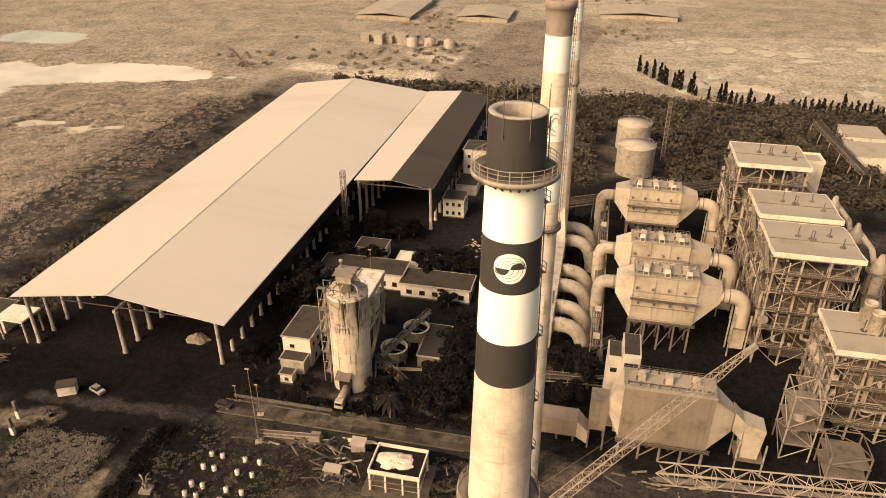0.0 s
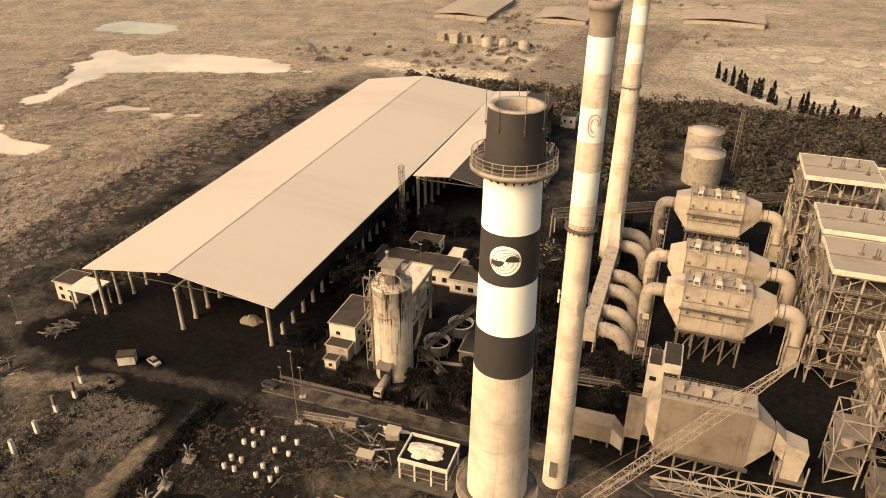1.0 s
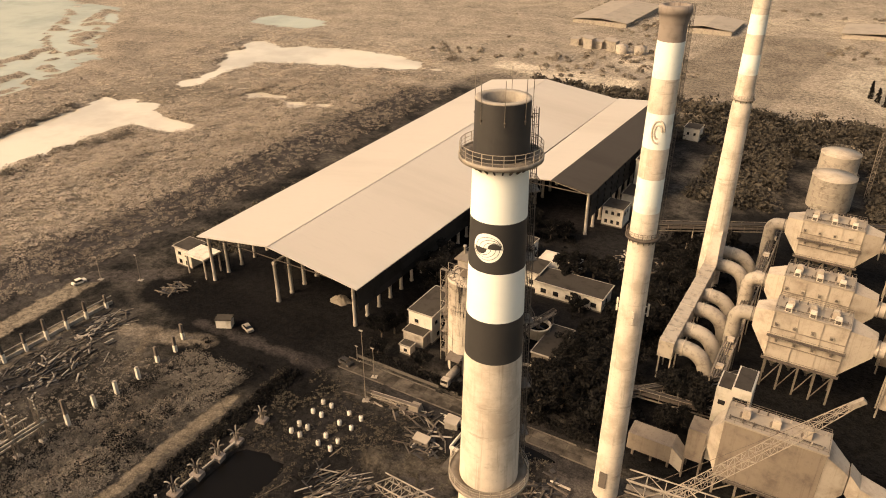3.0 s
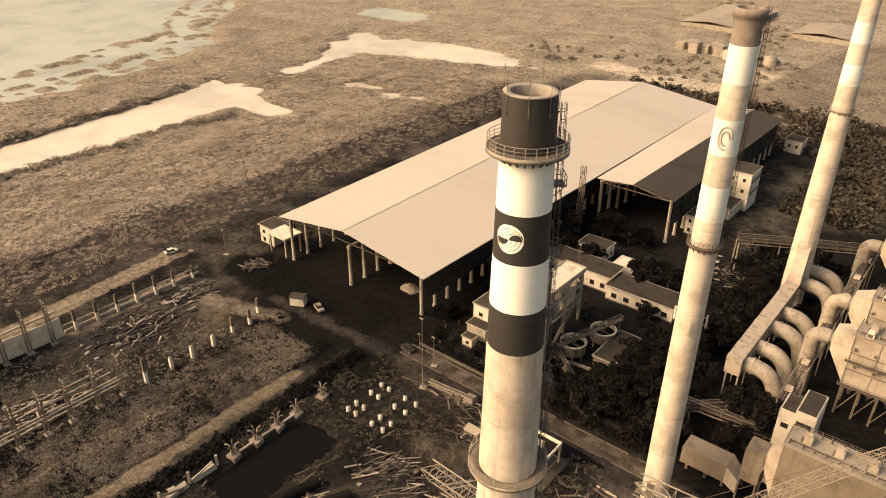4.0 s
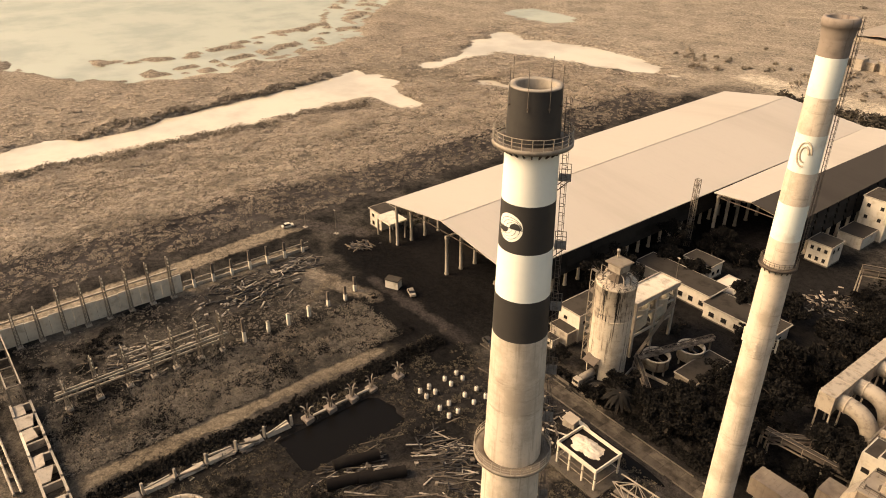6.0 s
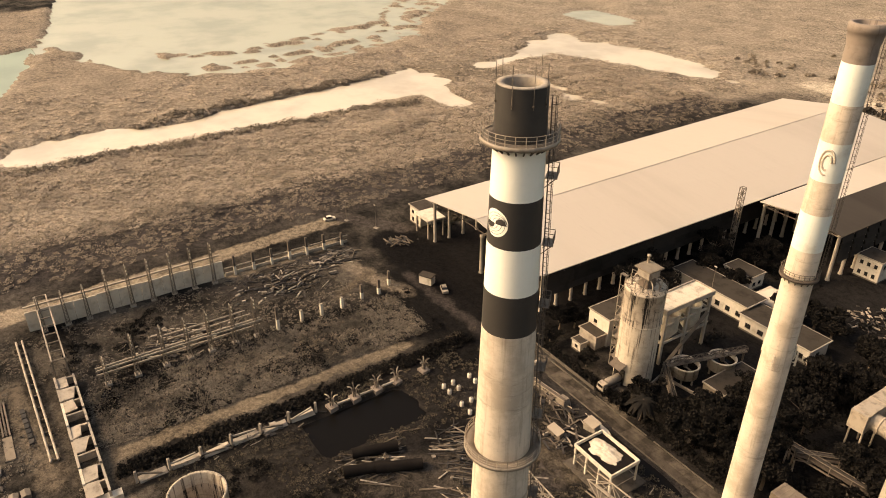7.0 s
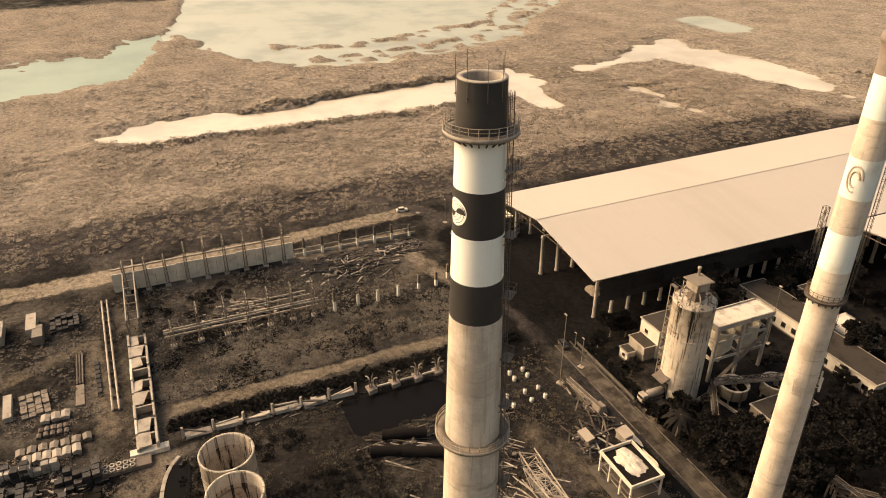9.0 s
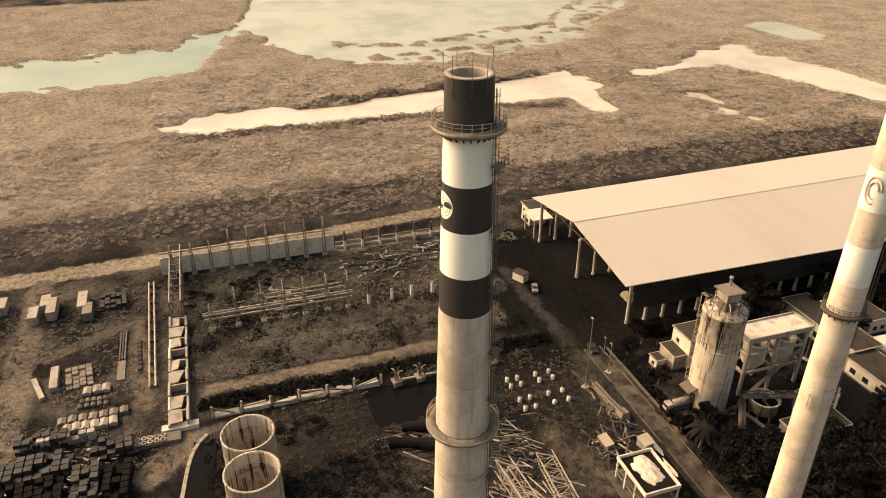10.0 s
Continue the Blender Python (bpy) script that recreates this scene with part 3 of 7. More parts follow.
shed2 = thing("storage_shed", (-66, 272, 0), "lower open shed with a two-tone gable roof", "shed")
BX0, BXR, BX1, BY0, BY1 = -80.4, -67.0, -52.0, 217.0, 327.0
gw, ge = gable(BX0, BXR, BX1, BY0, BY1, 16.7, 18.0, 16.2, far=(0.0, 2.6, 0.8))
part("roof", gw, ROOF_PALE, shed2, "pale sheet roof slope")
part("roof", ge, ROOF_GREY, shed2, "dark grey sheet roof slope")
for k in range(16):
    y = BY0 + 1.5 + 7.1 * k
    piece("column", column_mesh("column", 0.55, 15.6, PALE_CONC), shed2, pose(-53.6, y, 0))
    piece("column", column_mesh("column", 0.55, 15.6, PALE_CONC), shed2, pose(-79.2, y, 0))
    part("truss", Geo().beam((BX0 + 1, y, 14.9), (BX1 - 1, y, 14.9), 0.2, 0.3).beam((BX0 + 1, y, 14.9), (BXR, y, 17.2), 0.2, 0.3).beam((BXR, y, 17.2), (BX1 - 1, y, 15.2), 0.2, 0.3), STEEL_DARK, shed2)
    if k < 15:
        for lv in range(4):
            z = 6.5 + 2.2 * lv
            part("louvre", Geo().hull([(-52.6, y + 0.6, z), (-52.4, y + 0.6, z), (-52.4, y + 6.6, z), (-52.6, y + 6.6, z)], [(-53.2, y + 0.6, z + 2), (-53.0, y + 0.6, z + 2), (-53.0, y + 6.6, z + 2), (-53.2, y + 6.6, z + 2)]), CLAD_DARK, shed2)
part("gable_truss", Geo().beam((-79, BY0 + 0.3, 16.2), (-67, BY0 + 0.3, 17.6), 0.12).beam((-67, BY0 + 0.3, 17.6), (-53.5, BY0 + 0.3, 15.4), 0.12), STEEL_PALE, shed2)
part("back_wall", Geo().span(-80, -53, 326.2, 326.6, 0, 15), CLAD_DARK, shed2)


# ---- chimneys ----
def shaft(c, z0, z1, rf, wall=0.0):
    n = max(2, int((z1 - z0) / 4) + 1)
    return Geo().lathe((c[0], c[1], 0), [(rf(z0 + (z1 - z0) * i / n), z0 + (z1 - z0) * i / n) for i in range(n + 1)], 64)


def rail_ring(parent, c, r, z, a0=0, a1=360, posts=20, mat=None):
    mat = mat or STEEL_PALE
    for hgt, rr in ((1.1, 0.035), (0.73, 0.025), (0.37, 0.025)):
        part("rail", Geo().tube(arc(c, r, a0, a1, 48, z + hgt), rr, 5, caps=False), mat, parent)
    for i in range(posts + (a1 - a0 < 360)):
        a = radians(a0 + (a1 - a0) * i / posts)
        part("rail_post", Geo().beam((c[0] + r * math.cos(a), c[1] + r * math.sin(a), z), (c[0] + r * math.cos(a), c[1] + r * math.sin(a), z + 1.12), 0.06), mat, parent)


C1 = (-6.35, 53.9)


def r1(z):
    return 2.34 + (97.2 - z) * 0.0205


ch1 = thing("chimney", (*C1, 0), "tall concrete chimney with black and white bands and emblem", "chimney")
part("shaft", shaft(C1, 0, 71.9, r1), CONCRETE, ch1, "bare stained concrete shaft")
for z0, z1, m_, lab in ((71.9, 76.6, BLACK_BAND, "black painted band"), (76.6, 81.8, WHITE_BAND, "white painted band"), (81.8, 86.7, BLACK_BAND, "black painted band"), (86.7, 92.0, WHITE_BAND, "white painted band"), (92.0, 97.15, BLACK_BAND, "black painted band")):
    part("band", shaft(C1, z0, z1, r1), m_, ch1, lab)
rt = r1(97.15)
part("rim", Geo().lathe((*C1, 0), [(rt, 97.15), (rt + 0.03, 97.2), (rt, 97.27), (1.8, 97.27), (1.74, 97.15), (1.74, 90.0), (1.74, 82.0)], 64), PALE_CONC, ch1, "pale concrete lip and lining")
part("flue_floor", Geo().lathe((*C1, 0), [(1.74, 82.0), (0.01, 82.0)], 32), SOOT, ch1)


def platform(parent, c, rin, rout, z, brackets, rail=True, deck=None):
    part("platform", Geo().lathe((*c, 0), [(rin, z - 0.12), (rout, z - 0.12), (rout, z), (rin, z)], 64, closed=True), deck or STEEL, parent)
    part("edge_ring", Geo().lathe((*c, 0), [(rout - 0.04, z - 0.3), (rout + 0.05, z - 0.3), (rout + 0.05, z + 0.12), (rout - 0.04, z + 0.12)], 64, closed=True), deck or STEEL_PALE, parent)
    for i in range(brackets):
        a = 2 * math.pi * i / brackets
        u = Vector((math.cos(a), math.sin(a), 0))
        o = Vector((*c, z))
        part("bracket", Geo().beam(o + u * (rout - 0.15) + Vector((0, 0, -0.15)), o + u * (rin + 0.02) + Vector((0, 0, -1.0)), 0.12, 0.14), STEEL_DARK, parent)
    if rail:
        rail_ring(parent, c, rout - 0.05, z, posts=24, mat=deck)


platform(ch1, C1, r1(92.2), 3.62, 92.3, 24)
platform(ch1, C1, r1(55.5), 4.35, 55.5, 28)
for i, a in enumerate((20, 100, 190, 250, 300, 345)):  # lightning rods
    u = Vector((math.cos(radians(a)), math.sin(radians(a)), 0))
    o = Vector((*C1, 0))
    part("lightning_rod", Geo().tube([o + u * (rt + 0.12) + Vector((0, 0, 95.4)), o + u * (rt + 0.12) + Vector((0, 0, 99.2))], 0.03, 5), STEEL, ch1)
    part("rod_clamp", Geo().beam(o + u * rt + Vector((0, 0, 95.7)), o + u * (rt + 0.2) + Vector((0, 0, 95.7)), 0.14), STEEL_DARK, ch1)


def ladder(parent, c, rf, az, z0, z1, mat, rests, cage=True):
    u = Vector((math.cos(radians(az)), math.sin(radians(az)), 0))
    w = Vector((-u.y, u.x, 0))
    o = Vector((*c, 0))

    def at(z, out, side):
        return o + u * (rf(z) + out) + w * side + Vector((0, 0, z))
    for s in (-0.25, 0.25):
        part("ladder_rail", Geo().beam(at(z0, 0.3, s), at(z1, 0.3, s), 0.06), mat, parent)
    g = Geo()
    z = z0 + 0.2
    while z < z1:
        g.beam(at(z, 0.3, -0.25), at(z, 0.3, 0.25), 0.035)
        z += 0.33
    tagged(part("rungs", g, mat, parent), kind="stuff")
    if cage:
        k = 0
        z = z0 + 2.2
        while z < z1:
            pts = [at(z, 0.3 + 0.5 * math.sin(math.pi * i / 8), -0.4 * math.cos(math.pi * i / 8)) for i in range(9)]
            part("cage_hoop", Geo().tube(pts, 0.03, 4), mat, parent)
            z += 0.95
        for s, d in ((-0.28, 0.65), (0.0, 0.8), (0.28, 0.65)):
            part("cage_strap", Geo().beam(at(z0 + 2.2, d, s), at(z1, d, s), 0.04), mat, parent)
    for z in rests:
        part("rest_deck", Geo().add([at(z, 0.05, -0.2), at(z, 1.15, -0.2), at(z, 1.15, 1.5), at(z, 0.05, 1.5), at(z + 0.08, 0.05, -0.2), at(z + 0.08, 1.15, -0.2), at(z + 0.08, 1.15, 1.5), at(z + 0.08, 0.05, 1.5)],
                                    [(3, 2, 1, 0), (4, 5, 6, 7), (0, 1, 5, 4), (1, 2, 6, 5), (2, 3, 7, 6), (3, 0, 4, 7)]), STEEL, parent)
        for a, b in (((1.15, -0.2), (1.15, 1.5)), ((1.15, 1.5), (0.1, 1.5))):
            for hgt in (0.5, 1.05):
                part("rest_rail", Geo().beam(at(z + hgt, *a), at(z + hgt, *b), 0.05), mat, parent)
        for q in ((1.15, -0.2), (1.15, 0.65), (1.15, 1.5), (0.1, 1.5)):
            part("rest_post", Geo().beam(at(z, *q), at(z + 1.08, *q), 0.06), mat, parent)
        for s in (0.0, 1.3):
            part("rest_bracket", Geo().beam(at(z, 1.05, s), at(z - 1.0, 0.0, s), 0.07), mat, parent)


ladder(ch1, C1, r1, 42, 5, 96.2, STEEL_DARK, (88.5, 81.5, 74.5, 66.5, 60.0, 48))

# the round emblem: a pale disc with two curved dark shapes
AZ = radians(-84)


def on_shaft(s, z, lift):
    a = AZ + s / r1(z)
    return (C1[0] + (r1(z) + lift) * math.cos(a), C1[1] + (r1(z) + lift) * math.sin(a), z)


def shaft_patch(f, zc, lift, nu=28, nv=8):
    """A curved sheet on the shaft; f gives (sideways, up) for a place in the unit square."""
    g = Geo()
    vs = [on_shaft(f(i / nu, j / nv)[0], zc + f(i / nu, j / nv)[1], lift) for j in range(nv + 1) for i in range(nu + 1)]
    g.add(vs, [(j * (nu + 1) + i, j * (nu + 1) + i + 1, (j + 1) * (nu + 1) + i + 1, (j + 1) * (nu + 1) + i) for j in range(nv) for i in range(nu)], True)
    return g


EM, EZ = 1.42, 84.35
part("emblem", shaft_patch(lambda u, v: (EM * v * math.cos(2 * math.pi * u), EM * v * math.sin(2 * math.pi * u)), EZ, 0.012, 48, 6), WHITE_BAND, ch1, "round white emblem disc")
for sg in (-1, 1):
    part("emblem_lobe", shaft_patch(lambda u, v, sg=sg: (EM * (sg * 0.46 + 0.43 * v * math.cos(math.pi * u)), EM * (-0.03 + sg * 0.41 * v * math.sin(math.pi * u))), EZ, 0.026, 24, 4), BLACK_BAND, ch1, "black half-disc of the emblem")
    for far_, high in ((0.80, 0.80), (0.55, 0.62), (0.25, 0.47)):
        mid, half = (0.95 - far_) / 2 * sg, (0.95 + far_) / 2
        part("emblem_line", shaft_patch(lambda u, v, sg=sg, mid=mid, half=half, high=high: (EM * (mid + (half - 0.03 * v) * math.cos(math.pi * u)), EM * (-0.03 + sg * (high - 0.03 * v) * math.sin(math.pi * u))), EZ, 0.026, 32, 1), BLACK_BAND, ch1)
part("emblem_line", shaft_patch(lambda u, v: (EM * (-0.98 + 1.96 * u), EM * (-0.045 + 0.03 * v)), EZ, 0.027, 32, 1), BLACK_BAND, ch1)
for z in (58.5, 66.2):  # joints between the lifts
    part("lift_joint", Geo().lathe((*C1, 0), [(r1(z) - 0.02, z), (r1(z) + 0.012, z + 0.03), (r1(z) + 0.012, z + 0.09), (r1(z) - 0.02, z + 0.16)], 64), CONCRETE, ch1)

C2 = (-7.35, 110.65)


def r2(z):
    return 1.98 + (96 - z) * 0.0062


ch2 = thing("chimney", (*C2, 0), "slender old concrete chimney with faded white bands and a ring platform", "chimney")
for z0, z1, m_, lab in ((0, 64.0, CONCRETE, "stained concrete shaft"), (64.0, 69.9, OLD_BAND, "faded white band"), (69.9, 75.0, CONCRETE, ""), (75.0, 80.6, OLD_BAND, "faded white band with a worn emblem"), (80.6, 85.9, CONCRETE, ""), (85.9, 91.3, OLD_BAND, "faded white band"), (91.3, 95.0, SOOT, "sooty top of the shaft")):
    part("band", shaft(C2, z0, z1, r2), m_, ch2, lab)
part("crown", Geo().lathe((*C2, 0), [(r2(94), 93.6), (2.16, 94.3), (2.2, 95.1), (2.38, 95.2), (2.4, 95.8), (2.3, 96.3), (1.65, 96.3), (1.65, 86)], 48), SOOT, ch2, "flared sooty crown")
platform(ch2, C2, r2(59.5), 2.8, 59.4, 16, deck=STEEL_DARK)
ladder(ch2, C2, r2, 28, 59.5, 96.5, STEEL_DARK, (), cage=True)
ladder(ch2, C2, r2, 60, 4, 59.5, STEEL_DARK, (), cage=False)
part("access_door", Geo().box((C2[0] - 0.2, C2[1] - r2(5) - 0.02, 3.2), (1.5, 0.25, 4.0)), STEEL_DARK, ch2, "dark steel access hatch")
for a in (-70, 25, 60, 170):
    u = Vector((math.cos(radians(a)), math.sin(radians(a)), 0))
    o = Vector((*C2, 43))
    for dz in (0.2, 1.6):
        part("antenna", Geo().box(tuple(o + u * 2.85 + Vector((0, 0, dz))), (0.3, 0.3, 1.2), a).beam(o + u * 2.3 + Vector((0, 0, dz + 0.6)), o + u * 2.8 + Vector((0, 0, dz + 0.6)), 0.12), FASCIA, ch2, "pale panel antenna")
A2 = -75
for q in range(2):
    pts = [(C2[0] + (r2(78) + 0.03) * math.cos(radians(A2 + 26 * math.cos(t_) * (0.6 + 0.4 * q))), C2[1] + (r2(78) + 0.03) * math.sin(radians(A2 + 26 * math.cos(t_) * (0.6 + 0.4 * q))), 77.9 + (1.1 + 0.7 * q) * math.sin(t_)) for t_ in [2 * math.pi * i / 24 for i in range(20)]]
    part("worn_emblem", Geo().tube(pts, 0.16, 4), CONCRETE, ch2, "worn painted emblem")

C3 = (-9.6, 207.0)


def r3(z):
    return 2.1 + (86 - z) * 0.015


ch3 = thing("chimney", (*C3, 0), "pale concrete chimney with one white band behind the ducts", "chimney")
for z0, z1, m_, lab in ((0, 64.6, CONCRETE, "pale concrete shaft"), (64.6, 69.9, OLD_BAND, "white band"), (69.9, 75, CONCRETE, ""), (75, 80, OLD_BAND, "white band"), (80, 96, CONCRETE, "")):
    part("band", shaft(C3, z0, z1, r3), m_, ch3, lab)
part("crown", Geo().lathe((*C3, 0), [(r3(96), 95.6), (2.3, 96), (2.2, 96.5), (1.6, 96.5), (1.6, 88)], 40), SOOT, ch3)
platform(ch3, C3, r3(58), 3.0, 58, 12)


# ---- dust filters, ducts and boilers ----
def rails(parent, pts, z, mat=None, step=1.6):
    mat = mat or STEEL_PALE
    for a, b in zip(pts, pts[1:]):
        for h in (0.55, 1.05):
            part("rail", Geo().beam((*a, z + h), (*b, z + h), 0.06), mat, parent)
        n = max(1, int(math.hypot(b[0] - a[0], b[1] - a[1]) / step))
        for i in range(n + 1):
            x, y = a[0] + (b[0] - a[0]) * i / n, a[1] + (b[1] - a[1]) * i / n
            part("rail_post", Geo().beam((x, y, z), (x, y, z + 1.08), 0.07), mat, parent)


def rect(x, y0, y1, z0, z1):
    return [(x, y0, z0), (x, y1, z0), (x, y1, z1), (x, y0, z1)]


def dust_filter(x0, x1, y0, y1, z0, z1, casing, label, ribs, walks, apex_w, apex_e):
    """A box-shaped electric dust filter on legs, with funnels at both ends, hoppers below and gear on its roof."""
    o = thing("dust_filter", ((x0 + x1) / 2, (y0 + y1) / 2, 0), label, "dust filter", "dust filters")
    part("casing", Geo().span(x0, x1, y0, y1, z0, z1), casing, o)
    ym, zm = (y0 + y1) / 2, z0 + (z1 - z0) * (0.55 if ribs else 0.70)
    part("outlet_funnel", Geo().hull(rect(apex_w, ym - 1.8, ym + 1.8, zm - 2.6, zm + 2.6), rect(x0 - 0.01, y0, y1, z0 + 0.3, z1 - 0.3)), CASING, o)
    part("inlet_funnel", Geo().hull(rect(x1 + 0.01, y0, y1, z0 + 0.3, z1 - 0.3), rect(apex_e, ym - 1.8, ym + 1.8, zm - 2.6, zm + 2.2)), CASING, o)
    part("roof_deck", Geo().span(x0 - 0.3, x1 + 0.3, y0 - 0.3, y1 + 0.3, z1 + 0.01, z1 + 0.35), ROOF_TAN, o)
    n = 9 if ribs else 3
    for i in range(n + 1):
        x = x0 + (x1 - x0) * i / n
        w = 0.1 if ribs else 0.16
        part("stiffener", Geo().span(x - w / 2, x + w / 2, y0 - (0.08 if ribs else 0.25), y0 - 0.002, z0, z1), casing, o)
    if not ribs:
        for k in (1, 2):
            z = z0 + (z1 - z0) * k / 3
            part("stiffener", Geo().span(x0, x1, y0 - 0.4, y0 - 0.26, z - 0.09, z + 0.09), CASING_RIB, o)
            for i in range(4):
                x = x0 + (x1 - x0) * (i + 0.25 + 0.2 * (k % 2)) / 4
                hatch = part("hatch", Geo().box((x, y0 - 0.22, z + 0.5), (0.9, 0.4, 0.9)), STEEL_PALE, o, "pale inspection hatch")
                part("hatch_mouth", Geo().box((x, y0 - 0.44, z + 0.65), (0.55, 0.03, 0.6)), STEEL_DARK, hatch)
        for i in range(3):
            x = x0 + (x1 - x0) * (i + 0.5) / 3
            hood = part("roof_hood", Geo().box((x, y0 + 0.9, z1 + 0.36), (1.6, 1.5, 1.5), 0, (0.8, 0.75)), FASCIA, o, "cream roof hood")
            part("hood_mouth", Geo().box((x, y0 + 0.18, z1 + 0.5), (1.0, 0.1, 0.8)), STEEL_DARK, hood)
    for k in range(walks):
        z = z0 + (z1 - z0) * (0.02 + 0.5 * k)
        part("walkway", Geo().span(x0 - 0.5, x1 + 0.5, y0 - 1.5, y0 - 0.4, z - 0.1, z), STEEL_DARK, o)
        rails(o, [(x0 - 0.5, y0 - 1.45), (x1 + 0.5, y0 - 1.45)], z, STEEL)
    rails(o, [(x0, y0), (x1, y0), (x1, y1), (x0, y1), (x0, y0)], z1 + 0.35, STEEL)
    for i in range(4):  # hoppers
        xa, xb = x0 + (x1 - x0) * i / 4 + 0.1, x0 + (x1 - x0) * (i + 1) / 4 - 0.1
        xm = (xa + xb) / 2
        part("hopper", Geo().hull([(xm - 0.4, ym - 0.4, z0 - 3.4), (xm + 0.4, ym - 0.4, z0 - 3.4), (xm + 0.4, ym + 0.4, z0 - 3.4), (xm - 0.4, ym + 0.4, z0 - 3.4)],
                                  [(xa, y0 + 0.1, z0 - 0.01), (xb, y0 + 0.1, z0 - 0.01), (xb, y1 - 0.1, z0 - 0.01), (xa, y1 - 0.1, z0 - 0.01)]), CASING, o)
        part("hopper_valve", Geo().lathe((xm, ym, 0), [(0.02, z0 - 4.3), (0.3, z0 - 4.3), (0.3, z0 - 3.41), (0.02, z0 - 3.41)], 10), STEEL_DARK, o)
    for i in range(5):
        x = x0 + 0.4 + (x1 - x0 - 0.8) * i / 4
        for y in (y0 + 0.3, y1 - 0.3):
            part("leg", Geo().beam((x, y, 0), (x, y, z0), 0.45), STEEL, o)
        if i < 4:
            xn = x0 + 0.4 + (x1 - x0 - 0.8) * (i + 1) / 4
            part("leg_brace", Geo().beam((x, y0 + 0.3, 0.5), (xn, y0 + 0.3, z0 - 0.5), 0.2), STEEL, o)
    rng = random.Random(int(y0))
    for i in range(3):  # transformers on the roof
        x = x0 + (x1 - x0) * (i + 0.6) / 3.3
        t_ = part("transformer", Geo().box((x, ym, z1 + 0.36), (1.5, 1.7, 1.5)).box((x, ym, z1 + 1.86), (1.0, 1.1, 0.3)), CASING, o, "roof transformer box")
        part("bushing", Geo().lathe((x - 0.9, ym - 0.6, 0), [(0.28, z1 + 0.36), (0.28, z1 + 1.3), (0.16, z1 + 1.5), (0.02, z1 + 1.5)], 8), STEEL_DARK, t_)
    for i in range(9):
        x = x0 + 0.8 + (x1 - x0 - 1.6) * i / 8
        for y in (y0 + 0.9, y1 - 0.9):
            part("rapper", Geo().lathe((x + rng.uniform(-0.2, 0.2), y, 0), [(0.16, z1 + 0.36), (0.16, z1 + 0.9 + rng.random() * 0.4), (0.02, z1 + 1.4)], 6), rng.choice((STEEL_PALE, STEEL_DARK)), o)
    part("roof_pipe", Geo().tube([(x0 + 0.6, y0 + 1.4, z1 + 0.6), (x1 - 0.6, y0 + 1.4, z1 + 0.6)], 0.12, 6), STEEL_DARK, o)
    part("roof_pipe", Geo().tube([(x0 + 0.6, y1 - 1.5, z1 + 0.7), (x1 - 0.6, y1 - 1.5, z1 + 0.7)], 0.09, 6), STEEL_PALE, o)
    return o


def bend(a, b, c, n=8):
    """Points on a rounded corner from a past b to c."""
    a, b, c = Vector(a), Vector(b), Vector(c)
    return [a * (1 - t_) ** 2 + b * 2 * t_ * (1 - t_) + c * t_ ** 2 for t_ in [i / n for i in range(n + 1)]]


dust_filter(10.9, 28.9, 121.4, 127.6, 5.2, 18.9, CASING_RIB, "dust filter clad in stained ribbed sheet on short legs", True, 1, 8.6, 33.2)
dust_filter(12.9, 28.6, 163.0, 169.6, 8.8, 21.8, CASING, "tan steel dust filter with stiffeners and walkways", False, 2, 8.6, 34.5)
dust_filter(12.4, 27.8, 181.5, 188.4, 8.8, 21.8, CASING, "plain tan steel dust filter between two others", False, 1, 8.2, 33.6)
dust_filter(12.0, 27.8, 218.6, 226.4, 10.2, 21.8, CASING, "tan steel dust filter beside the conveyor", False, 2, 7.6, 33.0)

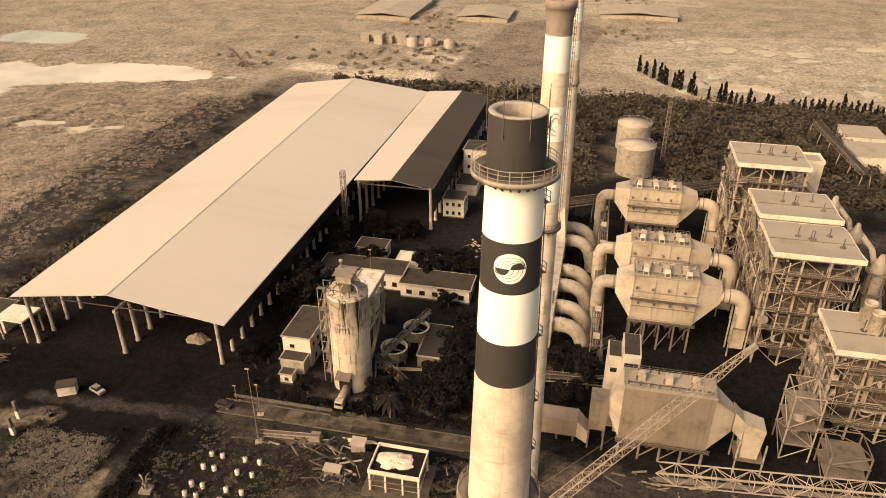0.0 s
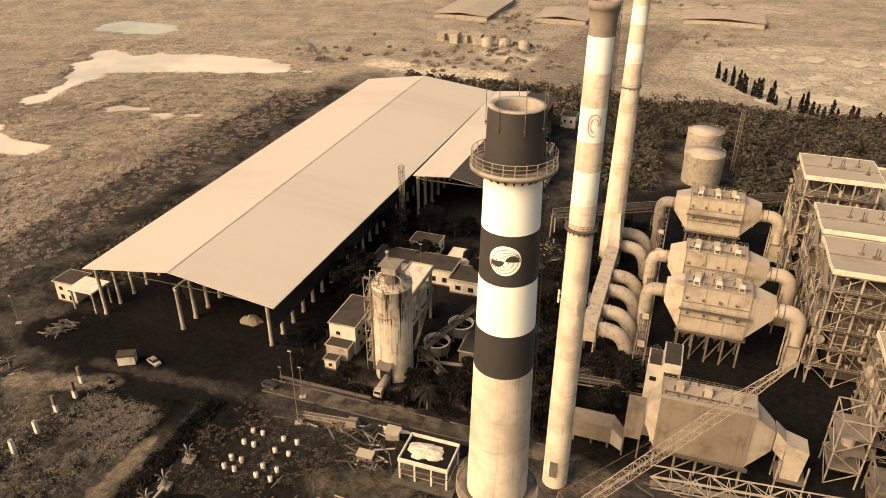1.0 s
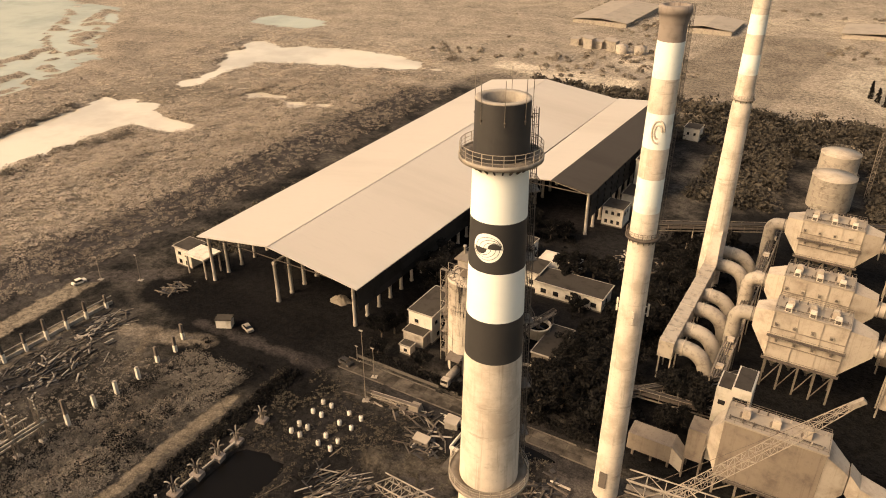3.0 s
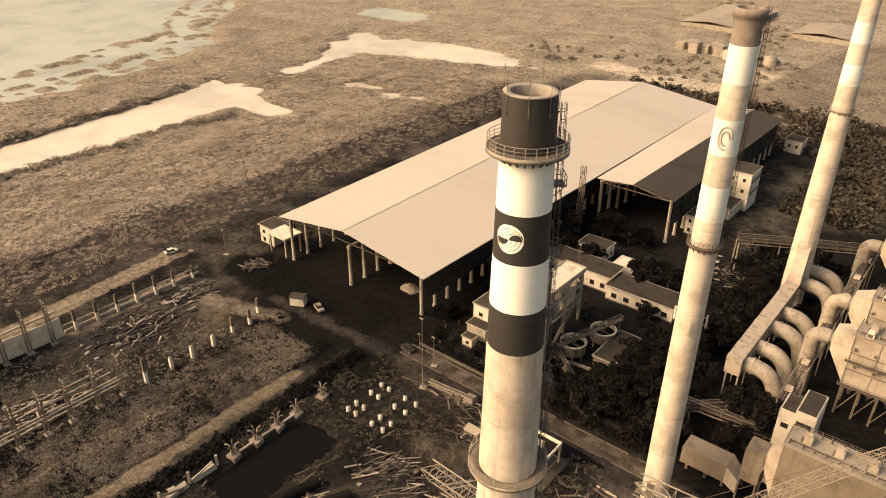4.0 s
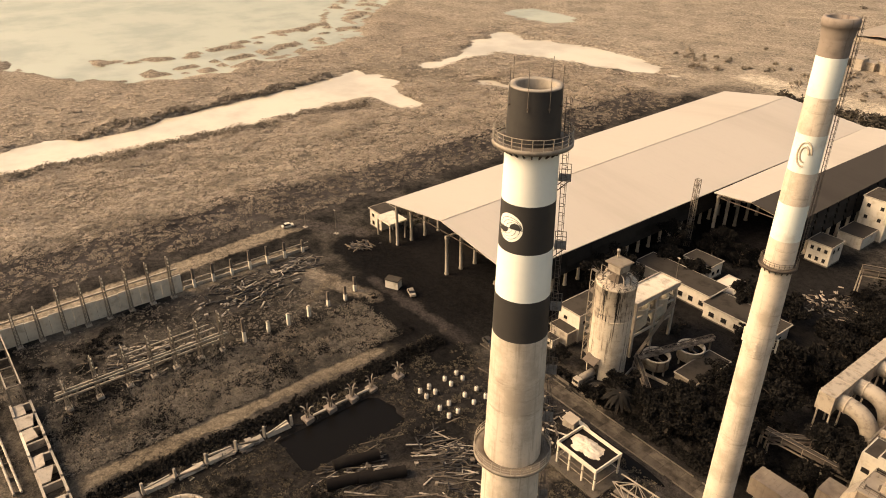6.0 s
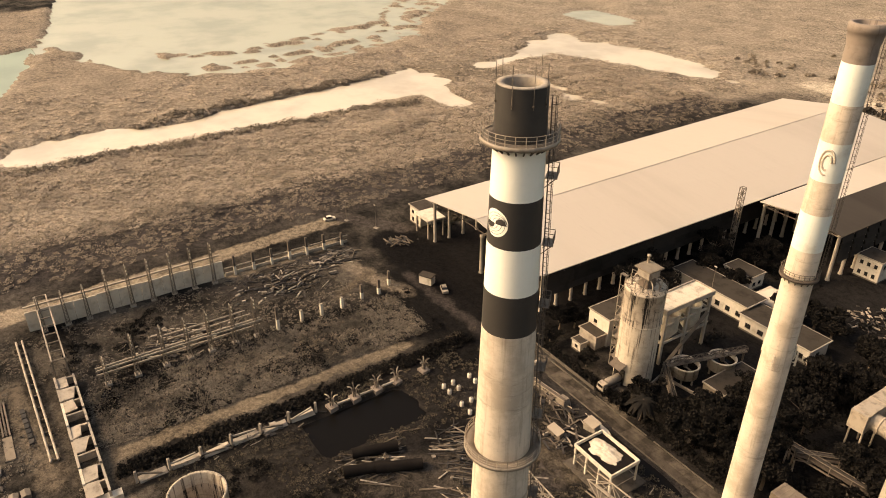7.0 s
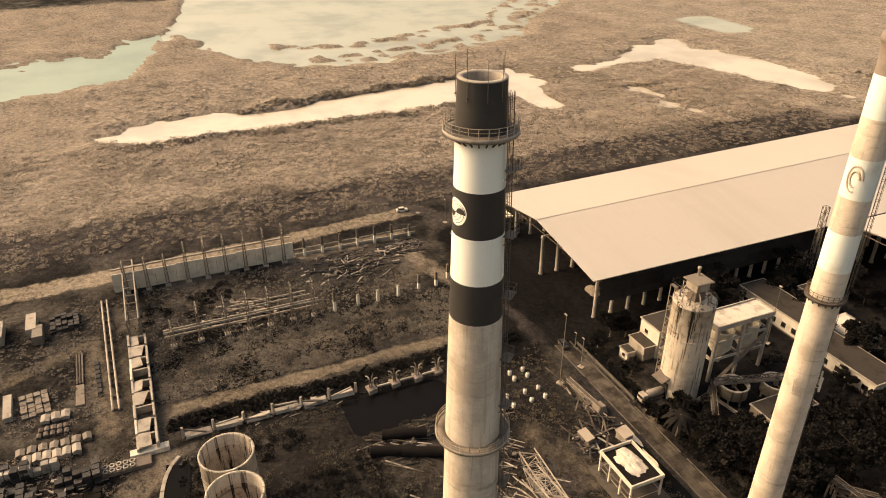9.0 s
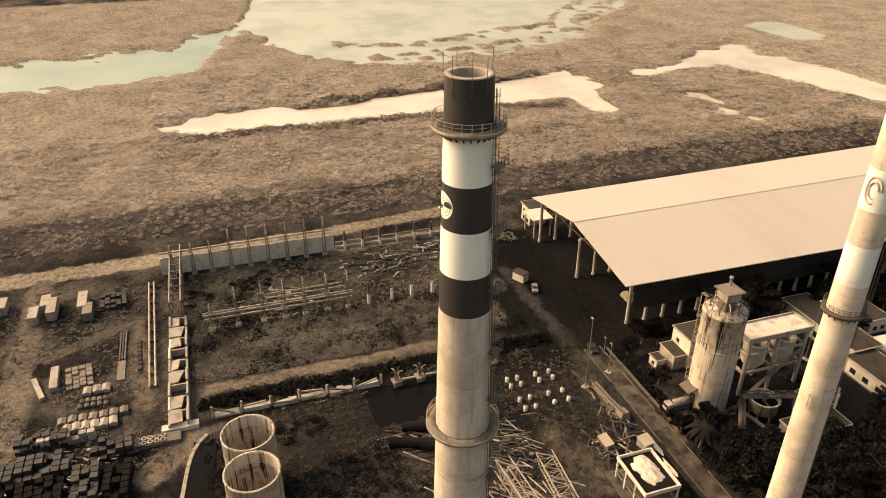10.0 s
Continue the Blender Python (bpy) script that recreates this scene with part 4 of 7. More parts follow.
for ym, xw, xe in ((166.3, 8.6, 34.5), (184.9, 8.2, 33.6), (222.5, 7.6, 33.0)):
    d = thing("flue_duct", (xw - 2, ym, 0), "pale round elbow duct leaving a dust filter", "duct", "outlet ducts")
    part("elbow", Geo().tube([(xw + 0.1, ym, 17.4)] + bend((xw - 1.5, ym, 17.4), (xw - 4.2, ym, 17.6), (xw - 4.2, ym, 14.5)) + [(xw - 4.2, ym, 8)], 1.75, 16), STEEL_PALE, d)
    part("drop", Geo().hull([(xw - 5.8, ym - 1.4, 0), (xw - 2.8, ym - 1.4, 0), (xw - 2.8, ym + 1.4, 0), (xw - 5.8, ym + 1.4, 0)], [(xw - 5.6, ym - 1.5, 8), (xw - 2.8, ym - 1.5, 8), (xw - 2.8, ym + 1.5, 8), (xw - 5.6, ym + 1.5, 8)]), CASING, d)
    part("flange", Geo().tube([(xw - 0.7, ym, 17.4), (xw - 0.45, ym, 17.4)], 1.95, 16), STEEL, d)
    e = thing("flue_duct", (xe + 4, ym, 0), "tan round elbow duct entering a dust filter", "duct", "inlet ducts")
    part("elbow", Geo().tube([(xe - 0.1, ym, 17.0), (xe + 1.5, ym, 17.0)] + bend((xe + 2.5, ym, 17.0), (xe + 6.2, ym, 17.0), (xe + 6.2, ym, 13.0)) + [(xe + 6.2, ym, 8.5)], 1.9, 16), CASING, e)
    for dx in (0.6, 2.0):
        part("flange", Geo().tube([(xe + dx, ym, 17.0), (xe + dx + 0.25, ym, 17.0)], 2.1, 16), STEEL, e)
    part("drop", Geo().span(xe + 4.6, xe + 7.8, ym - 1.6, ym + 1.6, 2.4, 8.5), CASING, e)
    for sx in (4.2, 8.2):
        for sy in (-2, 2):
            part("leg", Geo().beam((xe + sx, ym + sy, 0), (xe + sx, ym + sy, 13), 0.35), STEEL_PALE, e)
    part("cross_beam", Geo().beam((xe + 4.2, ym - 2, 8.6), (xe + 8.2, ym - 2, 8.6), 0.3), STEEL, e)

d = thing("flue_duct", (0, 124.5, 0), "ribbed tan duct from the near dust filter to the old chimney", "duct")
part("duct_run", Geo().hull(rect(-7.0, 121.8, 126.2, 3.2, 7.4), rect(2.2, 121.8, 126.2, 3.2, 7.4)), CASING_RIB, d)
for i in range(9):
    x = -6.5 + i * 1.05
    part("duct_rib", Geo().span(x, x + 0.12, 121.74, 126.26, 3.14, 7.46), CASING_RIB, d)
part("duct_bend", Geo().hull(rect(2.2, 121.8, 126.2, 3.2, 7.4), rect(4.6, 122.4, 126.2, 1.2, 4.6)), CASING, d)
part("riser", Geo().span(4.6, 8.2, 122.4, 127.0, 5.5, 13.4), CASING_RIB, d)
part("riser_neck", Geo().hull(rect(8.2, 122.6, 126.4, 8.5, 13.2), rect(8.6, 122.7, 126.3, 10.4, 15.4)), CASING, d)
for x in (4.8, 8.0):
    for y in (122.6, 126.8):
        part("leg", Geo().beam((x, y, 0), (x, y, 5.5), 0.35), STEEL_DARK, d)
for x in (-6, -2, 1.6):
    part("leg", Geo().beam((x, 124, 0), (x, 124, 3.2), 0.5), STEEL_DARK, d)
e = thing("flue_duct", (37.5, 124.5, 0), "tan box duct dropping from the near dust filter", "duct")
part("neck", Geo().hull(rect(33.4, 122.7, 126.3, 10.5, 15.3), rect(35.6, 122.5, 126.6, 8.5, 13.0)), CASING, e)
part("drop", Geo().hull([(36.0, 122.4, 4.0), (39.4, 122.4, 4.0), (39.4, 126.8, 4.0), (36.0, 126.8, 4.0)], [(35.6, 122.4, 13.0), (40.0, 122.4, 11.6), (40.0, 126.8, 11.6), (35.6, 126.8, 13.0)]), CASING, e)
for x in (35.2, 40.6):
    for y in (121.8, 127.2):
        part("leg", Geo().beam((x, y, 0), (x, y, 8.6), 0.3), STEEL_PALE, e)
part("base_frame", Geo().span(35.0, 40.8, 121.6, 127.4, 3.6, 3.99), STEEL, e)

st = thing("stair_tower", (11, 133, 0), "narrow whitewashed stair tower with two flat dark roofs", "tower")
part("wall", Geo().span(7.2, 10.2, 130.5, 136.6, 0, 19.6), WHITE_WALL, st)
part("wall", Geo().span(10.21, 14.0, 129.0, 137.2, 0, 21.6), WHITE_WALL, st)
part("roof", Geo().span(7.5, 10.0, 130.8, 136.3, 19.6, 19.75), FELT, st)
part("roof", Geo().span(10.5, 13.7, 129.3, 136.9, 21.6, 21.75), FELT, st)
part("window", Geo().span(10.7, 13.5, 128.93, 129.05, 17.8, 19.4), GLASS_DARK, st)
part("window", Geo().span(8.0, 9.4, 130.43, 130.55, 15.5, 16.6), GLASS_DARK, st)

# the collecting duct of the far chimney and its elbows
pl = thing("collecting_duct", (-8.5, 174, 0), "long pale box duct on legs with curved branch ducts", "duct")
part("box", Geo().span(-9.8, -6.2, 151.8, 196.0, 7.4, 12.0), STEEL_PALE, pl)
part("ramp", Geo().hull([(-9.8, 196.0, 7.4), (-6.2, 196.0, 7.4), (-6.2, 196.0, 12.0), (-9.8, 196.0, 12.0)], [(-9.8, 205.5, 11), (-7.6, 205.5, 11), (-7.6, 205.5, 20), (-9.8, 205.5, 20)]), CASING, pl)
for i in range(8):
    y = 153 + 6 * i
    for x in (-9.4, -6.6):
        part("leg", Geo().beam((x, y, 0), (x, y, 7.4), 0.35), STEEL_PALE, pl)
    part("seam", Geo().span(-9.9, -6.1, y - 0.1, y + 0.1, 7.35, 12.08), CASING, pl)
for y in (155.0, 163.5, 174.5, 183.0, 202.0, 211.0):
    x0 = -6.3 if y < 197 else -8.0
    b = part("branch_duct", Geo().tube([(x0, y, 9.6), (-4.2, y, 9.6)] + bend((-3.6, y, 9.6), (0.6, y, 9.4), (1.6, y, 4.4)) + [(2.1, y, 2.2), (2.1, y, 0)], 1.9, 18), STEEL_PALE, pl, "curved pale branch duct")
    for f in ((-4.6, -4.3),):
        part("flange", Geo().tube([(f[0], y, 9.6), (f[1], y, 9.6)], 2.1, 18), CASING, b)

rack = thing("pipe_rack", (4.6, 192, 0), "long steel pipe rack with rungs beside the filters", "pipe rack")
for x in (3.6, 6.2):
    part("rack_beam", Geo().beam((x, 147, 9.4), (x, 236, 11.8), 0.35, 0.5), STEEL, rack)
for i in range(30):
    y = 148 + 3.0 * i
    z = 9.4 + (y - 147) * 0.027
    part("rung", Geo().beam((3.6, y, z), (6.2, y, z), 0.25), STEEL, rack)
    if i % 3 == 0:
        for x in (3.6, 6.2):
            part("post", Geo().beam((x, y, 0), (x, y, z), 0.3), STEEL, rack)
        part("post_brace", Geo().beam((3.6, y, 1), (6.2, y, z - 1), 0.15), STEEL_DARK, rack)
    if i % 4 == 1:
        part("gear_box", Geo().box((4.9, y, z + 0.2), (1.6, 1.3, 1.1)), CASING, rack)
for dx in (4.2, 4.8, 5.3):
    part("pipe", Geo().tube([(dx, 147, 9.75), (dx, 236, 12.15)], 0.16, 6), STEEL_DARK, rack)


def conveyor(a, b, z0, z1, w, label):
    a, b = Vector((*a, z0)), Vector((*b, z1))
    o = thing("conveyor", (a.x, a.y, 0), label, "conveyor", "conveyors")
    d_ = (b - a).normalized()
    u = d_.cross(Vector((0, 0, 1))).normalized()
    up = Vector((0, 0, 1))
    n = int((b - a).length / 4)
    part("deck", Geo().beam(a, b, w, 0.35), STEEL_DARK, o)
    part("belt_cover", Geo().beam(a + up * 0.9, b + up * 0.9, w * 0.45, 0.6), ROOF_GREY, o)
    for s in (-1, 1):
        part("rail", Geo().beam(a + u * s * w / 2 + up * 1.2, b + u * s * w / 2 + up * 1.2, 0.12), STEEL, o)
        part("girder", Geo().beam(a + u * s * w / 2 - up * 0.9, b + u * s * w / 2 - up * 0.9, 0.25, 0.3), STEEL, o)
    for i in range(n + 1):
        p = a + (b - a) * (i / n)
        for s in (-1, 1):
            part("rail_post", Geo().beam(p + u * s * w / 2 - up * 0.9, p + u * s * w / 2 + up * 1.2, 0.14), STEEL, o)
        if i % 3 == 0:
            for s in (-1, 1):
                part("trestle_leg", Geo().beam(p + u * s * w / 2 - up * 0.9, (p + u * s * w * 0.75).xy.to_3d(), 0.32), STEEL_PALE, o)
    return o


conveyor((-30, 216.8), (55, 263.5), 10, 10, 3.0, "long dark conveyor gallery on steel trestles")
conveyor((97.6, 349), (102.6, 286), 7.5, 7.5, 3.0, "pale pipe and conveyor bridge on trestles")
conveyor((-14, 139.4), (8, 141.0), 4.2, 4.4, 1.2, "narrow cable bridge between the trees")
conveyor((-12, 138.2), (9.5, 158.5), 4.2, 4.4, 1.2, "narrow cable bridge between the trees")


def boiler_house(x0, x1, y0, y1, zr, seed, label, nx=4, ny=3, wave=1.0, casing_top=0.86, levels=6):
    """An open steel frame round a boiler: columns, beams, braces, decks, drums and a deck roof with a pale fascia."""
    rng = random.Random(seed)
    o = thing("boiler_house", ((x0 + x1) / 2, (y0 + y1) / 2, 0), label, "boiler house", "boiler houses")
    xs = [x0 + 0.8 + (x1 - x0 - 1.6) * i / (nx - 1) for i in range(nx)]
    ys = [y0 + 0.8 + (y1 - y0 - 1.6) * j / (ny - 1) for j in range(ny)]
    zs = [zr * k / levels for k in range(1, levels)] + [zr - 1.1]
    edge = lambda i, j: i in (0, nx - 1) or j in (0, ny - 1)
    for i, x in enumerate(xs):
        for j, y in enumerate(ys):
            if edge(i, j):
                part("column", Geo().beam((x, y, 0), (x, y, zr - 0.9), 0.42, 0.42), STEEL_PALE, o)
    for k, z in enumerate(zs):
        for j, y in enumerate(ys):
            if j in (0, ny - 1):
                for i in range(nx - 1):
                    part("beam", Geo().beam((xs[i], y, z), (xs[i + 1], y, z), 0.2, 0.28), STEEL_PALE, o)
        for i, x in enumerate(xs):
            if i in (0, nx - 1):
                for j in range(ny - 1):
                    part("beam", Geo().beam((x, ys[j], z), (x, ys[j + 1], z), 0.2, 0.28), STEEL_PALE, o)
        za = zs[k - 1] if k else 0.0
        for i in range(nx - 1):  # braces on the south and north faces
            for y in (ys[0], ys[-1]):
                if (i + k + seed) % 2 == 0:
                    part("brace", Geo().beam((xs[i], y, za), (xs[i + 1], y, z), 0.14), STEEL_PALE, o)
                else:
                    part("brace", Geo().beam((xs[i + 1], y, za), (xs[i], y, z), 0.14), STEEL_PALE, o)
        for j in range(ny - 1):  # cross braces on the west and east faces
            for x in (xs[0], xs[-1]):
                part("brace", Geo().beam((x, ys[j], za), (x, ys[j + 1], z), 0.14), STEEL_PALE, o)
                part("brace", Geo().beam((x, ys[j + 1], za), (x, ys[j], z), 0.14), STEEL_PALE, o)
        if k < levels - 1:
            part("deck", Geo().span(x0 - 1.0, x0 + 3.2, y0 + 0.5, y1 - 0.5, z + 0.22, z + 0.34), STEEL_DARK if k % 2 else STEEL, o)
            part("deck", Geo().span(x0 + 3.25, x1 - 0.5, y0 - 0.2, y0 + 2.4, z + 0.22, z + 0.34), STEEL_DARK, o)
            rails(o, [(x0 + 3.2, y0 - 0.15), (x1 - 0.5, y0 - 0.15)], z + 0.34, STEEL_PALE, 2.4)
            rails(o, [(x0 - 0.95, y1 - 0.5), (x0 - 0.95, y0 + 0.5), (x0 + 3.2, y0 + 0.5)], z + 0.34, STEEL_PALE, 2.4)
            za_, zb_ = z + 0.34, (zs[k + 1] + 0.22)
            part("stair", Geo().beam((x0 - 0.4, y0 + 2 + (k % 2) * 6, za_), (x0 - 0.4, y0 + 8 - (k % 2) * 6, zb_), 0.9, 0.25), STEEL, o, "steel stair flight")
    # the boiler itself, hung in the frame
    cx0, cx1, cy0, cy1 = x0 + 4.0, x1 - 3.0, y0 + 3.0, y1 - 2.0
    part("casing", Geo().span(cx0, cx1, cy0, cy1, zr * 0.30, zr * casing_top), STEEL_DARK, o, "dark boiler casing")
    n = 9
    for i in range(n):
        x = cx0 + (cx1 - cx0) * i / (n - 1)
        part("casing_rib", Geo().span(x - 0.1, x + 0.1, cy0 - 0.15, cy0 - 0.002, zr * 0.30, zr * casing_top), STEEL, o)
    for z in (zr * 0.42, zr * 0.55, zr * 0.68):
        part("buckstay", Geo().span(cx0 - 0.3, cx1 + 0.3, cy0 - 0.45, cy0 - 0.16, z, z + 0.5), STEEL, o)
    part("furnace_hopper", Geo().hull([(cx0 + 3, cy0 + 3, zr * 0.12), (cx1 - 3, cy0 + 3, zr * 0.12), (cx1 - 3, cy1 - 3, zr * 0.12), (cx0 + 3, cy1 - 3, zr * 0.12)], [(cx0, cy0, zr * 0.30 - 0.01), (cx1, cy0, zr * 0.30 - 0.01), (cx1, cy1, zr * 0.30 - 0.01), (cx0, cy1, zr * 0.30 - 0.01)]), STEEL_DARK, o)
    part("bunker", Geo().span(cx0 + 2, cx1 - 2, cy0 + 2, cy1 - 2, 0, zr * 0.12 - 0.01), STEEL_DARK, o)
    part("drum", Geo().tube([(x0 + 1.4, y0 + 1.4, zr * 0.40), (x0 + 1.4, y0 + 7.2, zr * 0.40)], 1.3, 16), STEEL_PALE, o, "pale round drum")
    part("drum", Geo().tube([(x0 + 0.6, y1 - 8.5, zr * 0.62), (x0 + 0.6, y1 - 2.0, zr * 0.62)], 1.15, 16), CASING, o)
    for i in range(7):  # pipes with bends
        x = x0 + 4 + rng.random() * (x1 - x0 - 7)
        z0_, z1_ = zr * rng.uniform(0.08, 0.4), zr * rng.uniform(0.55, 0.9)
        y = y0 + rng.uniform(0.9, 2.1)
        x2 = min(x1 - 1.5, x + rng.uniform(2, 6))
        r = rng.choice((0.16, 0.22, 0.32, 0.42))
        part("pipe", Geo().tube([(x, y, z1_ + 1.5), (x, y, z0_ + 1.4)] + bend((x, y, z0_ + 1.2), (x, y, z0_), (x + 1.2, y, z0_), 5) + [(x2, y, z0_), (x2, y + 2.0, z0_)], r, 8), rng.choice((STEEL_PALE, STEEL, CASING)), o)
    for i in range(6):
        y = y0 + 1 + rng.random() * (y1 - y0 - 2)
        z0_, z1_ = zr * rng.uniform(0.1, 0.4), zr * rng.uniform(0.5, 0.85)
        part("pipe", Geo().tube([(x0 - 0.4, y, z0_), (x0 - 0.4, y, z1_)] + bend((x0 - 0.4, y, z1_), (x0 - 0.4, y, z1_ + 1), (x0 + 1, y, z1_ + 1), 4) + [(x0 + 4.2, y, z1_ + 1)], rng.choice((0.14, 0.2, 0.3)), 8), rng.choice((STEEL_PALE, STEEL)), o)
    g = Geo()
    for i in range(70):
        x, y, z = x0 + rng.random() * (x1 - x0), y0 + rng.uniform(0.2, 2.6), rng.uniform(1.0, zr * 0.94)
        kind_ = rng.random()
        if kind_ < 0.4:
            g.beam((x, y, z), (min(x1, x + rng.uniform(1.5, 6)), y, z + rng.uniform(-0.2, 0.2)), rng.uniform(0.08, 0.22))
        elif kind_ < 0.75:
            g.beam((x, y, z), (x + rng.uniform(-0.5, 0.5), y, min(zr - 1.2, z + rng.uniform(1.5, 6))), rng.uniform(0.08, 0.2))
        else:
            g.box((x, y, z), (rng.uniform(0.4, 1.3), rng.uniform(0.4, 1.0), rng.uniform(0.4, 1.4)))
    for i in range(70):
        x, y, z = x0 + rng.uniform(-0.9, 2.6), y0 + rng.random() * (y1 - y0), rng.uniform(1.0, zr * 0.94)
        kind_ = rng.random()
        if kind_ < 0.4:
            g.beam((x, y, z), (x, min(y1, y + rng.uniform(1.5, 6)), z + rng.uniform(-0.2, 0.2)), rng.uniform(0.08, 0.22))
        elif kind_ < 0.75:
            g.beam((x, y, z), (x, y + rng.uniform(-0.5, 0.5), min(zr - 1.2, z + rng.uniform(1.5, 6))), rng.uniform(0.08, 0.2))
        else:
            g.box((x, y, z), (rng.uniform(0.4, 1.0), rng.uniform(0.4, 1.3), rng.uniform(0.4, 1.4)))
    tagged(part("pipework", g, STEEL_PALE, o, "thin pipes, trays and small gear"), kind="stuff")
    # roof deck, gently waved, with a pale fascia
    g = Geo()
    m_ = 16
    zf = lambda v: zr + wave * (0.55 * math.cos(math.pi * v) - 0.35 * math.sin(2 * math.pi * v)) * 1.2
    lo, hi = [], []
    for k in range(m_ + 1):
        v = k / m_
        y = y0 + (y1 - y0) * v
        for x in (x0, x1):
            lo.append((x, y, zf(v) - 0.35))
            hi.append((x, y, zf(v)))
    k = len(lo)
    fs = []
    for q in range(m_):
        a = 2 * q
        fs += [(a, a + 2, a + 3, a + 1), (k + a, k + a + 1, k + a + 3, k + a + 2)]
    g.add(lo + hi, fs, False)
    part("roof", g, ROOF_TAN, o, "tan sheet roof deck")
    for (xa, xb) in ((x0 - 0.15, x0), (x1, x1 + 0.15)):
        gg = Geo()
        vs = []
        for q in range(m_ + 1):
            y, z = y0 + (y1 - y0) * q / m_, zf(q / m_)
            vs += [(xa, y, z - 1.1), (xb, y, z - 1.1), (xb, y, z + 0.12), (xa, y, z + 0.12)]
        gg.add(vs, [(4 * q + i, 4 * q + (i + 1) % 4, 4 * q + 4 + (i + 1) % 4, 4 * q + 4 + i) for q in range(m_) for i in range(4)] + [(3, 2, 1, 0), (4 * m_, 4 * m_ + 1, 4 * m_ + 2, 4 * m_ + 3)])
        part("fascia", gg, FASCIA, o, "cream fascia")
    for y, v in ((y0, 0), (y1, 1)):
        part("fascia", Geo().span(x0 - 0.15, x1 + 0.15, y - 0.08, y + 0.08, zf(v) - 1.2, zf(v) + 0.12), FASCIA, o, "cream fascia")
    zmid = zf(0.45)
    part("roof_joint", Geo().span(x0 + 0.3, x1 - 0.3, y0 + (y1 - y0) * 0.45 - 0.1, y0 + (y1 - y0) * 0.45 + 0.1, zmid, zmid + 0.12), STEEL_DARK, o)
    for fx, fv, h in ((0.36, 0.55, 2.8), (0.50, 0.50, 2.6), (0.53, 0.50, 2.4), (0.74, 0.62, 2.2), (0.83, 0.35, 2.4)):
        x, y = x0 + (x1 - x0) * fx, y0 + (y1 - y0) * fv
        v_ = part("vent_pipe", Geo().lathe((x, y, 0), [(0.13, zf(fv) - 0.2), (0.13, zf(fv) + h), (0.02, zf(fv) + h)], 8), STEEL_DARK, o, "thin dark vent pipe")
        part("flashing", Geo().lathe((x, y, 0), [(0.75, zf(fv) + 0.01), (0.65, zf(fv) + 0.2), (0.13, zf(fv) + 0.6)], 10), STEEL_DARK, v_)
    return o


boiler_house(41.0, 61.0, 210.4, 230.6, 36.0, 3, "open steel boiler house with a tan roof beside the conveyor", wave=0.5)
boiler_house(43.8, 64.0, 183.6, 203.6, 32.0, 4, "open steel boiler house with a waved tan roof", wave=1.0)
boiler_house(43.8, 63.8, 162.2, 182.8, 32.0, 5, "open steel boiler house with a waved tan roof and pipework", wave=1.0)
b4 = boiler_house(53.6, 74.0, 137.0, 153.2, 24.0, 6, "open steel boiler house with two short stacks on its roof", wave=0.05, levels=5)
for x, y in ((62.4, 149.6), (62.9, 145.6)):
    s_ = part("roof_stack", Geo().lathe((x, y, 0), [(1.35, 24.1), (1.35, 28.6), (1.5, 28.7), (1.5, 29.2), (1.15, 29.2), (1.1, 26)], 24), STEEL_PALE, b4, "short pale roof stack")
    for k in range(8):
        a, b_ = radians(45 * k), radians(45 * k + 45)
        part("stack_frame", Geo().beam((x + 2 * math.cos(a), y + 2 * math.sin(a), 24.1), (x + 1.7 * math.cos(b_), y + 1.7 * math.sin(b_), 27), 0.16).beam((x + 2 * math.cos(a), y + 2 * math.sin(a), 24.1), (x + 1.7 * math.cos(a), y + 1.7 * math.sin(a), 27), 0.16), STEEL_PALE, s_)


def lattice_tower(x0, x1, y0, y1, h, bays, mat, name, label, category, group="", w=0.2, decks=()):
    o = thing(name, ((x0 + x1) / 2, (y0 + y1) / 2, 0), label, category, group)
    c = [(x0, y0), (x1, y0), (x1, y1), (x0, y1)]
    for x, y in c:
        part("leg", Geo().beam((x, y, 0), (x, y, h), w * 1.4), mat, o)
    for k in range(bays):
        za, zb = h * k / bays, h * (k + 1) / bays
        for i in range(4):
            a, b_ = c[i], c[(i + 1) % 4]
            part("tie", Geo().beam((*a, zb), (*b_, zb), w), mat, o)
            if (i + k) % 2:
                a, b_ = b_, a
            part("brace", Geo().beam((*a, za), (*b_, zb), w * 0.8), mat, o)
    for z in decks:
        part("deck", Geo().span(x0 - 0.3, x1 + 0.3, y0 - 0.3, y1 + 0.3, z, z + 0.12), STEEL, o)
    return o


lattice_tower(45.6, 51.4, 128.5, 136.0, 17.0, 4, STEEL_PALE, "steel_tower", "open pale steel tower with decks beside the boiler house", "steel tower", decks=(4.2, 8.6, 12.8))
lattice_tower(53.0, 60.5, 122.0, 129.5, 9.0, 3, STEEL, "steel_tower", "low open steel tower holding a tank", "steel tower", decks=(3.0, 6.1))
single("process_tank", Geo().lathe((48.6, 132.0, 0), [(0.02, 4.4), (0.5, 4.4), (1.3, 6.5), (1.3, 10.5), (0.5, 12.0), (0.3, 12.7), (0.02, 12.7)], 20), STEEL_PALE, (48.6, 132, 4.3), "pale upright vessel inside the steel tower", "tank")
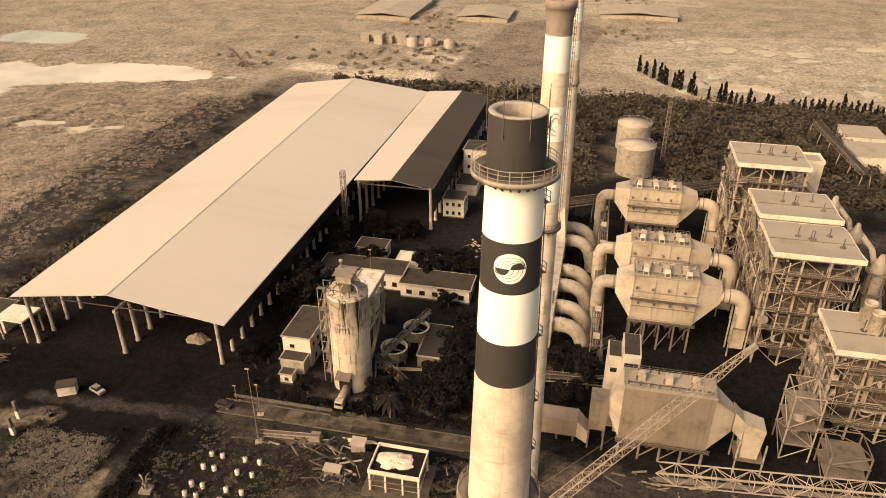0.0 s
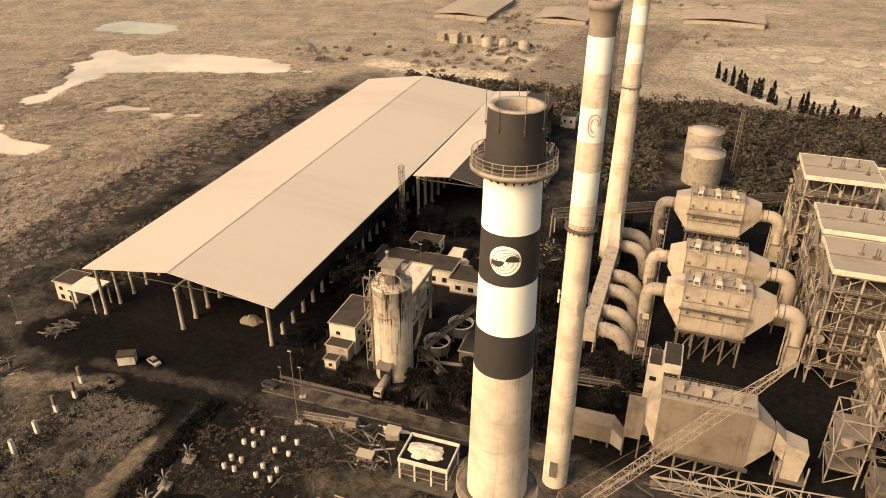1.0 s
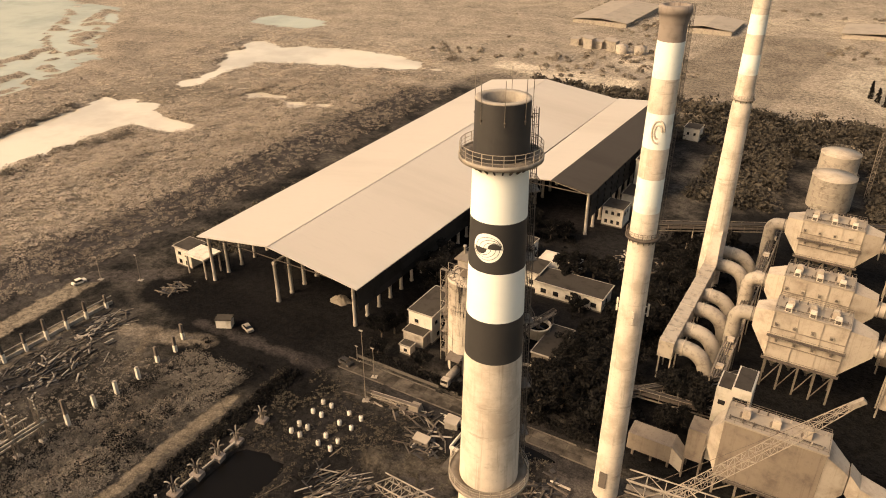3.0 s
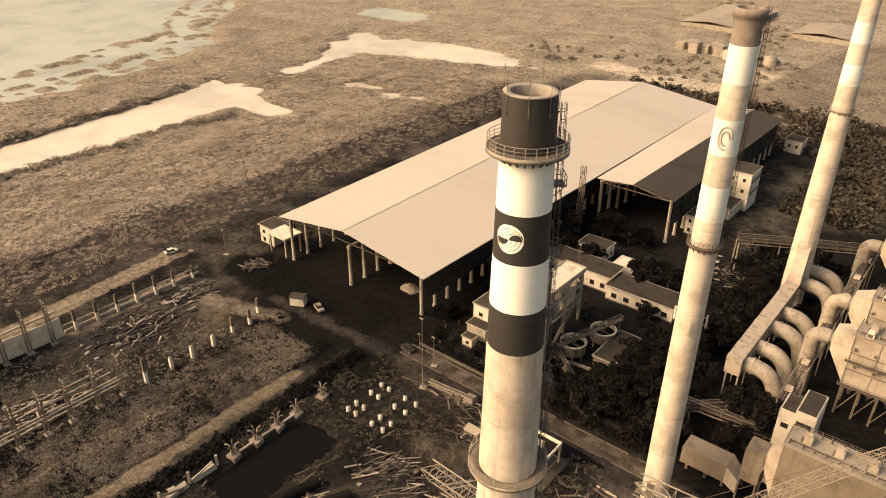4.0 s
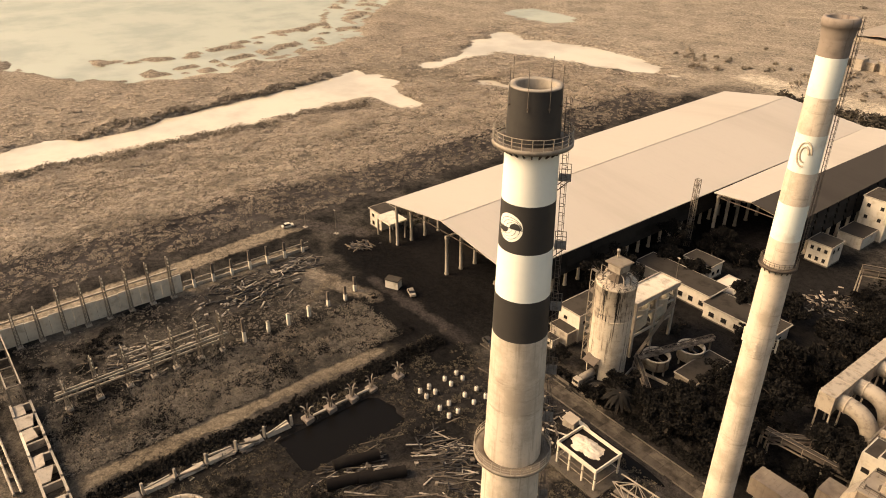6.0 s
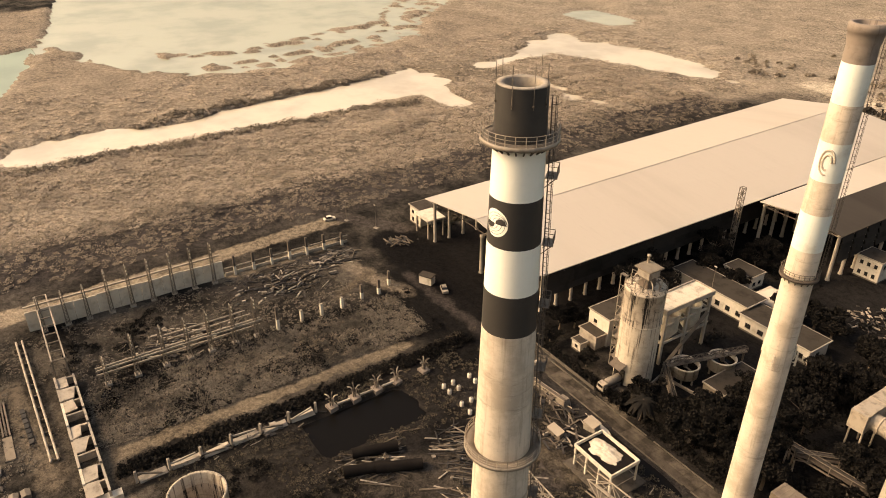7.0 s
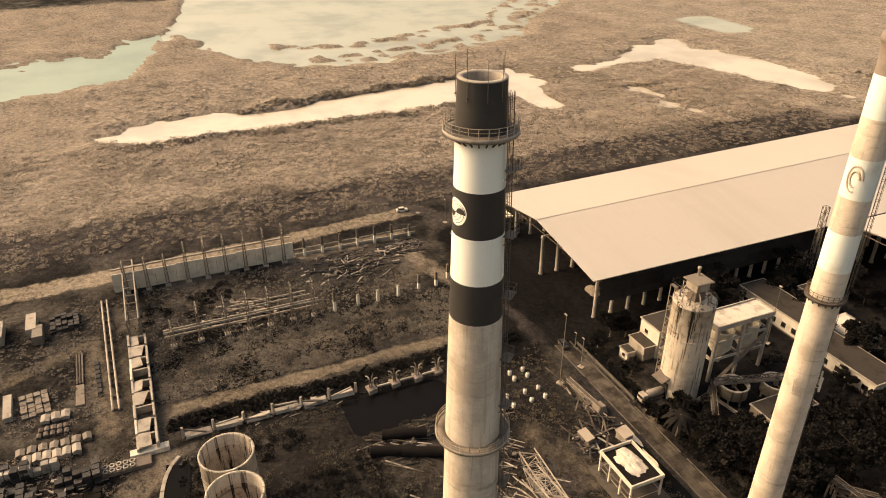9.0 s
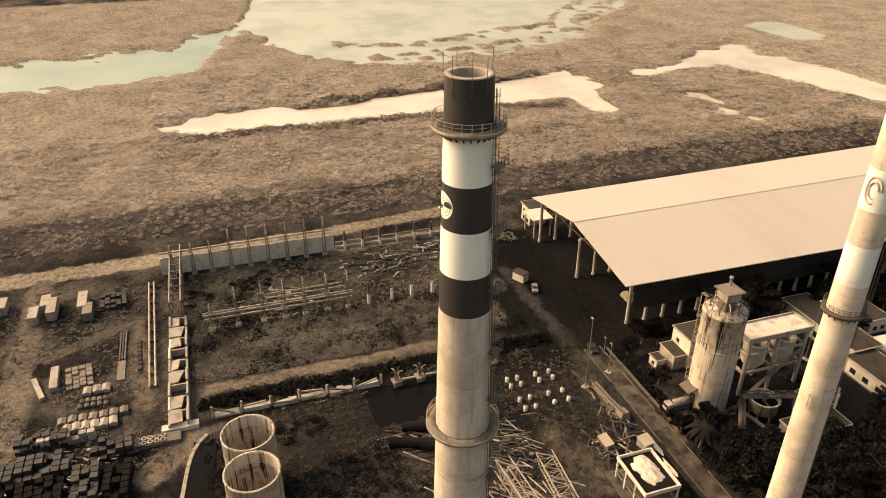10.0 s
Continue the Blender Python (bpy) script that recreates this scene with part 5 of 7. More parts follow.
for i, (x, y, z) in enumerate(((61.5, 232, 0), (67.5, 214, 0), (69, 196, 0), (70, 178, 0))):
    cy = thing("cyclone_unit", (x + 3, y, 0), "tall steel dust cyclone in an open stand", "cyclone", "cyclones")
    part("body", Geo().lathe((x + 3, y, 0), [(0.5, 6), (1.9, 14), (1.9, 24), (1.0, 25.4), (0.5, 27), (0.02, 27)], 20), STEEL_PALE, cy)
    for k in range(4):
        a = radians(45 + 90 * k)
        part("leg", Geo().beam((x + 3 + 2.6 * math.cos(a), y + 2.6 * math.sin(a), 0), (x + 3 + 2.2 * math.cos(a), y + 2.2 * math.sin(a), 22), 0.3), STEEL, cy)
    for z_ in (10, 16, 22):
        part("ring_walk", Geo().lathe((x + 3, y, 0), [(1.95, z_), (2.9, z_), (2.9, z_ + 0.12), (1.95, z_ + 0.12)], 20, closed=True), STEEL, cy)
        rail_ring(cy, (x + 3, y), 2.85, z_ + 0.1, posts=10)
    part("duct", Geo().tube([(x + 4, y, 24), (x + 7, y - 3, 21), (x + 9, y - 10, 12), (x + 9, y - 14, 8)], 0.8, 10), STEEL_PALE, cy)
hb = thing("penthouse", (66, 236, 0), "pale block building with a flat roof beside the boiler house", "building")
part("wall", Geo().span(62.5, 70.5, 232.5, 240.0, 0, 30), WHITE_WALL, hb)
part("roof", Geo().span(62.9, 70.1, 232.9, 239.6, 30.0, 30.1), ROOF_TAN, hb)
part("parapet", Geo().span(62.3, 70.7, 232.3, 232.6, 29.6, 30.7).span(62.3, 70.7, 239.9, 240.2, 29.6, 30.7).span(62.3, 62.6, 232.61, 239.89, 29.6, 30.7).span(70.4, 70.7, 232.61, 239.89, 29.6, 30.7), FASCIA, hb)
part("window", Geo().span(64, 66.2, 232.42, 232.55, 25, 28), GLASS_DARK, hb)


# lattice boom of a mobile crane, and the jib of a tower crane high above the yard
def lattice_girder(o, a, b, w, h, bays, mat, taper=1.0, chord=0.11):
    a, b = Vector(a), Vector(b)
    d_ = (b - a).normalized()
    u = d_.cross(Vector((0, 0, 1))).normalized()
    k = u.cross(d_)

    def corner(s, t_, q):
        f = 1.0 if s < 0.78 else 1.0 - (1 - taper) * (s - 0.78) / 0.22
        return a + (b - a) * s + u * (t_ * w / 2 * f) + k * (q * h / 2 * f)
    cs = ((-1, -1), (1, -1), (1, 1), (-1, 1))
    for c in cs:
        part("chord", Geo().beam(corner(0, *c), corner(0.78, *c), chord).beam(corner(0.78, *c), corner(1, *c), chord), mat, o)
    for i in range(bays):
        s0, s1 = i / bays, (i + 1) / bays
        g = Geo()
        for q in range(4):
            p, r = cs[q], cs[(q + 1) % 4]
            if (i + q) % 2:
                p, r = r, p
            g.beam(corner(s0, *p), corner(s1, *r), chord * 0.6)
            g.beam(corner(s1, *p), corner(s1, *r), chord * 0.55)
        tagged(part("lacing", g, mat, o, "zigzag lacing bars"), kind="stuff")


cr = thing("crane", (-3.0, 102.4, 0), "mobile crane with a long pale lattice boom", "crane")
lattice_girder(cr, (-1.6, 102.7, 1.9), (29.0, 109.3, 39.6), 1.7, 1.7, 34, STEEL_PALE, 0.45)
part("boom_head", Geo().beam((28.6, 109.2, 39.2), (30.4, 109.6, 41.0), 0.8, 0.9), STEEL_PALE, cr)
part("pendant_line", Geo().beam((-5.2, 101.9, 6.0), (29.4, 109.4, 40.3), 0.05), STEEL_DARK, cr)
part("crawler", Geo().box((-3.6, 100.8, 0.0), (5.4, 0.9, 1.1), 12), STEEL_DARK, cr)
part("crawler", Geo().box((-4.2, 104.0, 0.0), (5.4, 0.9, 1.1), 12), STEEL_DARK, cr)
part("car_body", Geo().box((-3.9, 102.4, 0.6), (2.4, 2.9, 0.7), 12), STEEL_DARK, cr)
part("house", Geo().box((-4.9, 102.2, 1.3), (4.6, 2.8, 2.0), 12), SCRAP, cr)
part("cab", Geo().box((-2.0, 101.2, 1.3), (1.5, 1.1, 1.9), 12), SCRAP_PALE, cr)
part("gantry", Geo().beam((-5.6, 101.8, 3.3), (-5.2, 101.9, 6.0), 0.2).beam((-3.6, 102.3, 3.3), (-5.2, 101.9, 6.0), 0.2), STEEL, cr)

tc = thing("tower_crane", (46, 55.6, 0), "tower crane with a pale lattice jib high over the yard", "crane")
lattice_girder(tc, (8.8, 52.4, 63.4), (60, 57.0, 63.4), 1.4, 1.5, 30, STEEL_PALE, 1.0, 0.10)
lattice_girder(tc, (46, 55.6, 0), (46.02, 55.6, 62.4), 1.8, 1.8, 24, STEEL_PALE, 1.0, 0.16)
part("footing", Geo().box((46, 55.6, 0), (5, 5, 0.8)), PALE_CONC, tc)
part("walkway", Geo().beam((8.8, 52.4, 62.6), (60, 57, 62.6), 0.6, 0.06), STEEL, tc)

# storage tanks, and a lattice mast by the wood
for (x, y, r, h) in ((16.0, 288.0, 7.6, 12.0), (15.6, 318.0, 7.4, 11.2)):
    tk = thing("storage_tank", (x, y, 0), "pale cylindrical steel storage tank with a low cone roof", "tank", "storage tanks")
    part("shell", Geo().lathe((x, y, 0), [(r, 0), (r, h)], 48), STEEL_PALE, tk)
    part("cone_roof", Geo().lathe((x, y, 0), [(r + 0.12, h - 0.1), (r + 0.12, h + 0.05), (0.3, h + 0.9), (0.02, h + 0.9)], 48), CASING, tk)
    for k in range(1, 5):
        part("seam_ring", Geo().lathe((x, y, 0), [(r, h * k / 5 - 0.05), (r + 0.04, h * k / 5), (r, h * k / 5 + 0.05)], 48), CASING, tk)
    rail_ring(tk, (x, y), r, h, posts=26)
for x, y, h in ((28, 303, 26), (-80.0, 205.5, 24.5)):
    lattice_tower(x - 0.7, x + 0.7, y - 0.7, y + 0.7, h, 12, STEEL, "lattice_mast", "thin steel lattice mast", "mast", "lattice masts", 0.12)


# ---- silo group, buildings and yard ----
def house(x0, x1, y0, y1, h, label, category="building", roof=None, walls=None, south=(), east=(), west=(), over=0.3, group="", rz=0):
    """A flat-roofed building with a parapet or an overhanging slab; windows as (along, sill, width, height)."""
    o = thing("building", ((x0 + x1) / 2, (y0 + y1) / 2, 0), label, category, group)
    part("wall", Geo().span(x0, x1, y0, y1, 0, h), walls or WHITE_WALL, o)
    part("roof", Geo().span(x0 - over, x1 + over, y0 - over, y1 + over, h + 0.004, h + 0.3), PALE_CONC, o, "concrete roof slab")
    part("roof_felt", Geo().span(x0 - over + 0.3, x1 + over - 0.3, y0 - over + 0.3, y1 + over - 0.3, h + 0.3, h + 0.34), roof or FELT, o, "dark roof felt")
    part("plinth", Geo().span(x0 - 0.1, x1 + 0.1, y0 - 0.1, y1 + 0.1, -0.1, 0.4), KERB, o)
    for face, wins in (("s", south), ("e", east), ("w", west)):
        for a, z, w, hh in wins:
            if face == "s":
                g = Geo().span(x0 + a - w / 2, x0 + a + w / 2, y0 - 0.06, y0 + 0.05, z, z + hh)
                f = Geo().span(x0 + a - w / 2 - 0.12, x0 + a + w / 2 + 0.12, y0 - 0.16, y0 - 0.003, z - 0.15, z - 0.005)
            else:
                xw, sg = (x1, 1) if face == "e" else (x0, -1)
                g = Geo().span(min(xw - 0.05 * sg, xw + 0.06 * sg), max(xw - 0.05 * sg, xw + 0.06 * sg), y0 + a - w / 2, y0 + a + w / 2, z, z + hh)
                f = Geo().span(min(xw + 0.003 * sg, xw + 0.16 * sg), max(xw + 0.003 * sg, xw + 0.16 * sg), y0 + a - w / 2 - 0.12, y0 + a + w / 2 + 0.12, z - 0.15, z - 0.005)
            win = part("window", g, GLASS_DARK, o)
            part("sill", f, PALE_CONC, win)
    return o


def row_of(n, start, step, z, w, h):
    return [(start + step * i, z, w, h) for i in range(n)]


house(-72.2, -64.8, 135.8, 149.8, 8.6, "two-storey whitewashed plant building with a dark flat roof", east=row_of(4, 2, 3.1, 5.6, 1.1, 1.0) + row_of(3, 3, 3.4, 1.4, 1.1, 1.2), south=[(2.5, 5.5, 1.2, 1.0)])
house(-71.6, -65.4, 132.2, 135.7, 4.2, "low annex with a dark roof", walls=PALE_CONC)
house(-70.2, -67.0, 128.4, 130.8, 2.7, "small white guard hut", south=[(1.7, 1.0, 1.0, 0.9)])
house(-78.0, -52.4, 176.2, 184.4, 5.4, "long low whitewashed office building with a grey roof", south=row_of(7, 2.4, 3.5, 1.4, 1.5, 1.5), roof=FELT, over=0.6)
house(-52.0, -31.4, 173.6, 182.0, 4.6, "long low whitewashed workshop with a grey roof", south=row_of(5, 2.6, 3.9, 1.3, 1.7, 1.4), east=[(4, 1.2, 1.4, 1.5)], roof=FELT, over=0.6)
house(-72.0, -62.4, 192.0, 198.6, 4.6, "small white house with a dark flat roof", east=[(2, 1.4, 1.2, 1.2), (4.6, 1.4, 1.2, 1.2)], south=row_of(2, 3, 3.5, 1.4, 1.2, 1.2))
house(-38.8, -32.8, 142.2, 156.4, 3.4, "pump house with a dark flat roof", walls=STEEL, west=row_of(3, 3, 4, 1.2, 1.2, 1.1), south=[(3, 1.2, 1.4, 1.2)])
house(-51.6, -44.0, 229.0, 236.8, 7.0, "two-storey white building with square windows", south=row_of(3, 1.6, 2.2, 4.6, 1.0, 1.2) + row_of(3, 1.6, 2.2, 1.2, 1.0, 1.3), east=row_of(2, 2, 3, 4.6, 1.0, 1.2))
house(-50.2, -41.2, 259.5, 270.0, 14.6, "three-storey white office block with a flat roof", south=row_of(2, 2.2, 4.4, 11.4, 1.1, 1.2) + row_of(2, 2.2, 4.4, 7.2, 1.1, 1.2), east=row_of(4, 1.6, 2.4, 10.8, 1.1, 1.4) + row_of(4, 1.6, 2.4, 6.2, 1.1, 1.4))
house(-51.0, -43.0, 248.6, 259.4, 4.4, "low annex with a grey roof before the office block", roof=ROOF_GREY)
house(-50.0, -43.0, 333.0, 341.0, 6.0, "far white building with a flat roof", south=row_of(2, 2, 3, 3, 1, 1.2))
house(-158.6, -151.6, 131.2, 137.6, 6.4, "two-storey white gatehouse beside the coal shed", south=row_of(2, 2, 3, 3.9, 1.3, 1.1) + row_of(2, 2, 3, 0.9, 1.3, 1.4), east=row_of(2, 1.8, 2.6, 3.9, 1.2, 1.1), over=0.5)
canopy = thing("gate_canopy", (-146.5, 132, 0), "flat concrete canopy on slim columns beside the gatehouse", "canopy")
part("slab", Geo().span(-151.0, -142.4, 128.4, 135.6, 6.6, 7.1), FASCIA, canopy)
for x in (-150.4, -143.0):
    for y in (129.0, 135.0):
        part("post", Geo().beam((x, y, 0), (x, y, 6.6), 0.4), PALE_CONC, canopy)
hip = thing("house", (-51, 190, 0), "low house with a pale hipped sheet roof", "house")
part("wall", Geo().span(-57.4, -45.0, 186.2, 194.6, 0, 3.4), WHITE_WALL, hip)
part("roof", Geo().add([(-58, 185.6, 3.41), (-44.4, 185.6, 3.41), (-44.4, 195.2, 3.41), (-58, 195.2, 3.41), (-54.5, 190.4, 6.0), (-48, 190.4, 6.0)], [(0, 1, 5, 4), (1, 2, 5), (2, 3, 4, 5), (3, 0, 4), (3, 2, 1, 0)]), ROOF_PALE, hip)
for i in range(6):  # distant sheds in the fields
    x, y = -166 + 5.6 * i, 492 + 5 * math.sin(i * 2.1)
    house(x - 3, x + 3, y - 4, y + 4, 5 + (i % 3), "small pale shed in the far fields", walls=PALE_CONC, roof=ROOF_TAN, group="far field sheds")
house(104, 120, 308, 326, 7, "far warehouse with a tan roof", roof=ROOF_TAN)
house(108, 124, 336, 352, 6, "far warehouse with a tan roof", roof=ROOF_TAN)
bed_r = random.Random(12)
for i in range(7):  # pale stockpiles in rows over the far field
    for j in range(7):
        if bed_r.random() < 0.12:
            continue
        x, y = 40 + 24 * i + 7 * bed_r.random() + 2.0 * j, 402 + 23 * j + 5 * bed_r.random() + (8 if i < 2 and j < 1 else 0)
        heap("stockpile", (x, y, 0.2), bed_r.uniform(9, 13), bed_r.uniform(8, 11), bed_r.uniform(0.5, 1.1), FIELD_PALE if (i + 2 * j) % 5 else FIELD_GREEN, "low pale stockpile in the far field", "stockpile", 30 + 7 * i + j, 6, 22, 5.0, 0.5)
for x, y, w, d, h in ((-176, 610, 44, 92, 4), (-98, 598, 40, 46, 4), (22, 630, 60, 40, 4)):
    barn = thing("warehouse", (x, y, 0), "large far warehouse with a pale sheet roof", "warehouse", "far warehouses")
    part("wall", Geo().span(x - w / 2, x + w / 2, y - d / 2, y + d / 2, 0, h), PALE_CONC, barn)
    for g in gable(x - w / 2 - 1, x, x + w / 2 + 1, y - d / 2 - 1, y + d / 2 + 1, h + 0.3, h + 2.6):
        part("roof", g, ROOF_TAN, barn)
for x, y in ((-130, 482), (-118, 484), (-104, 482)):
    single("storage_tank", Geo().lathe((x, y, 0), [(4, 0), (4, 6), (0.3, 7), (0.02, 7)], 20), STEEL_PALE, (x, y, 0), "small pale tank in the far yard", "tank", "far tanks")

SC = (-52.8, 133.0)
silo = thing("silo", (*SC, 0), "stained concrete silo with a cabin and pipes on top", "silo")
part("shell", Geo().lathe((*SC, 0), [(4.75, 0), (4.75, 17.4)], 56), STAINED, silo)
part("shell", Geo().lathe((*SC, 0), [(4.78, 17.4), (4.78, 25.8), (4.9, 25.9), (4.9, 26.4), (0.02, 26.7)], 56), SILO_DARK, silo, "black-stained upper shell")
for z in (17.3,):
    part("ring_band", Geo().lathe((*SC, 0), [(4.76, z), (4.88, z + 0.03), (4.88, z + 0.12), (4.76, z + 0.15)], 56), STAINED, silo)
rail_ring(silo, SC, 4.75, 26.5, posts=22, mat=STEEL)
part("cabin_stand", Geo().span(-54.2, -51.4, 131.6, 134.4, 26.6, 29.4), STEEL_DARK, silo)
cabin = part("cabin", Geo().span(-54.6, -51.0, 131.2, 134.8, 29.4, 31.4), PALE_CONC, silo, "small rooftop cabin")
part("cabin_roof", Geo().box((-52.8, 133, 31.41), (4.8, 4.8, 0.28)).box((-52.8, 133, 31.69), (4.3, 4.3, 0.1)), SAND, cabin)
part("vent", Geo().lathe((-54.2, 134, 0), [(0.3, 31.5), (0.3, 33.4), (0.45, 33.5), (0.45, 33.9), (0.02, 33.9)], 10), STEEL_PALE, silo)
for k in range(10):
    a = radians(36 * k + 10)
    part("filter_pipe", Geo().tube([(SC[0] + 3.4 * math.cos(a), SC[1] + 3.4 * math.sin(a), 26.6), (SC[0] + 3.4 * math.cos(a), SC[1] + 3.4 * math.sin(a), 27.8)] + bend((SC[0] + 3.4 * math.cos(a), SC[1] + 3.4 * math.sin(a), 27.8), (SC[0] + 3.3 * math.cos(a), SC[1] + 3.3 * math.sin(a), 28.8), (SC[0] + 1.8 * math.cos(a), SC[1] + 1.8 * math.sin(a), 28.9), 4), 0.16, 6), STEEL_PALE if k % 2 else STEEL_DARK, silo)
ladder(silo, SC, lambda z: 4.8, 195, 0.5, 26.5, STEEL, (8, 15, 22))
part("loading_canopy", Geo().hull([(-55.0, 126.2, 5.2), (-51.2, 126.2, 5.2), (-51.2, 128.6, 6.2), (-55.0, 128.6, 6.2)], [(-55.0, 126.2, 5.35), (-51.2, 126.2, 5.35), (-51.2, 128.6, 6.35), (-55.0, 128.6, 6.35)]), STEEL_DARK, silo)
part("doorway", Geo().span(-54.6, -51.4, 128.0, 128.9, 0, 4.4), GLASS_DARK, silo)

stair = thing("stair_scaffold", (-59.0, 133.6, 0), "thin steel stair scaffold climbing the silo", "stair")
for sx in (-59.6, -58.0):
    for sy in (131.6, 135.4):
        part("leg", Geo().beam((sx, sy, 0), (sx, sy, 27), 0.14), STEEL_PALE, stair)
for k in range(9):
    za, zb = 3.0 * k, 3.0 * k + 3.0
    ya, yb = (131.8, 135.2) if k % 2 else (135.2, 131.8)
    part("flight", Geo().beam((-58.8, ya, za), (-58.8, yb, zb), 0.8, 0.12), STEEL, stair)
    part("landing", Geo().span(-59.6, -57.6, yb - 0.5, yb + 0.5, zb, zb + 0.08), STEEL, stair)
    for sx in (-59.6, -58.0):
        part("handrail", Geo().beam((sx, ya, za + 1.0), (sx, yb, zb + 1.0), 0.07), STEEL_PALE, stair)
    part("tie", Geo().beam((-59.6, 131.6, zb), (-58.0, 131.6, zb), 0.09).beam((-59.6, 135.4, zb), (-58.0, 135.4, zb), 0.09), STEEL_PALE, stair)

tk = thing("tanker_truck", (-52.6, 124.6, 0), "small tanker truck parked at the silo", "truck")
part("chassis", Geo().span(-53.5, -51.7, 121.6, 128.0, 0.6, 0.95), STEEL_DARK, tk)
cb = part("cab", Geo().box((-52.6, 122.4, 0.96), (2.1, 1.7, 1.7), 0, (0.92, 0.8)), SCRAP_PALE, tk, "pale driver's cab")
part("windscreen", Geo().span(-53.4, -51.8, 121.5, 121.62, 1.7, 2.35), GLASS_DARK, cb)
part("tank", Geo().tube([(-52.6, 123.6, 2.0), (-52.6, 124.0, 2.0), (-52.6, 127.8, 2.0), (-52.6, 128.1, 2.0)], [0.7, 1.02, 1.02, 0.7], 16), SCRAP_PALE, tk, "pale round tank")
for x in (-53.5, -51.7):
    for y in (122.4, 125.6, 127.0):
        part("wheel", Geo().tube([(x - 0.15, y, 0.5), (x + 0.15, y, 0.5)], 0.5, 12), STEEL_DARK, tk)

hf = thing("hopper_frame", (-55.2, 150.4, 0), "concrete frame with a pale flat roof holding two white bins", "hopper frame")
part("roof", Geo().span(-58.4, -52.2, 141.6, 159.2, 16.0, 16.5), ASH, hf, "pale stained roof slab")
part("parapet", Geo().span(-58.6, -52.0, 141.3, 141.6, 15.6, 16.9).span(-58.6, -52.0, 159.2, 159.5, 15.6, 16.9).span(-58.7, -58.41, 141.61, 159.19, 15.6, 16.9).span(-52.19, -51.9, 141.61, 159.19, 15.6, 16.9), PALE_CONC, hf)
for y in (142.2, 150.4, 158.6):
    for x in (-58.0, -52.6):
        part("column", Geo().beam((x, y, 0), (x, y, 16.0), 0.7), PALE_CONC, hf)
    for z in (6.4, 11.5):
        part("beam", Geo().beam((-58, y, z), (-52.6, y, z), 0.5, 0.7), PALE_CONC, hf)
for x in (-58.0, -52.6):
    for z in (6.4, 11.5):
        part("beam", Geo().beam((x, 142.2, z), (x, 158.6, z), 0.4, 0.6), PALE_CONC, hf)
for y in (146.3, 154.5):
    part("bin", Geo().lathe((-55.0, y, 0), [(0.4, 4.6), (2.75, 8.2), (2.75, 13.0), (2.9, 13.1), (2.9, 13.4), (2.6, 13.4), (2.6, 10)], 32), FASCIA, hf, "white round bin")
part("stair", Geo().beam((-51.4, 143, 0), (-51.4, 157, 11.5), 0.9, 0.2), STEEL, hf)

for x, y, z in ((-44.9, 142.6, 1.6), (-41.6, 152.4, 1.6)):
    th = thing("thickener", (x, y, 0), "round open concrete settling tank with a bridge", "settling tank", "settling tanks")
    part("shell", Geo().lathe((x, y, 0), [(0.6, z - 0.6), (3.3, z + 0.4), (3.3, z + 3.2), (3.5, z + 3.25), (3.5, z + 3.5), (3.1, z + 3.5), (3.1, z + 1.2), (0.3, z + 0.5)], 40), STAINED, th)
    part("liquid", Geo().lathe((x, y, 0), [(3.1, z + 2.3), (0.02, z + 2.3)], 40), POND, th, "dark liquid in the tank")
    for k in range(6):
        a = radians(60 * k)
        part("leg", Geo().beam((x + 2.7 * math.cos(a), y + 2.7 * math.sin(a), 0), (x + 2.7 * math.cos(a), y + 2.7 * math.sin(a), z + 0.5), 0.35), PALE_CONC, th)
    part("rake_arm", Geo().beam((x - 2.9, y + 0.6, z + 2.6), (x + 2.9, y - 0.6, z + 2.6), 0.3), STEEL_DARK, th)
    part("drive", Geo().lathe((x, y, 0), [(0.5, z + 2.3), (0.5, z + 4.4), (0.3, z + 4.8), (0.02, z + 4.8)], 10), STEEL_DARK, th)
br = thing("tank_bridge", (-43, 148, 0), "steel truss bridge over the settling tanks", "bridge")
lattice_girder(br, (-46.6, 137.8, 5.8), (-39.6, 158.6, 6.4), 1.2, 1.2, 12, STEEL_DARK, 1.0, 0.16)
part("deck", Geo().beam((-46.6, 137.8, 5.3), (-39.6, 158.6, 5.9), 1.1, 0.12), STEEL, br)
for p in ((-46.4, 138.2), (-39.8, 158.2)):
    part("post", Geo().beam((*p, 0), (*p, 5.4), 0.4), STEEL_DARK, br)
conveyor((-48.5, 139.5), (-33.5, 127.8), 3.2, 2.4, 0.9, "narrow pipe bridge beside the settling tanks")
lowwall = thing("garden_wall", (-43, 135, 0), "low pale wall round a dark garden plot", "wall")
part("stretch", Geo().beam((-46.6, 130, 0.4), (-48.7, 138.7, 0.4), 0.25, 0.9), PALE_CONC, lowwall)
part("stretch", Geo().beam((-48.5, 138.9, 0.4), (-37.2, 140.6, 0.4), 0.25, 0.9), PALE_CONC, lowwall)

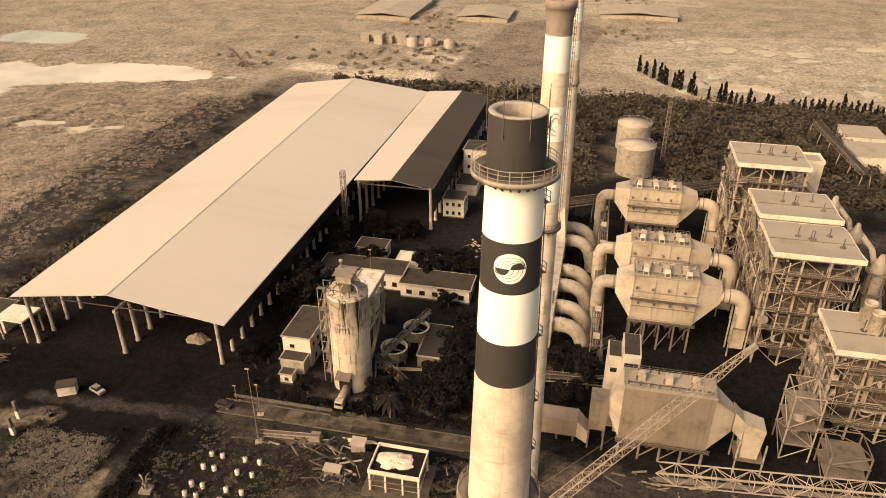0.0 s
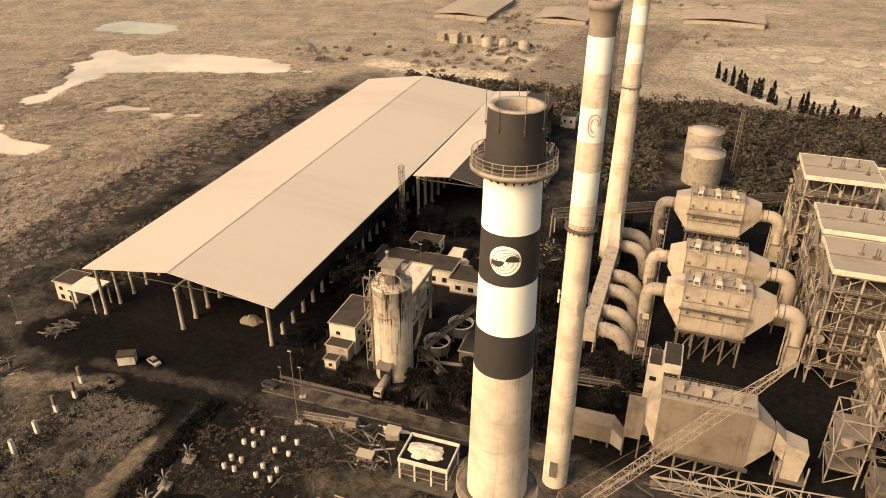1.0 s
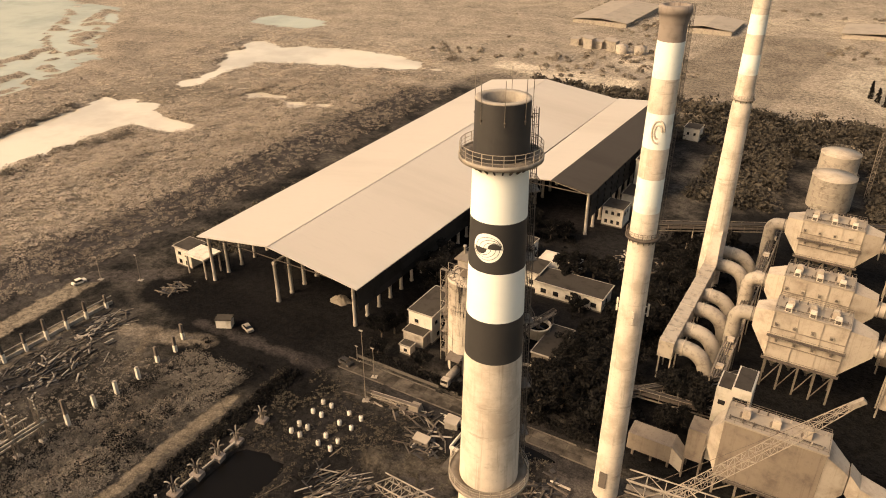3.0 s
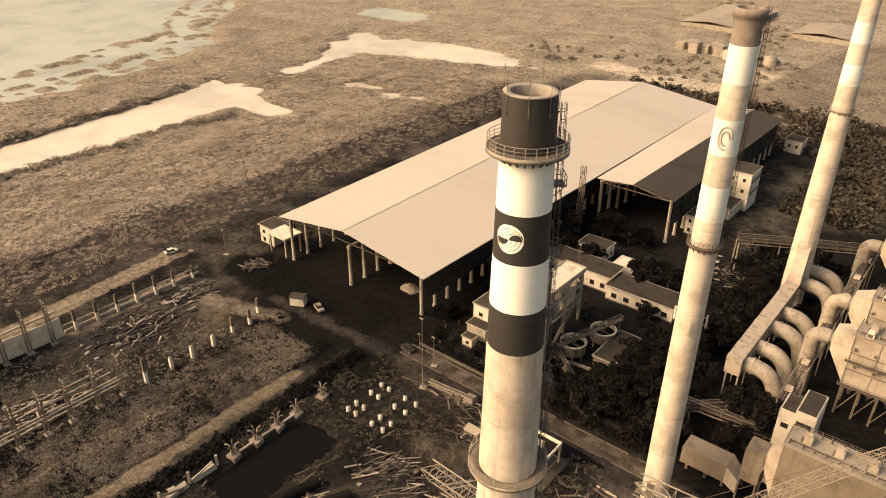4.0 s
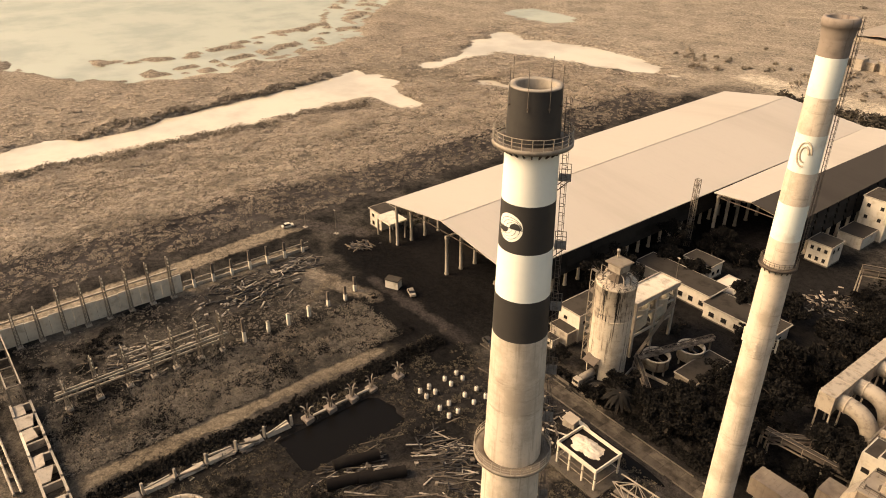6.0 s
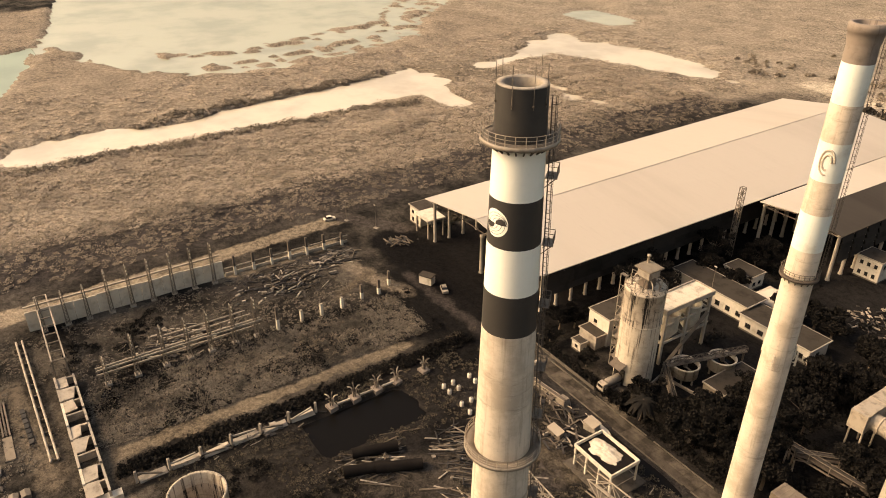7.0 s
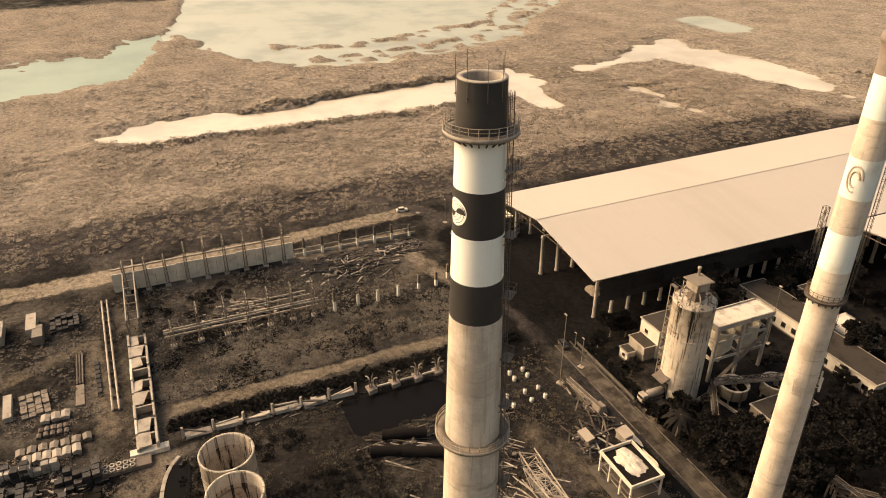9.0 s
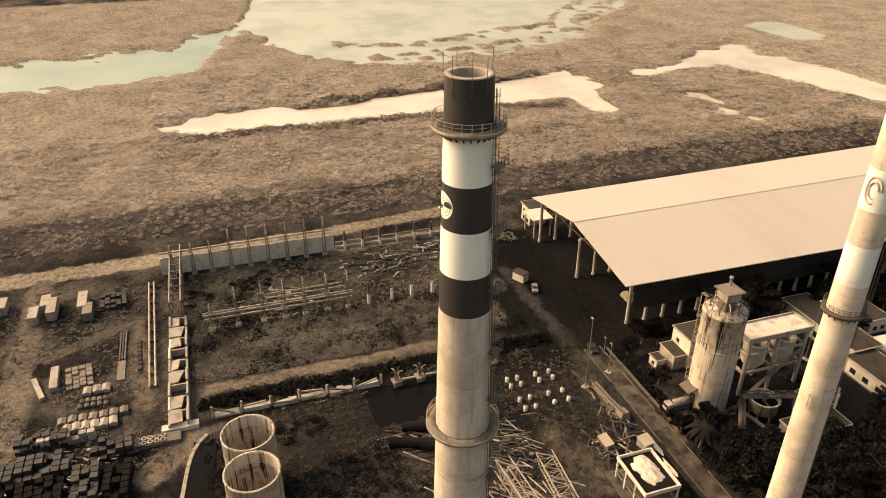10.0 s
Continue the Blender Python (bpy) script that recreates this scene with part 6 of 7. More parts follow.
# open concrete hut with an ash bed on its roof
hut = thing("concrete_tank_frame", (-33, 104, 0), "white concrete frame carrying a shallow basin full of pale ash", "basin")
HX0, HX1, HY0, HY1, HZ = -38.3, -27.4, 99.9, 108.0, 6.0
for x in (HX0 + 0.3, (HX0 * 2 + HX1) / 3, (HX0 + 2 * HX1) / 3, HX1 - 0.3):
    for y in (HY0 + 0.3, HY1 - 0.3):
        part("column", Geo().beam((x, y, 0), (x, y, HZ - 0.9), 0.34), FASCIA, hut)
part("basin_floor", Geo().span(HX0 + 0.3, HX1 - 0.3, HY0 + 0.3, HY1 - 0.3, HZ - 1.4, HZ - 1.1), PALE_CONC, hut)
part("ground_slab", Geo().span(HX0 - 1.4, HX1 + 1.4, HY0 - 1.4, HY1 + 1.4, -0.1, 0.3), KERB, hut, "stained ground slab")
for g in (Geo().span(HX0, HX1, HY0, HY0 + 0.28, HZ - 0.85, HZ), Geo().span(HX0, HX1, HY1 - 0.28, HY1, HZ - 0.85, HZ), Geo().span(HX0, HX0 + 0.28, HY0 + 0.281, HY1 - 0.281, HZ - 0.85, HZ), Geo().span(HX1 - 0.28, HX1, HY0 + 0.281, HY1 - 0.281, HZ - 0.85, HZ)):
    part("rim_wall", g, FASCIA, hut)
part("sludge", Geo().span(HX0 + 0.31, HX1 - 0.31, HY0 + 0.31, HY1 - 0.31, HZ - 1.09, HZ - 0.75), COAL, hut, "dark sludge")
for y in (HY0 + 0.3, HY1 - 0.3):
    part("rail", Geo().beam((HX0, y, 1.6), (HX1, y, 1.6), 0.1), STEEL_PALE, hut)
for x in (HX0 + 0.3, HX1 - 0.3):
    part("rail", Geo().beam((x, HY0, 1.6), (x, HY1, 1.6), 0.1), STEEL_PALE, hut)
heap("ash_heap", (-33.4, 104.2, HZ - 0.75), 4.1, 2.9, 0.7, ASH, "pale ash heap drying in the basin", "ash heap", 4, 16, 48, 2.4, 0.35)
part("beam", Geo().beam((HX0, HY0 + 0.2, 3.2), (HX1, HY0 + 0.2, 3.2), 0.15, 0.2), STEEL_DARK, hut)

first = None
for x in (-74.5, -72.0, -66.7, -63.3):
    for y in (102.0, 98.3, 93.4, 90.7):
        if first is None:
            first = thing("foundation_post", (x, y, 0), "short white concrete foundation post standing in dark soil", "post", "foundation posts")
            part("stub", Geo().lathe((x, y, 0), [(0.52, -0.3), (0.52, 1.05), (0.40, 1.16), (0.02, 1.18)], 8), WHITE_WALL, first)
            part("rebar", Geo().lathe((x, y, 0), [(0.14, 1.17), (0.14, 1.5), (0.02, 1.5)], 6), STEEL_DARK, first)
        else:
            copy_thing(first, pose(x, y, 0.03 * math.sin(x + y), 0, 0, 17 * (x + y)))

mast = thing("lamp_mast", (-66.4, 108.0, 0), "thin tall lighting mast on a small concrete base", "mast", "lamp masts")
part("pole", Geo().tube([(-66.4, 108, 0), (-66.4, 108, 20.6)], [0.14, 0.06], 8), STEEL, mast)
part("base", Geo().box((-66.4, 108, -0.2), (1.5, 1.2, 0.6), 20), PALE_CONC, mast)
part("lamp", Geo().box((-66.4, 107.8, 20.4), (0.9, 0.3, 0.25)), STEEL_PALE, mast)
for x, y, h in ((-70, 116.5, 9), (-58.9, 168, 18), (-160, 118, 9), (-171, 112, 8), (-77.5, 119.5, 5)):
    copy_thing(mast, Matrix.Translation((x, y, 0)) @ Matrix.Diagonal((1, 1, h / 20.6, 1)))

# parked car and a white cabin by the coal yard
cabin2 = thing("site_cabin", (-119, 113.6, 0), "small white site cabin at the edge of the coal yard", "cabin")
part("wall", Geo().box((-119, 113.6, 0), (4.2, 2.6, 2.6), 28), WHITE_WALL, cabin2)
part("roof", Geo().box((-119, 113.6, 2.601), (4.6, 3.0, 0.3), 28), FELT, cabin2)
part("window", Geo().box((-119.25, 112.55, 1.2), (0.9, 0.5, 0.8), 28), GLASS_DARK, cabin2)


def car(x, y, rz, paint, label):
    o = thing("car", (x, y, 0), label, "car", "parked cars")
    c, s = math.cos(radians(rz)), math.sin(radians(rz))
    at = lambda a, b, z: (x + a * c - b * s, y + a * s + b * c, z)
    part("body", Geo().box(at(0, 0, 0.3), (4.2, 1.75, 0.65), rz, (0.97, 0.94)), paint, o)
    part("cabin", Geo().box(at(-0.2, 0, 0.951), (2.5, 1.6, 0.6), rz, (0.7, 0.85)), GLASS_DARK, o)
    part("roof", Geo().box(at(-0.2, 0, 1.552), (1.75, 1.36, 0.06), rz), paint, o)
    for a in (-1.3, 1.35):
        for b in (-0.8, 0.8):
            p, q = at(a, b - 0.1, 0.33), at(a, b + 0.1, 0.33)
            part("wheel", Geo().tube([p, q], 0.33, 12), STEEL_DARK, o)
    return o


car(-112.2, 115.4, -20, SCRAP_PALE, "pale car parked beside the coal yard")
car(-174.5, 107, 80, FASCIA, "white car on the dirt road")
car(-79.5, 117.2, -8, SCRAP, "dark car on the road by the junction")

# the paved road: slabs with kerbs
road = thing("road", (-45, 118, 0), "paved road of worn concrete slabs with kerbs", "road", kind="structure")
sl = {}
k = 0
for row in range(2):
    for i in range(17):
        x0, w = -80.5 + 4.1 * i, 4.04
        y0 = 115.4 + 2.1 * row
        if "slab" not in sl:
            sl["slab"] = Geo().box((0, 0, -0.15), (4.04, 2.06, 0.25), 0, (0.992, 0.985)).mesh("slab", SLAB)
        piece("slab", sl["slab"], road, pose(x0 + 2.02, y0 + 1.03, 0.012 * math.sin(5.3 * i + 2 * row), 0.25 * math.sin(i * 2.3), 0.2 * math.cos(i * 1.7), 0))
sl["kerb"] = Geo().box((0, 0, -0.1), (2.0, 0.25, 0.36), 0, (0.98, 0.8)).mesh("kerb_stone", KERB)
for i in range(34):
    if i % 11 != 7:
        piece("kerb_stone", sl["kerb"], road, pose(-79.5 + 2.04 * i, 115.2, 0))
    if i % 9 != 4:
        piece("kerb_stone", sl["kerb"], road, pose(-79.5 + 2.04 * i, 119.85, 0))
fence = thing("low_wall", (-66, 121.2, 0), "low concrete boundary wall along the road", "wall")
for i in range(6):
    part("panel", Geo().span(-79 + 4.2 * i, -74.95 + 4.2 * i, 121.0, 121.25, 0, 0.8), KERB, fence)
for x, y, rx, ry in ((-44.5, 113.2, 3.5, 0.9), (-37.0, 112.6, 2.4, 0.8)):
    single("puddle", Geo().prism([(x + rx * (1 + 0.25 * math.sin(3 * a) + 0.15 * math.sin(7 * a + 1)) * math.cos(a), y + ry * (1 + 0.3 * math.sin(2 * a + 1)) * math.sin(a)) for a in [2 * math.pi * i / 28 for i in range(28)]], -0.1, 0.05), LAKE, (x, y, 0), "pale puddle beside the road", "puddle")
single("ditch_water", Geo().prism([(-42 + 13 * math.cos(a) * (1 + 0.1 * math.sin(5 * a)) + 9, 112.2 + 2.0 * math.sin(a) * (1 + 0.2 * math.sin(3 * a))) for a in [2 * math.pi * i / 40 for i in range(40)]], -0.1, 0.03), POND, (-33, 112, 0), "black wet ditch beside the road", "ditch")

def junk(x0, x1, y0, y1, n, seed, name, label, category, mats, long_=(2.0, 6.0), thick=(0.15, 0.5), bias=None, base=0.0):
    rng = random.Random(seed)
    o = thing(name, ((x0 + x1) / 2, (y0 + y1) / 2, 0), label, category, "scrap piles")
    shapes = [(Geo().box((0, 0, 0), (1, 1, 1), 0, (0.95, 0.9)).mesh("piece", m_), m_) for m_ in mats]
    for i in range(n):
        me, _ = rng.choice(shapes)
        u, v = rng.gauss(0.5, 0.22), rng.gauss(0.5, 0.22)
        x, y = x0 + (x1 - x0) * min(1, max(0, u)), y0 + (y1 - y0) * min(1, max(0, v))
        if rng.random() < 0.88:
            s = (rng.uniform(*long_), rng.uniform(*thick), rng.uniform(*thick) * 0.7)
        else:
            s = (rng.uniform(0.6, 1.6), rng.uniform(0.5, 1.2), rng.uniform(0.1, 0.5))
        a = (bias + rng.gauss(0, 18)) if bias is not None and rng.random() < 0.75 else rng.uniform(0, 180)
        z = max(0.0, height(x, y)) + base - 0.05 + rng.random() * 0.9 * math.exp(-((u - 0.5) ** 2 + (v - 0.5) ** 2) * 8)
        piece("piece", me, o, pose(x, y, z, rng.uniform(-6, 6), rng.uniform(-9, 9), a) @ Matrix.Diagonal((*s, 1)))
    return o


# switchyard ruins: post rows, portal towers, walls
def stump(x, y, h, dark, label, group):
    o = thing("concrete_post", (x, y, 0), label, "post", group)
    hb_ = h * (0.45 if dark else 0.94)
    part("base", Geo().box((x, y, -0.3), (0.95, 0.8, hb_ + 0.3), 0, (0.92, 0.92)), FASCIA, o, "pale lower part")
    part("upper", Geo().box((x, y, hb_), (0.85, 0.72, h - hb_), 0, (0.85, 0.85)), STEEL_DARK if dark else PALE_CONC, o, "blackened upper part" if dark else "")
    return o


for i, y in enumerate((66, 72, 78, 84, 90, 96, 102.5)):
    stump(-155.4, y, 6.6 - 0.5 * (i % 3) - (2.2 if i > 5 else 0), True, "tall blackened concrete post along the broken wall", "wall posts")
for i, y in enumerate((66, 73, 79, 85.4)):
    stump(-120, y, 7.4 if i == 0 else 3.8, i == 0, "pale broken concrete post in the scrub", "yard posts")
for i, (x, y) in enumerate(((-121.5, 92.5), (-121.2, 98), (-124, 103))):
    o = stump(x, y, 5.0, True, "blackened concrete post at the yard edge", "yard posts")
wallw = thing("broken_wall", (-156, 60, 0), "long weathered concrete wall with a rail on top", "wall")
for i in range(9):
    y0 = 8.5 + 6.0 * i
    part("panel", Geo().span(-155.6, -155.2, y0, y0 + 5.9, 0, 6.0 - 0.12 * (i % 3)), FASCIA, wallw)
for i in range(7):
    y0 = 63 + 6.0 * i
    part("panel", Geo().span(-156.2, -155.9, y0, y0 + 5.9, 0, 1.0), PALE_CONC, wallw)
    part("wall_rail", Geo().beam((-156.05, y0, 2.6), (-156.05, y0 + 6, 2.6), 0.18, 0.3), PALE_CONC, wallw)
part("cap_beam", Geo().beam((-156.2, 8.5, 7.2), (-156.2, 62, 7.6), 0.5, 0.35), STEEL_PALE, wallw)
part("cap_beam", Geo().beam((-157.0, 8.5, 6.6), (-157.0, 62, 7.0), 0.3, 0.3), STEEL, wallw)


def portal(x, y, h, seed):
    rng = random.Random(seed)
    o = thing("lattice_post", (x, y, 0), "rusty concrete and lattice switchyard post with insulators", "switchyard post", "switchyard posts")
    part("footing", Geo().box((x, y, -0.3), (1.6, 1.6, 0.9)), PALE_CONC, o)
    for sx, sy in ((-0.45, -0.45), (0.45, -0.45), (0.45, 0.45), (-0.45, 0.45)):
        part("leg", Geo().beam((x + sx, y + sy, 0.5), (x + sx * 0.6, y + sy * 0.6, h), 0.16), STEEL, o)
    n = int(h / 1.1)
    for k in range(n):
        za, zb = 0.6 + (h - 0.6) * k / n, 0.6 + (h - 0.6) * (k + 1) / n
        g = Geo()
        for (ax, ay), (bx, by) in (((-.45, -.45), (.45, -.45)), ((.45, -.45), (.45, .45)), ((.45, .45), (-.45, .45)), ((-.45, .45), (-.45, -.45))):
            f = 1 - 0.4 * k / n
            g.beam((x + ax * f, y + ay * f, za), (x + bx * f, y + by * f, zb), 0.1)
        tagged(part("lacing", g, STEEL, o), kind="stuff")
    for q in range(3):
        z = h - 0.4 - 1.1 * q
        part("cross_arm", Geo().beam((x - 0.9, y, z), (x + 0.9, y, z), 0.16), STEEL_PALE, o)
        for s in (-0.85, 0.85):
            part("insulator", Geo().lathe((x + s, y, 0), [(0.07, z), (0.16, z + 0.12), (0.07, z + 0.24), (0.16, z + 0.36), (0.07, z + 0.5), (0.02, z + 0.55)], 8), FASCIA, o)
    return o


for i, y in enumerate((12, 18, 23.5, 29.5, 35.2, 41, 47, 53, 59)):
    portal(-153.6, y, 13.4 if i > 2 else 10.5, i)
for i, y in enumerate((22, 29, 36, 42, 47.6, 54, 60)):
    portal(-120, y, 12.0 if i > 0 else 8, 40 + i)
for x, za in ((-120.6, 5.2), (-119.4, 5.2), (-121.4, 2.6)):
    single("bus_beam", Geo().beam((x, 20, za), (x, 61.5, za), 0.3, 0.4), STEEL_PALE, (x, 40, za), "long pale steel beam between the switchyard posts", "beam", "switchyard beams")
for x, z_ in ((-124.5, 4.6), (-129, 3.2)):
    bm_ = thing("bus_frame", (x, 48, 0), "low steel bus frame in the switchyard", "steel frame", "bus frames")
    part("beam", Geo().beam((x, 38, z_), (x, 60, z_), 0.3, 0.35), STEEL_PALE, bm_)
    for y in (38.5, 45, 52, 59):
        part("post", Geo().beam((x, y, 0), (x, y, z_), 0.3), STEEL, bm_)

gan = thing("pipe_gantry", (-142, 13, 0), "rusty lattice pipe gantry running to the road", "gantry")
for x in range(0, 9):
    xx = -161 + 4.3 * x
    for y in (11.6, 14.6):
        part("post", Geo().beam((xx, y, 0), (xx, y, 7.0), 0.35), STEEL, gan)
    part("tie", Geo().beam((xx, 11.6, 7), (xx, 14.6, 7), 0.25), STEEL, gan)
    if x < 8:
        for y in (11.6, 14.6):
            part("girder", Geo().beam((xx, y, 7.0), (xx + 4.3, y, 7.0), 0.3), STEEL_PALE, gan)
            part("brace", Geo().beam((xx, y, 3.6), (xx + 4.3, y, 7.0), 0.15), STEEL, gan)
            part("girder", Geo().beam((xx, y, 3.6), (xx + 4.3, y, 3.6), 0.2), STEEL, gan)
trough = thing("concrete_trough", (-103, 13, 0), "long pale concrete trough on piers with broken slabs", "trough")
for i in range(9):
    x0 = -126 + 5.0 * i
    part("side_wall", Geo().span(x0, x0 + 4.9, 10.9, 11.4, 0, 2.8 - 0.4 * (i % 3)), FASCIA if i in (2, 3, 7) else PALE_CONC, trough)
    if i not in (3, 6):
        dz = 0.25 * math.sin(2.7 * i)
        part("slab", Geo().hull([(x0, 11.41, 1.9 + dz), (x0 + 4.7, 11.41, 2.0), (x0 + 4.5, 13.6 + 0.5 * math.sin(i), 2.0 - dz), (x0 + 0.2, 14.2 - 0.6 * math.cos(3 * i), 2.0)], [(x0, 11.41, 2.2 + dz), (x0 + 4.7, 11.41, 2.3), (x0 + 4.5, 13.6 + 0.5 * math.sin(i), 2.3 - dz), (x0 + 0.2, 14.2 - 0.6 * math.cos(3 * i), 2.3)]), PALE_CONC, trough)
    part("side_wall", Geo().span(x0, x0 + 4.9, 15.0, 15.5, 0, 2.9 - 0.5 * ((i + 1) % 3)), PALE_CONC, trough)
    part("pier", Geo().span(x0, x0 + 0.5, 11.41, 14.99, 0, 1.99), PALE_CONC, trough)
part("end_wall", Geo().span(-82.5, -80.6, 9.4, 17.4, 0, 1.2), FASCIA, trough)
pp = thing("pipeline", (-124, 6, 0), "pair of long pale pipes on low sleepers", "pipe")
for dy in (-0.8, 0.6):
    part("pipe", Geo().tube([(-150, 5.6 + dy, 1.1), (-98, 7.2 + dy, 1.1)], 0.26, 10), STEEL_PALE, pp)
for i in range(11):
    x = -149 + 5 * i
    part("sleeper", Geo().box((x, 5.7 + 0.03 * (x + 150), 0), (0.35, 2.2, 0.83)), KERB, pp)

single("dark_pool", Geo().prism([(-114 + 4.6 * math.cos(a) * (1 + 0.12 * math.sin(3 * a)), 21.3 + 2.2 * math.sin(a) * (1 + 0.15 * math.sin(4 * a + 1))) for a in [2 * math.pi * i / 28 for i in range(28)]], -0.2, 0.3), POND, (-114, 21.3, 0), "small black pool beside the concrete trough", "pool")

# wall with piers beside the pond, and the little intake structures
pw = thing("pier_wall", (-83.5, 42, 0), "low broken concrete wall with square piers beside the pond", "wall")
for i in range(7):
    y = 20.5 + 6.7 * i
    part("pier", Geo().box((-83.4, y, -0.3), (0.65, 0.6, 3.3 + 0.9 * math.sin(3.1 * i)), 9 * i, (0.8, 0.8)), PALE_CONC, pw)
    if i < 6:
        part("ledge", Geo().hull([(-84.3, y + 0.4, -0.2), (-82.4 - 0.3 * (i % 2), y + 0.4, -0.2), (-82.5, y + 6.3, -0.2), (-84.2, y + 6.3, -0.2)],
                                 [(-84.1, y + 0.5, 0.9 - 0.3 * (i % 3)), (-82.6 - 0.5 * (i % 2), y + 0.6, 0.5 + 0.3 * (i % 2)), (-83.1, y + 5.9, 0.4 + 0.3 * (i % 3)), (-84.1, y + 6.0, 0.9)]), PALE_CONC, pw)
        part("beam", Geo().beam((-83.2, y + 0.4, 2.5 - 0.9 * (i % 3)), (-82.7 - 0.5 * (i % 2), y + 5.0 + 0.6 * (i % 2), 0.7 + 1.3 * (i % 2)), 0.3, 0.34), PALE_CONC if i % 2 else STEEL, pw)
junk(-86.5, -81, 22, 62, 46, 21, "rubble_strip", "broken beams and rubble along the pond wall", "rubble", (PALE_CONC, SCRAP, TIMBER, SCRAP), (0.8, 3.4), (0.12, 0.3), bias=90)
for i, y in enumerate((64.5, 70.5, 76.5, 82, 90)):
    o = thing("pump_stand", (-82.8, y, 0), "overgrown pump stand with bent pipes by the pond", "pump stand", "pump stands")
    part("plinth", Geo().box((-82.8, y, -1.0), (2.4, 2.2, 1.6), 8), SOOT, o)
    for k in range(5):
        a = radians(72 * k + 20 * i)
        part("pipe", Geo().tube([(-82.8 + 0.4 * math.cos(a), y + 0.4 * math.sin(a), 0.8), (-82.8 + 0.5 * math.cos(a), y + 0.5 * math.sin(a), 2.6)] + bend((-82.8 + 0.5 * math.cos(a), y + 0.5 * math.sin(a), 2.6), (-82.8 + 0.6 * math.cos(a), y + 0.6 * math.sin(a), 3.6), (-82.8 + 1.6 * math.cos(a), y + 1.6 * math.sin(a), 3.4), 4), 0.16, 6), STEEL_PALE if k % 2 else STEEL_DARK, o)
    if i < 3:
        part("link_pipe", Geo().beam((-82.6, y + 1.4, 0.6), (-82.6, y + 4.7, 0.6), 0.4), PALE_CONC, o)

# two open concrete cylinders
for i, (x, y) in enumerate(((-59.8, 28.1), (-48.9, 28.0))):
    cc_ = thing("open_silo", (x, y, 0), "open concrete cylinder with a dark inside", "silo", "open silos")
    part("shell", Geo().lathe((x, y, 0), [(5.25, 0), (5.25, 13.7), (5.32, 13.75), (5.32, 14.0), (4.95, 14.0), (4.9, 13.7), (4.9, 0.3), (0.02, 0.3)], 56), STAINED, cc_)
    # stains, plus the shade deep in the cylinder put into a dark lining
    part("lining", Geo().lathe((x, y, 0), [(4.86, 11.2), (4.86, 0.35), (0.02, 0.35)], 56), SILO_DARK, cc_, "stained inner wall, darkened for inner shade")
    for k in range(28):
        a = radians(360 / 28 * k)
        part("rim_block", Geo().box((x + 5.12 * math.cos(a), y + 5.12 * math.sin(a), 14.0), (0.24, 0.22, 0.12), 360 / 28 * k), STAINED, cc_)
    for z in (4.5, 9.2):
        part("joint", Geo().lathe((x, y, 0), [(5.24, z), (5.32, z + 0.05), (5.32, z + 0.2), (5.24, z + 0.25)], 56), SOOT, cc_)


# storage yard in the south-west: containers, slab stacks, pipe rows
def container(x, y, rz, mat, s=(2.5, 6.1, 2.6)):
    o = thing("container", (x, y, 0), "pale ribbed shipping container in the storage yard", "container", "containers")
    part("box", Geo().box((x, y, 0.1), s, rz), mat, o)
    c, sn = math.cos(radians(rz)), math.sin(radians(rz))
    for side in (-1, 1):
        g = Geo()
        for i in range(11):
            a, b = side * s[0] / 2, -s[1] / 2 + s[1] * (i + 0.5) / 11
            g.box((x + a * c - b * sn, y + a * sn + b * c, 0.2), (0.1, 0.25, s[2] - 0.2), rz)
        tagged(part("side_ribbing", g, mat, o), kind="stuff")
    part("roof_frame", Geo().box((x, y, s[2] + 0.101), (s[0], s[1], 0.08), rz), mat, o)
    return o


container(-140, -25.2, 92, STEEL_PALE)
container(-142.5, -20.8, 92, STEEL_PALE, (2.5, 8.5, 2.7))
container(-146.0, -22.8, 92, PALE_CONC)
container(-143.5, -12.8, 92, STEEL_PALE, (2.5, 8.5, 2.7))
container(-138.0, -11.0, 92, STEEL)
container(-148, -34.5, 92, STEEL_PALE)
container(-143, -37.0, 92, PALE_CONC)


def stack(x, y, n, m, dx, dy, size, mat, label, layers=2, rz=0.0, seed=1):
    """A yard stack of slabs or crates: each piece its own block."""
    rng = random.Random(seed)
    o = thing("slab_stack", (x, y, 0), label, "stack", "yard stacks")
    me = Geo().box((0, 0, 0), size, 0, (0.97, 0.97)).mesh("slab", mat)
    c, s = math.cos(radians(rz)), math.sin(radians(rz))
    for i in range(n):
        for j in range(m):
            for l in range(layers):
                if l and rng.random() < 0.35:
                    continue
                a, b = i * dx, j * dy
                piece("slab", me, o, pose(x + a * c - b * s, y + a * s + b * c, l * (size[2] + 0.06), 0, 0, rz + rng.uniform(-5, 5)))
    return o


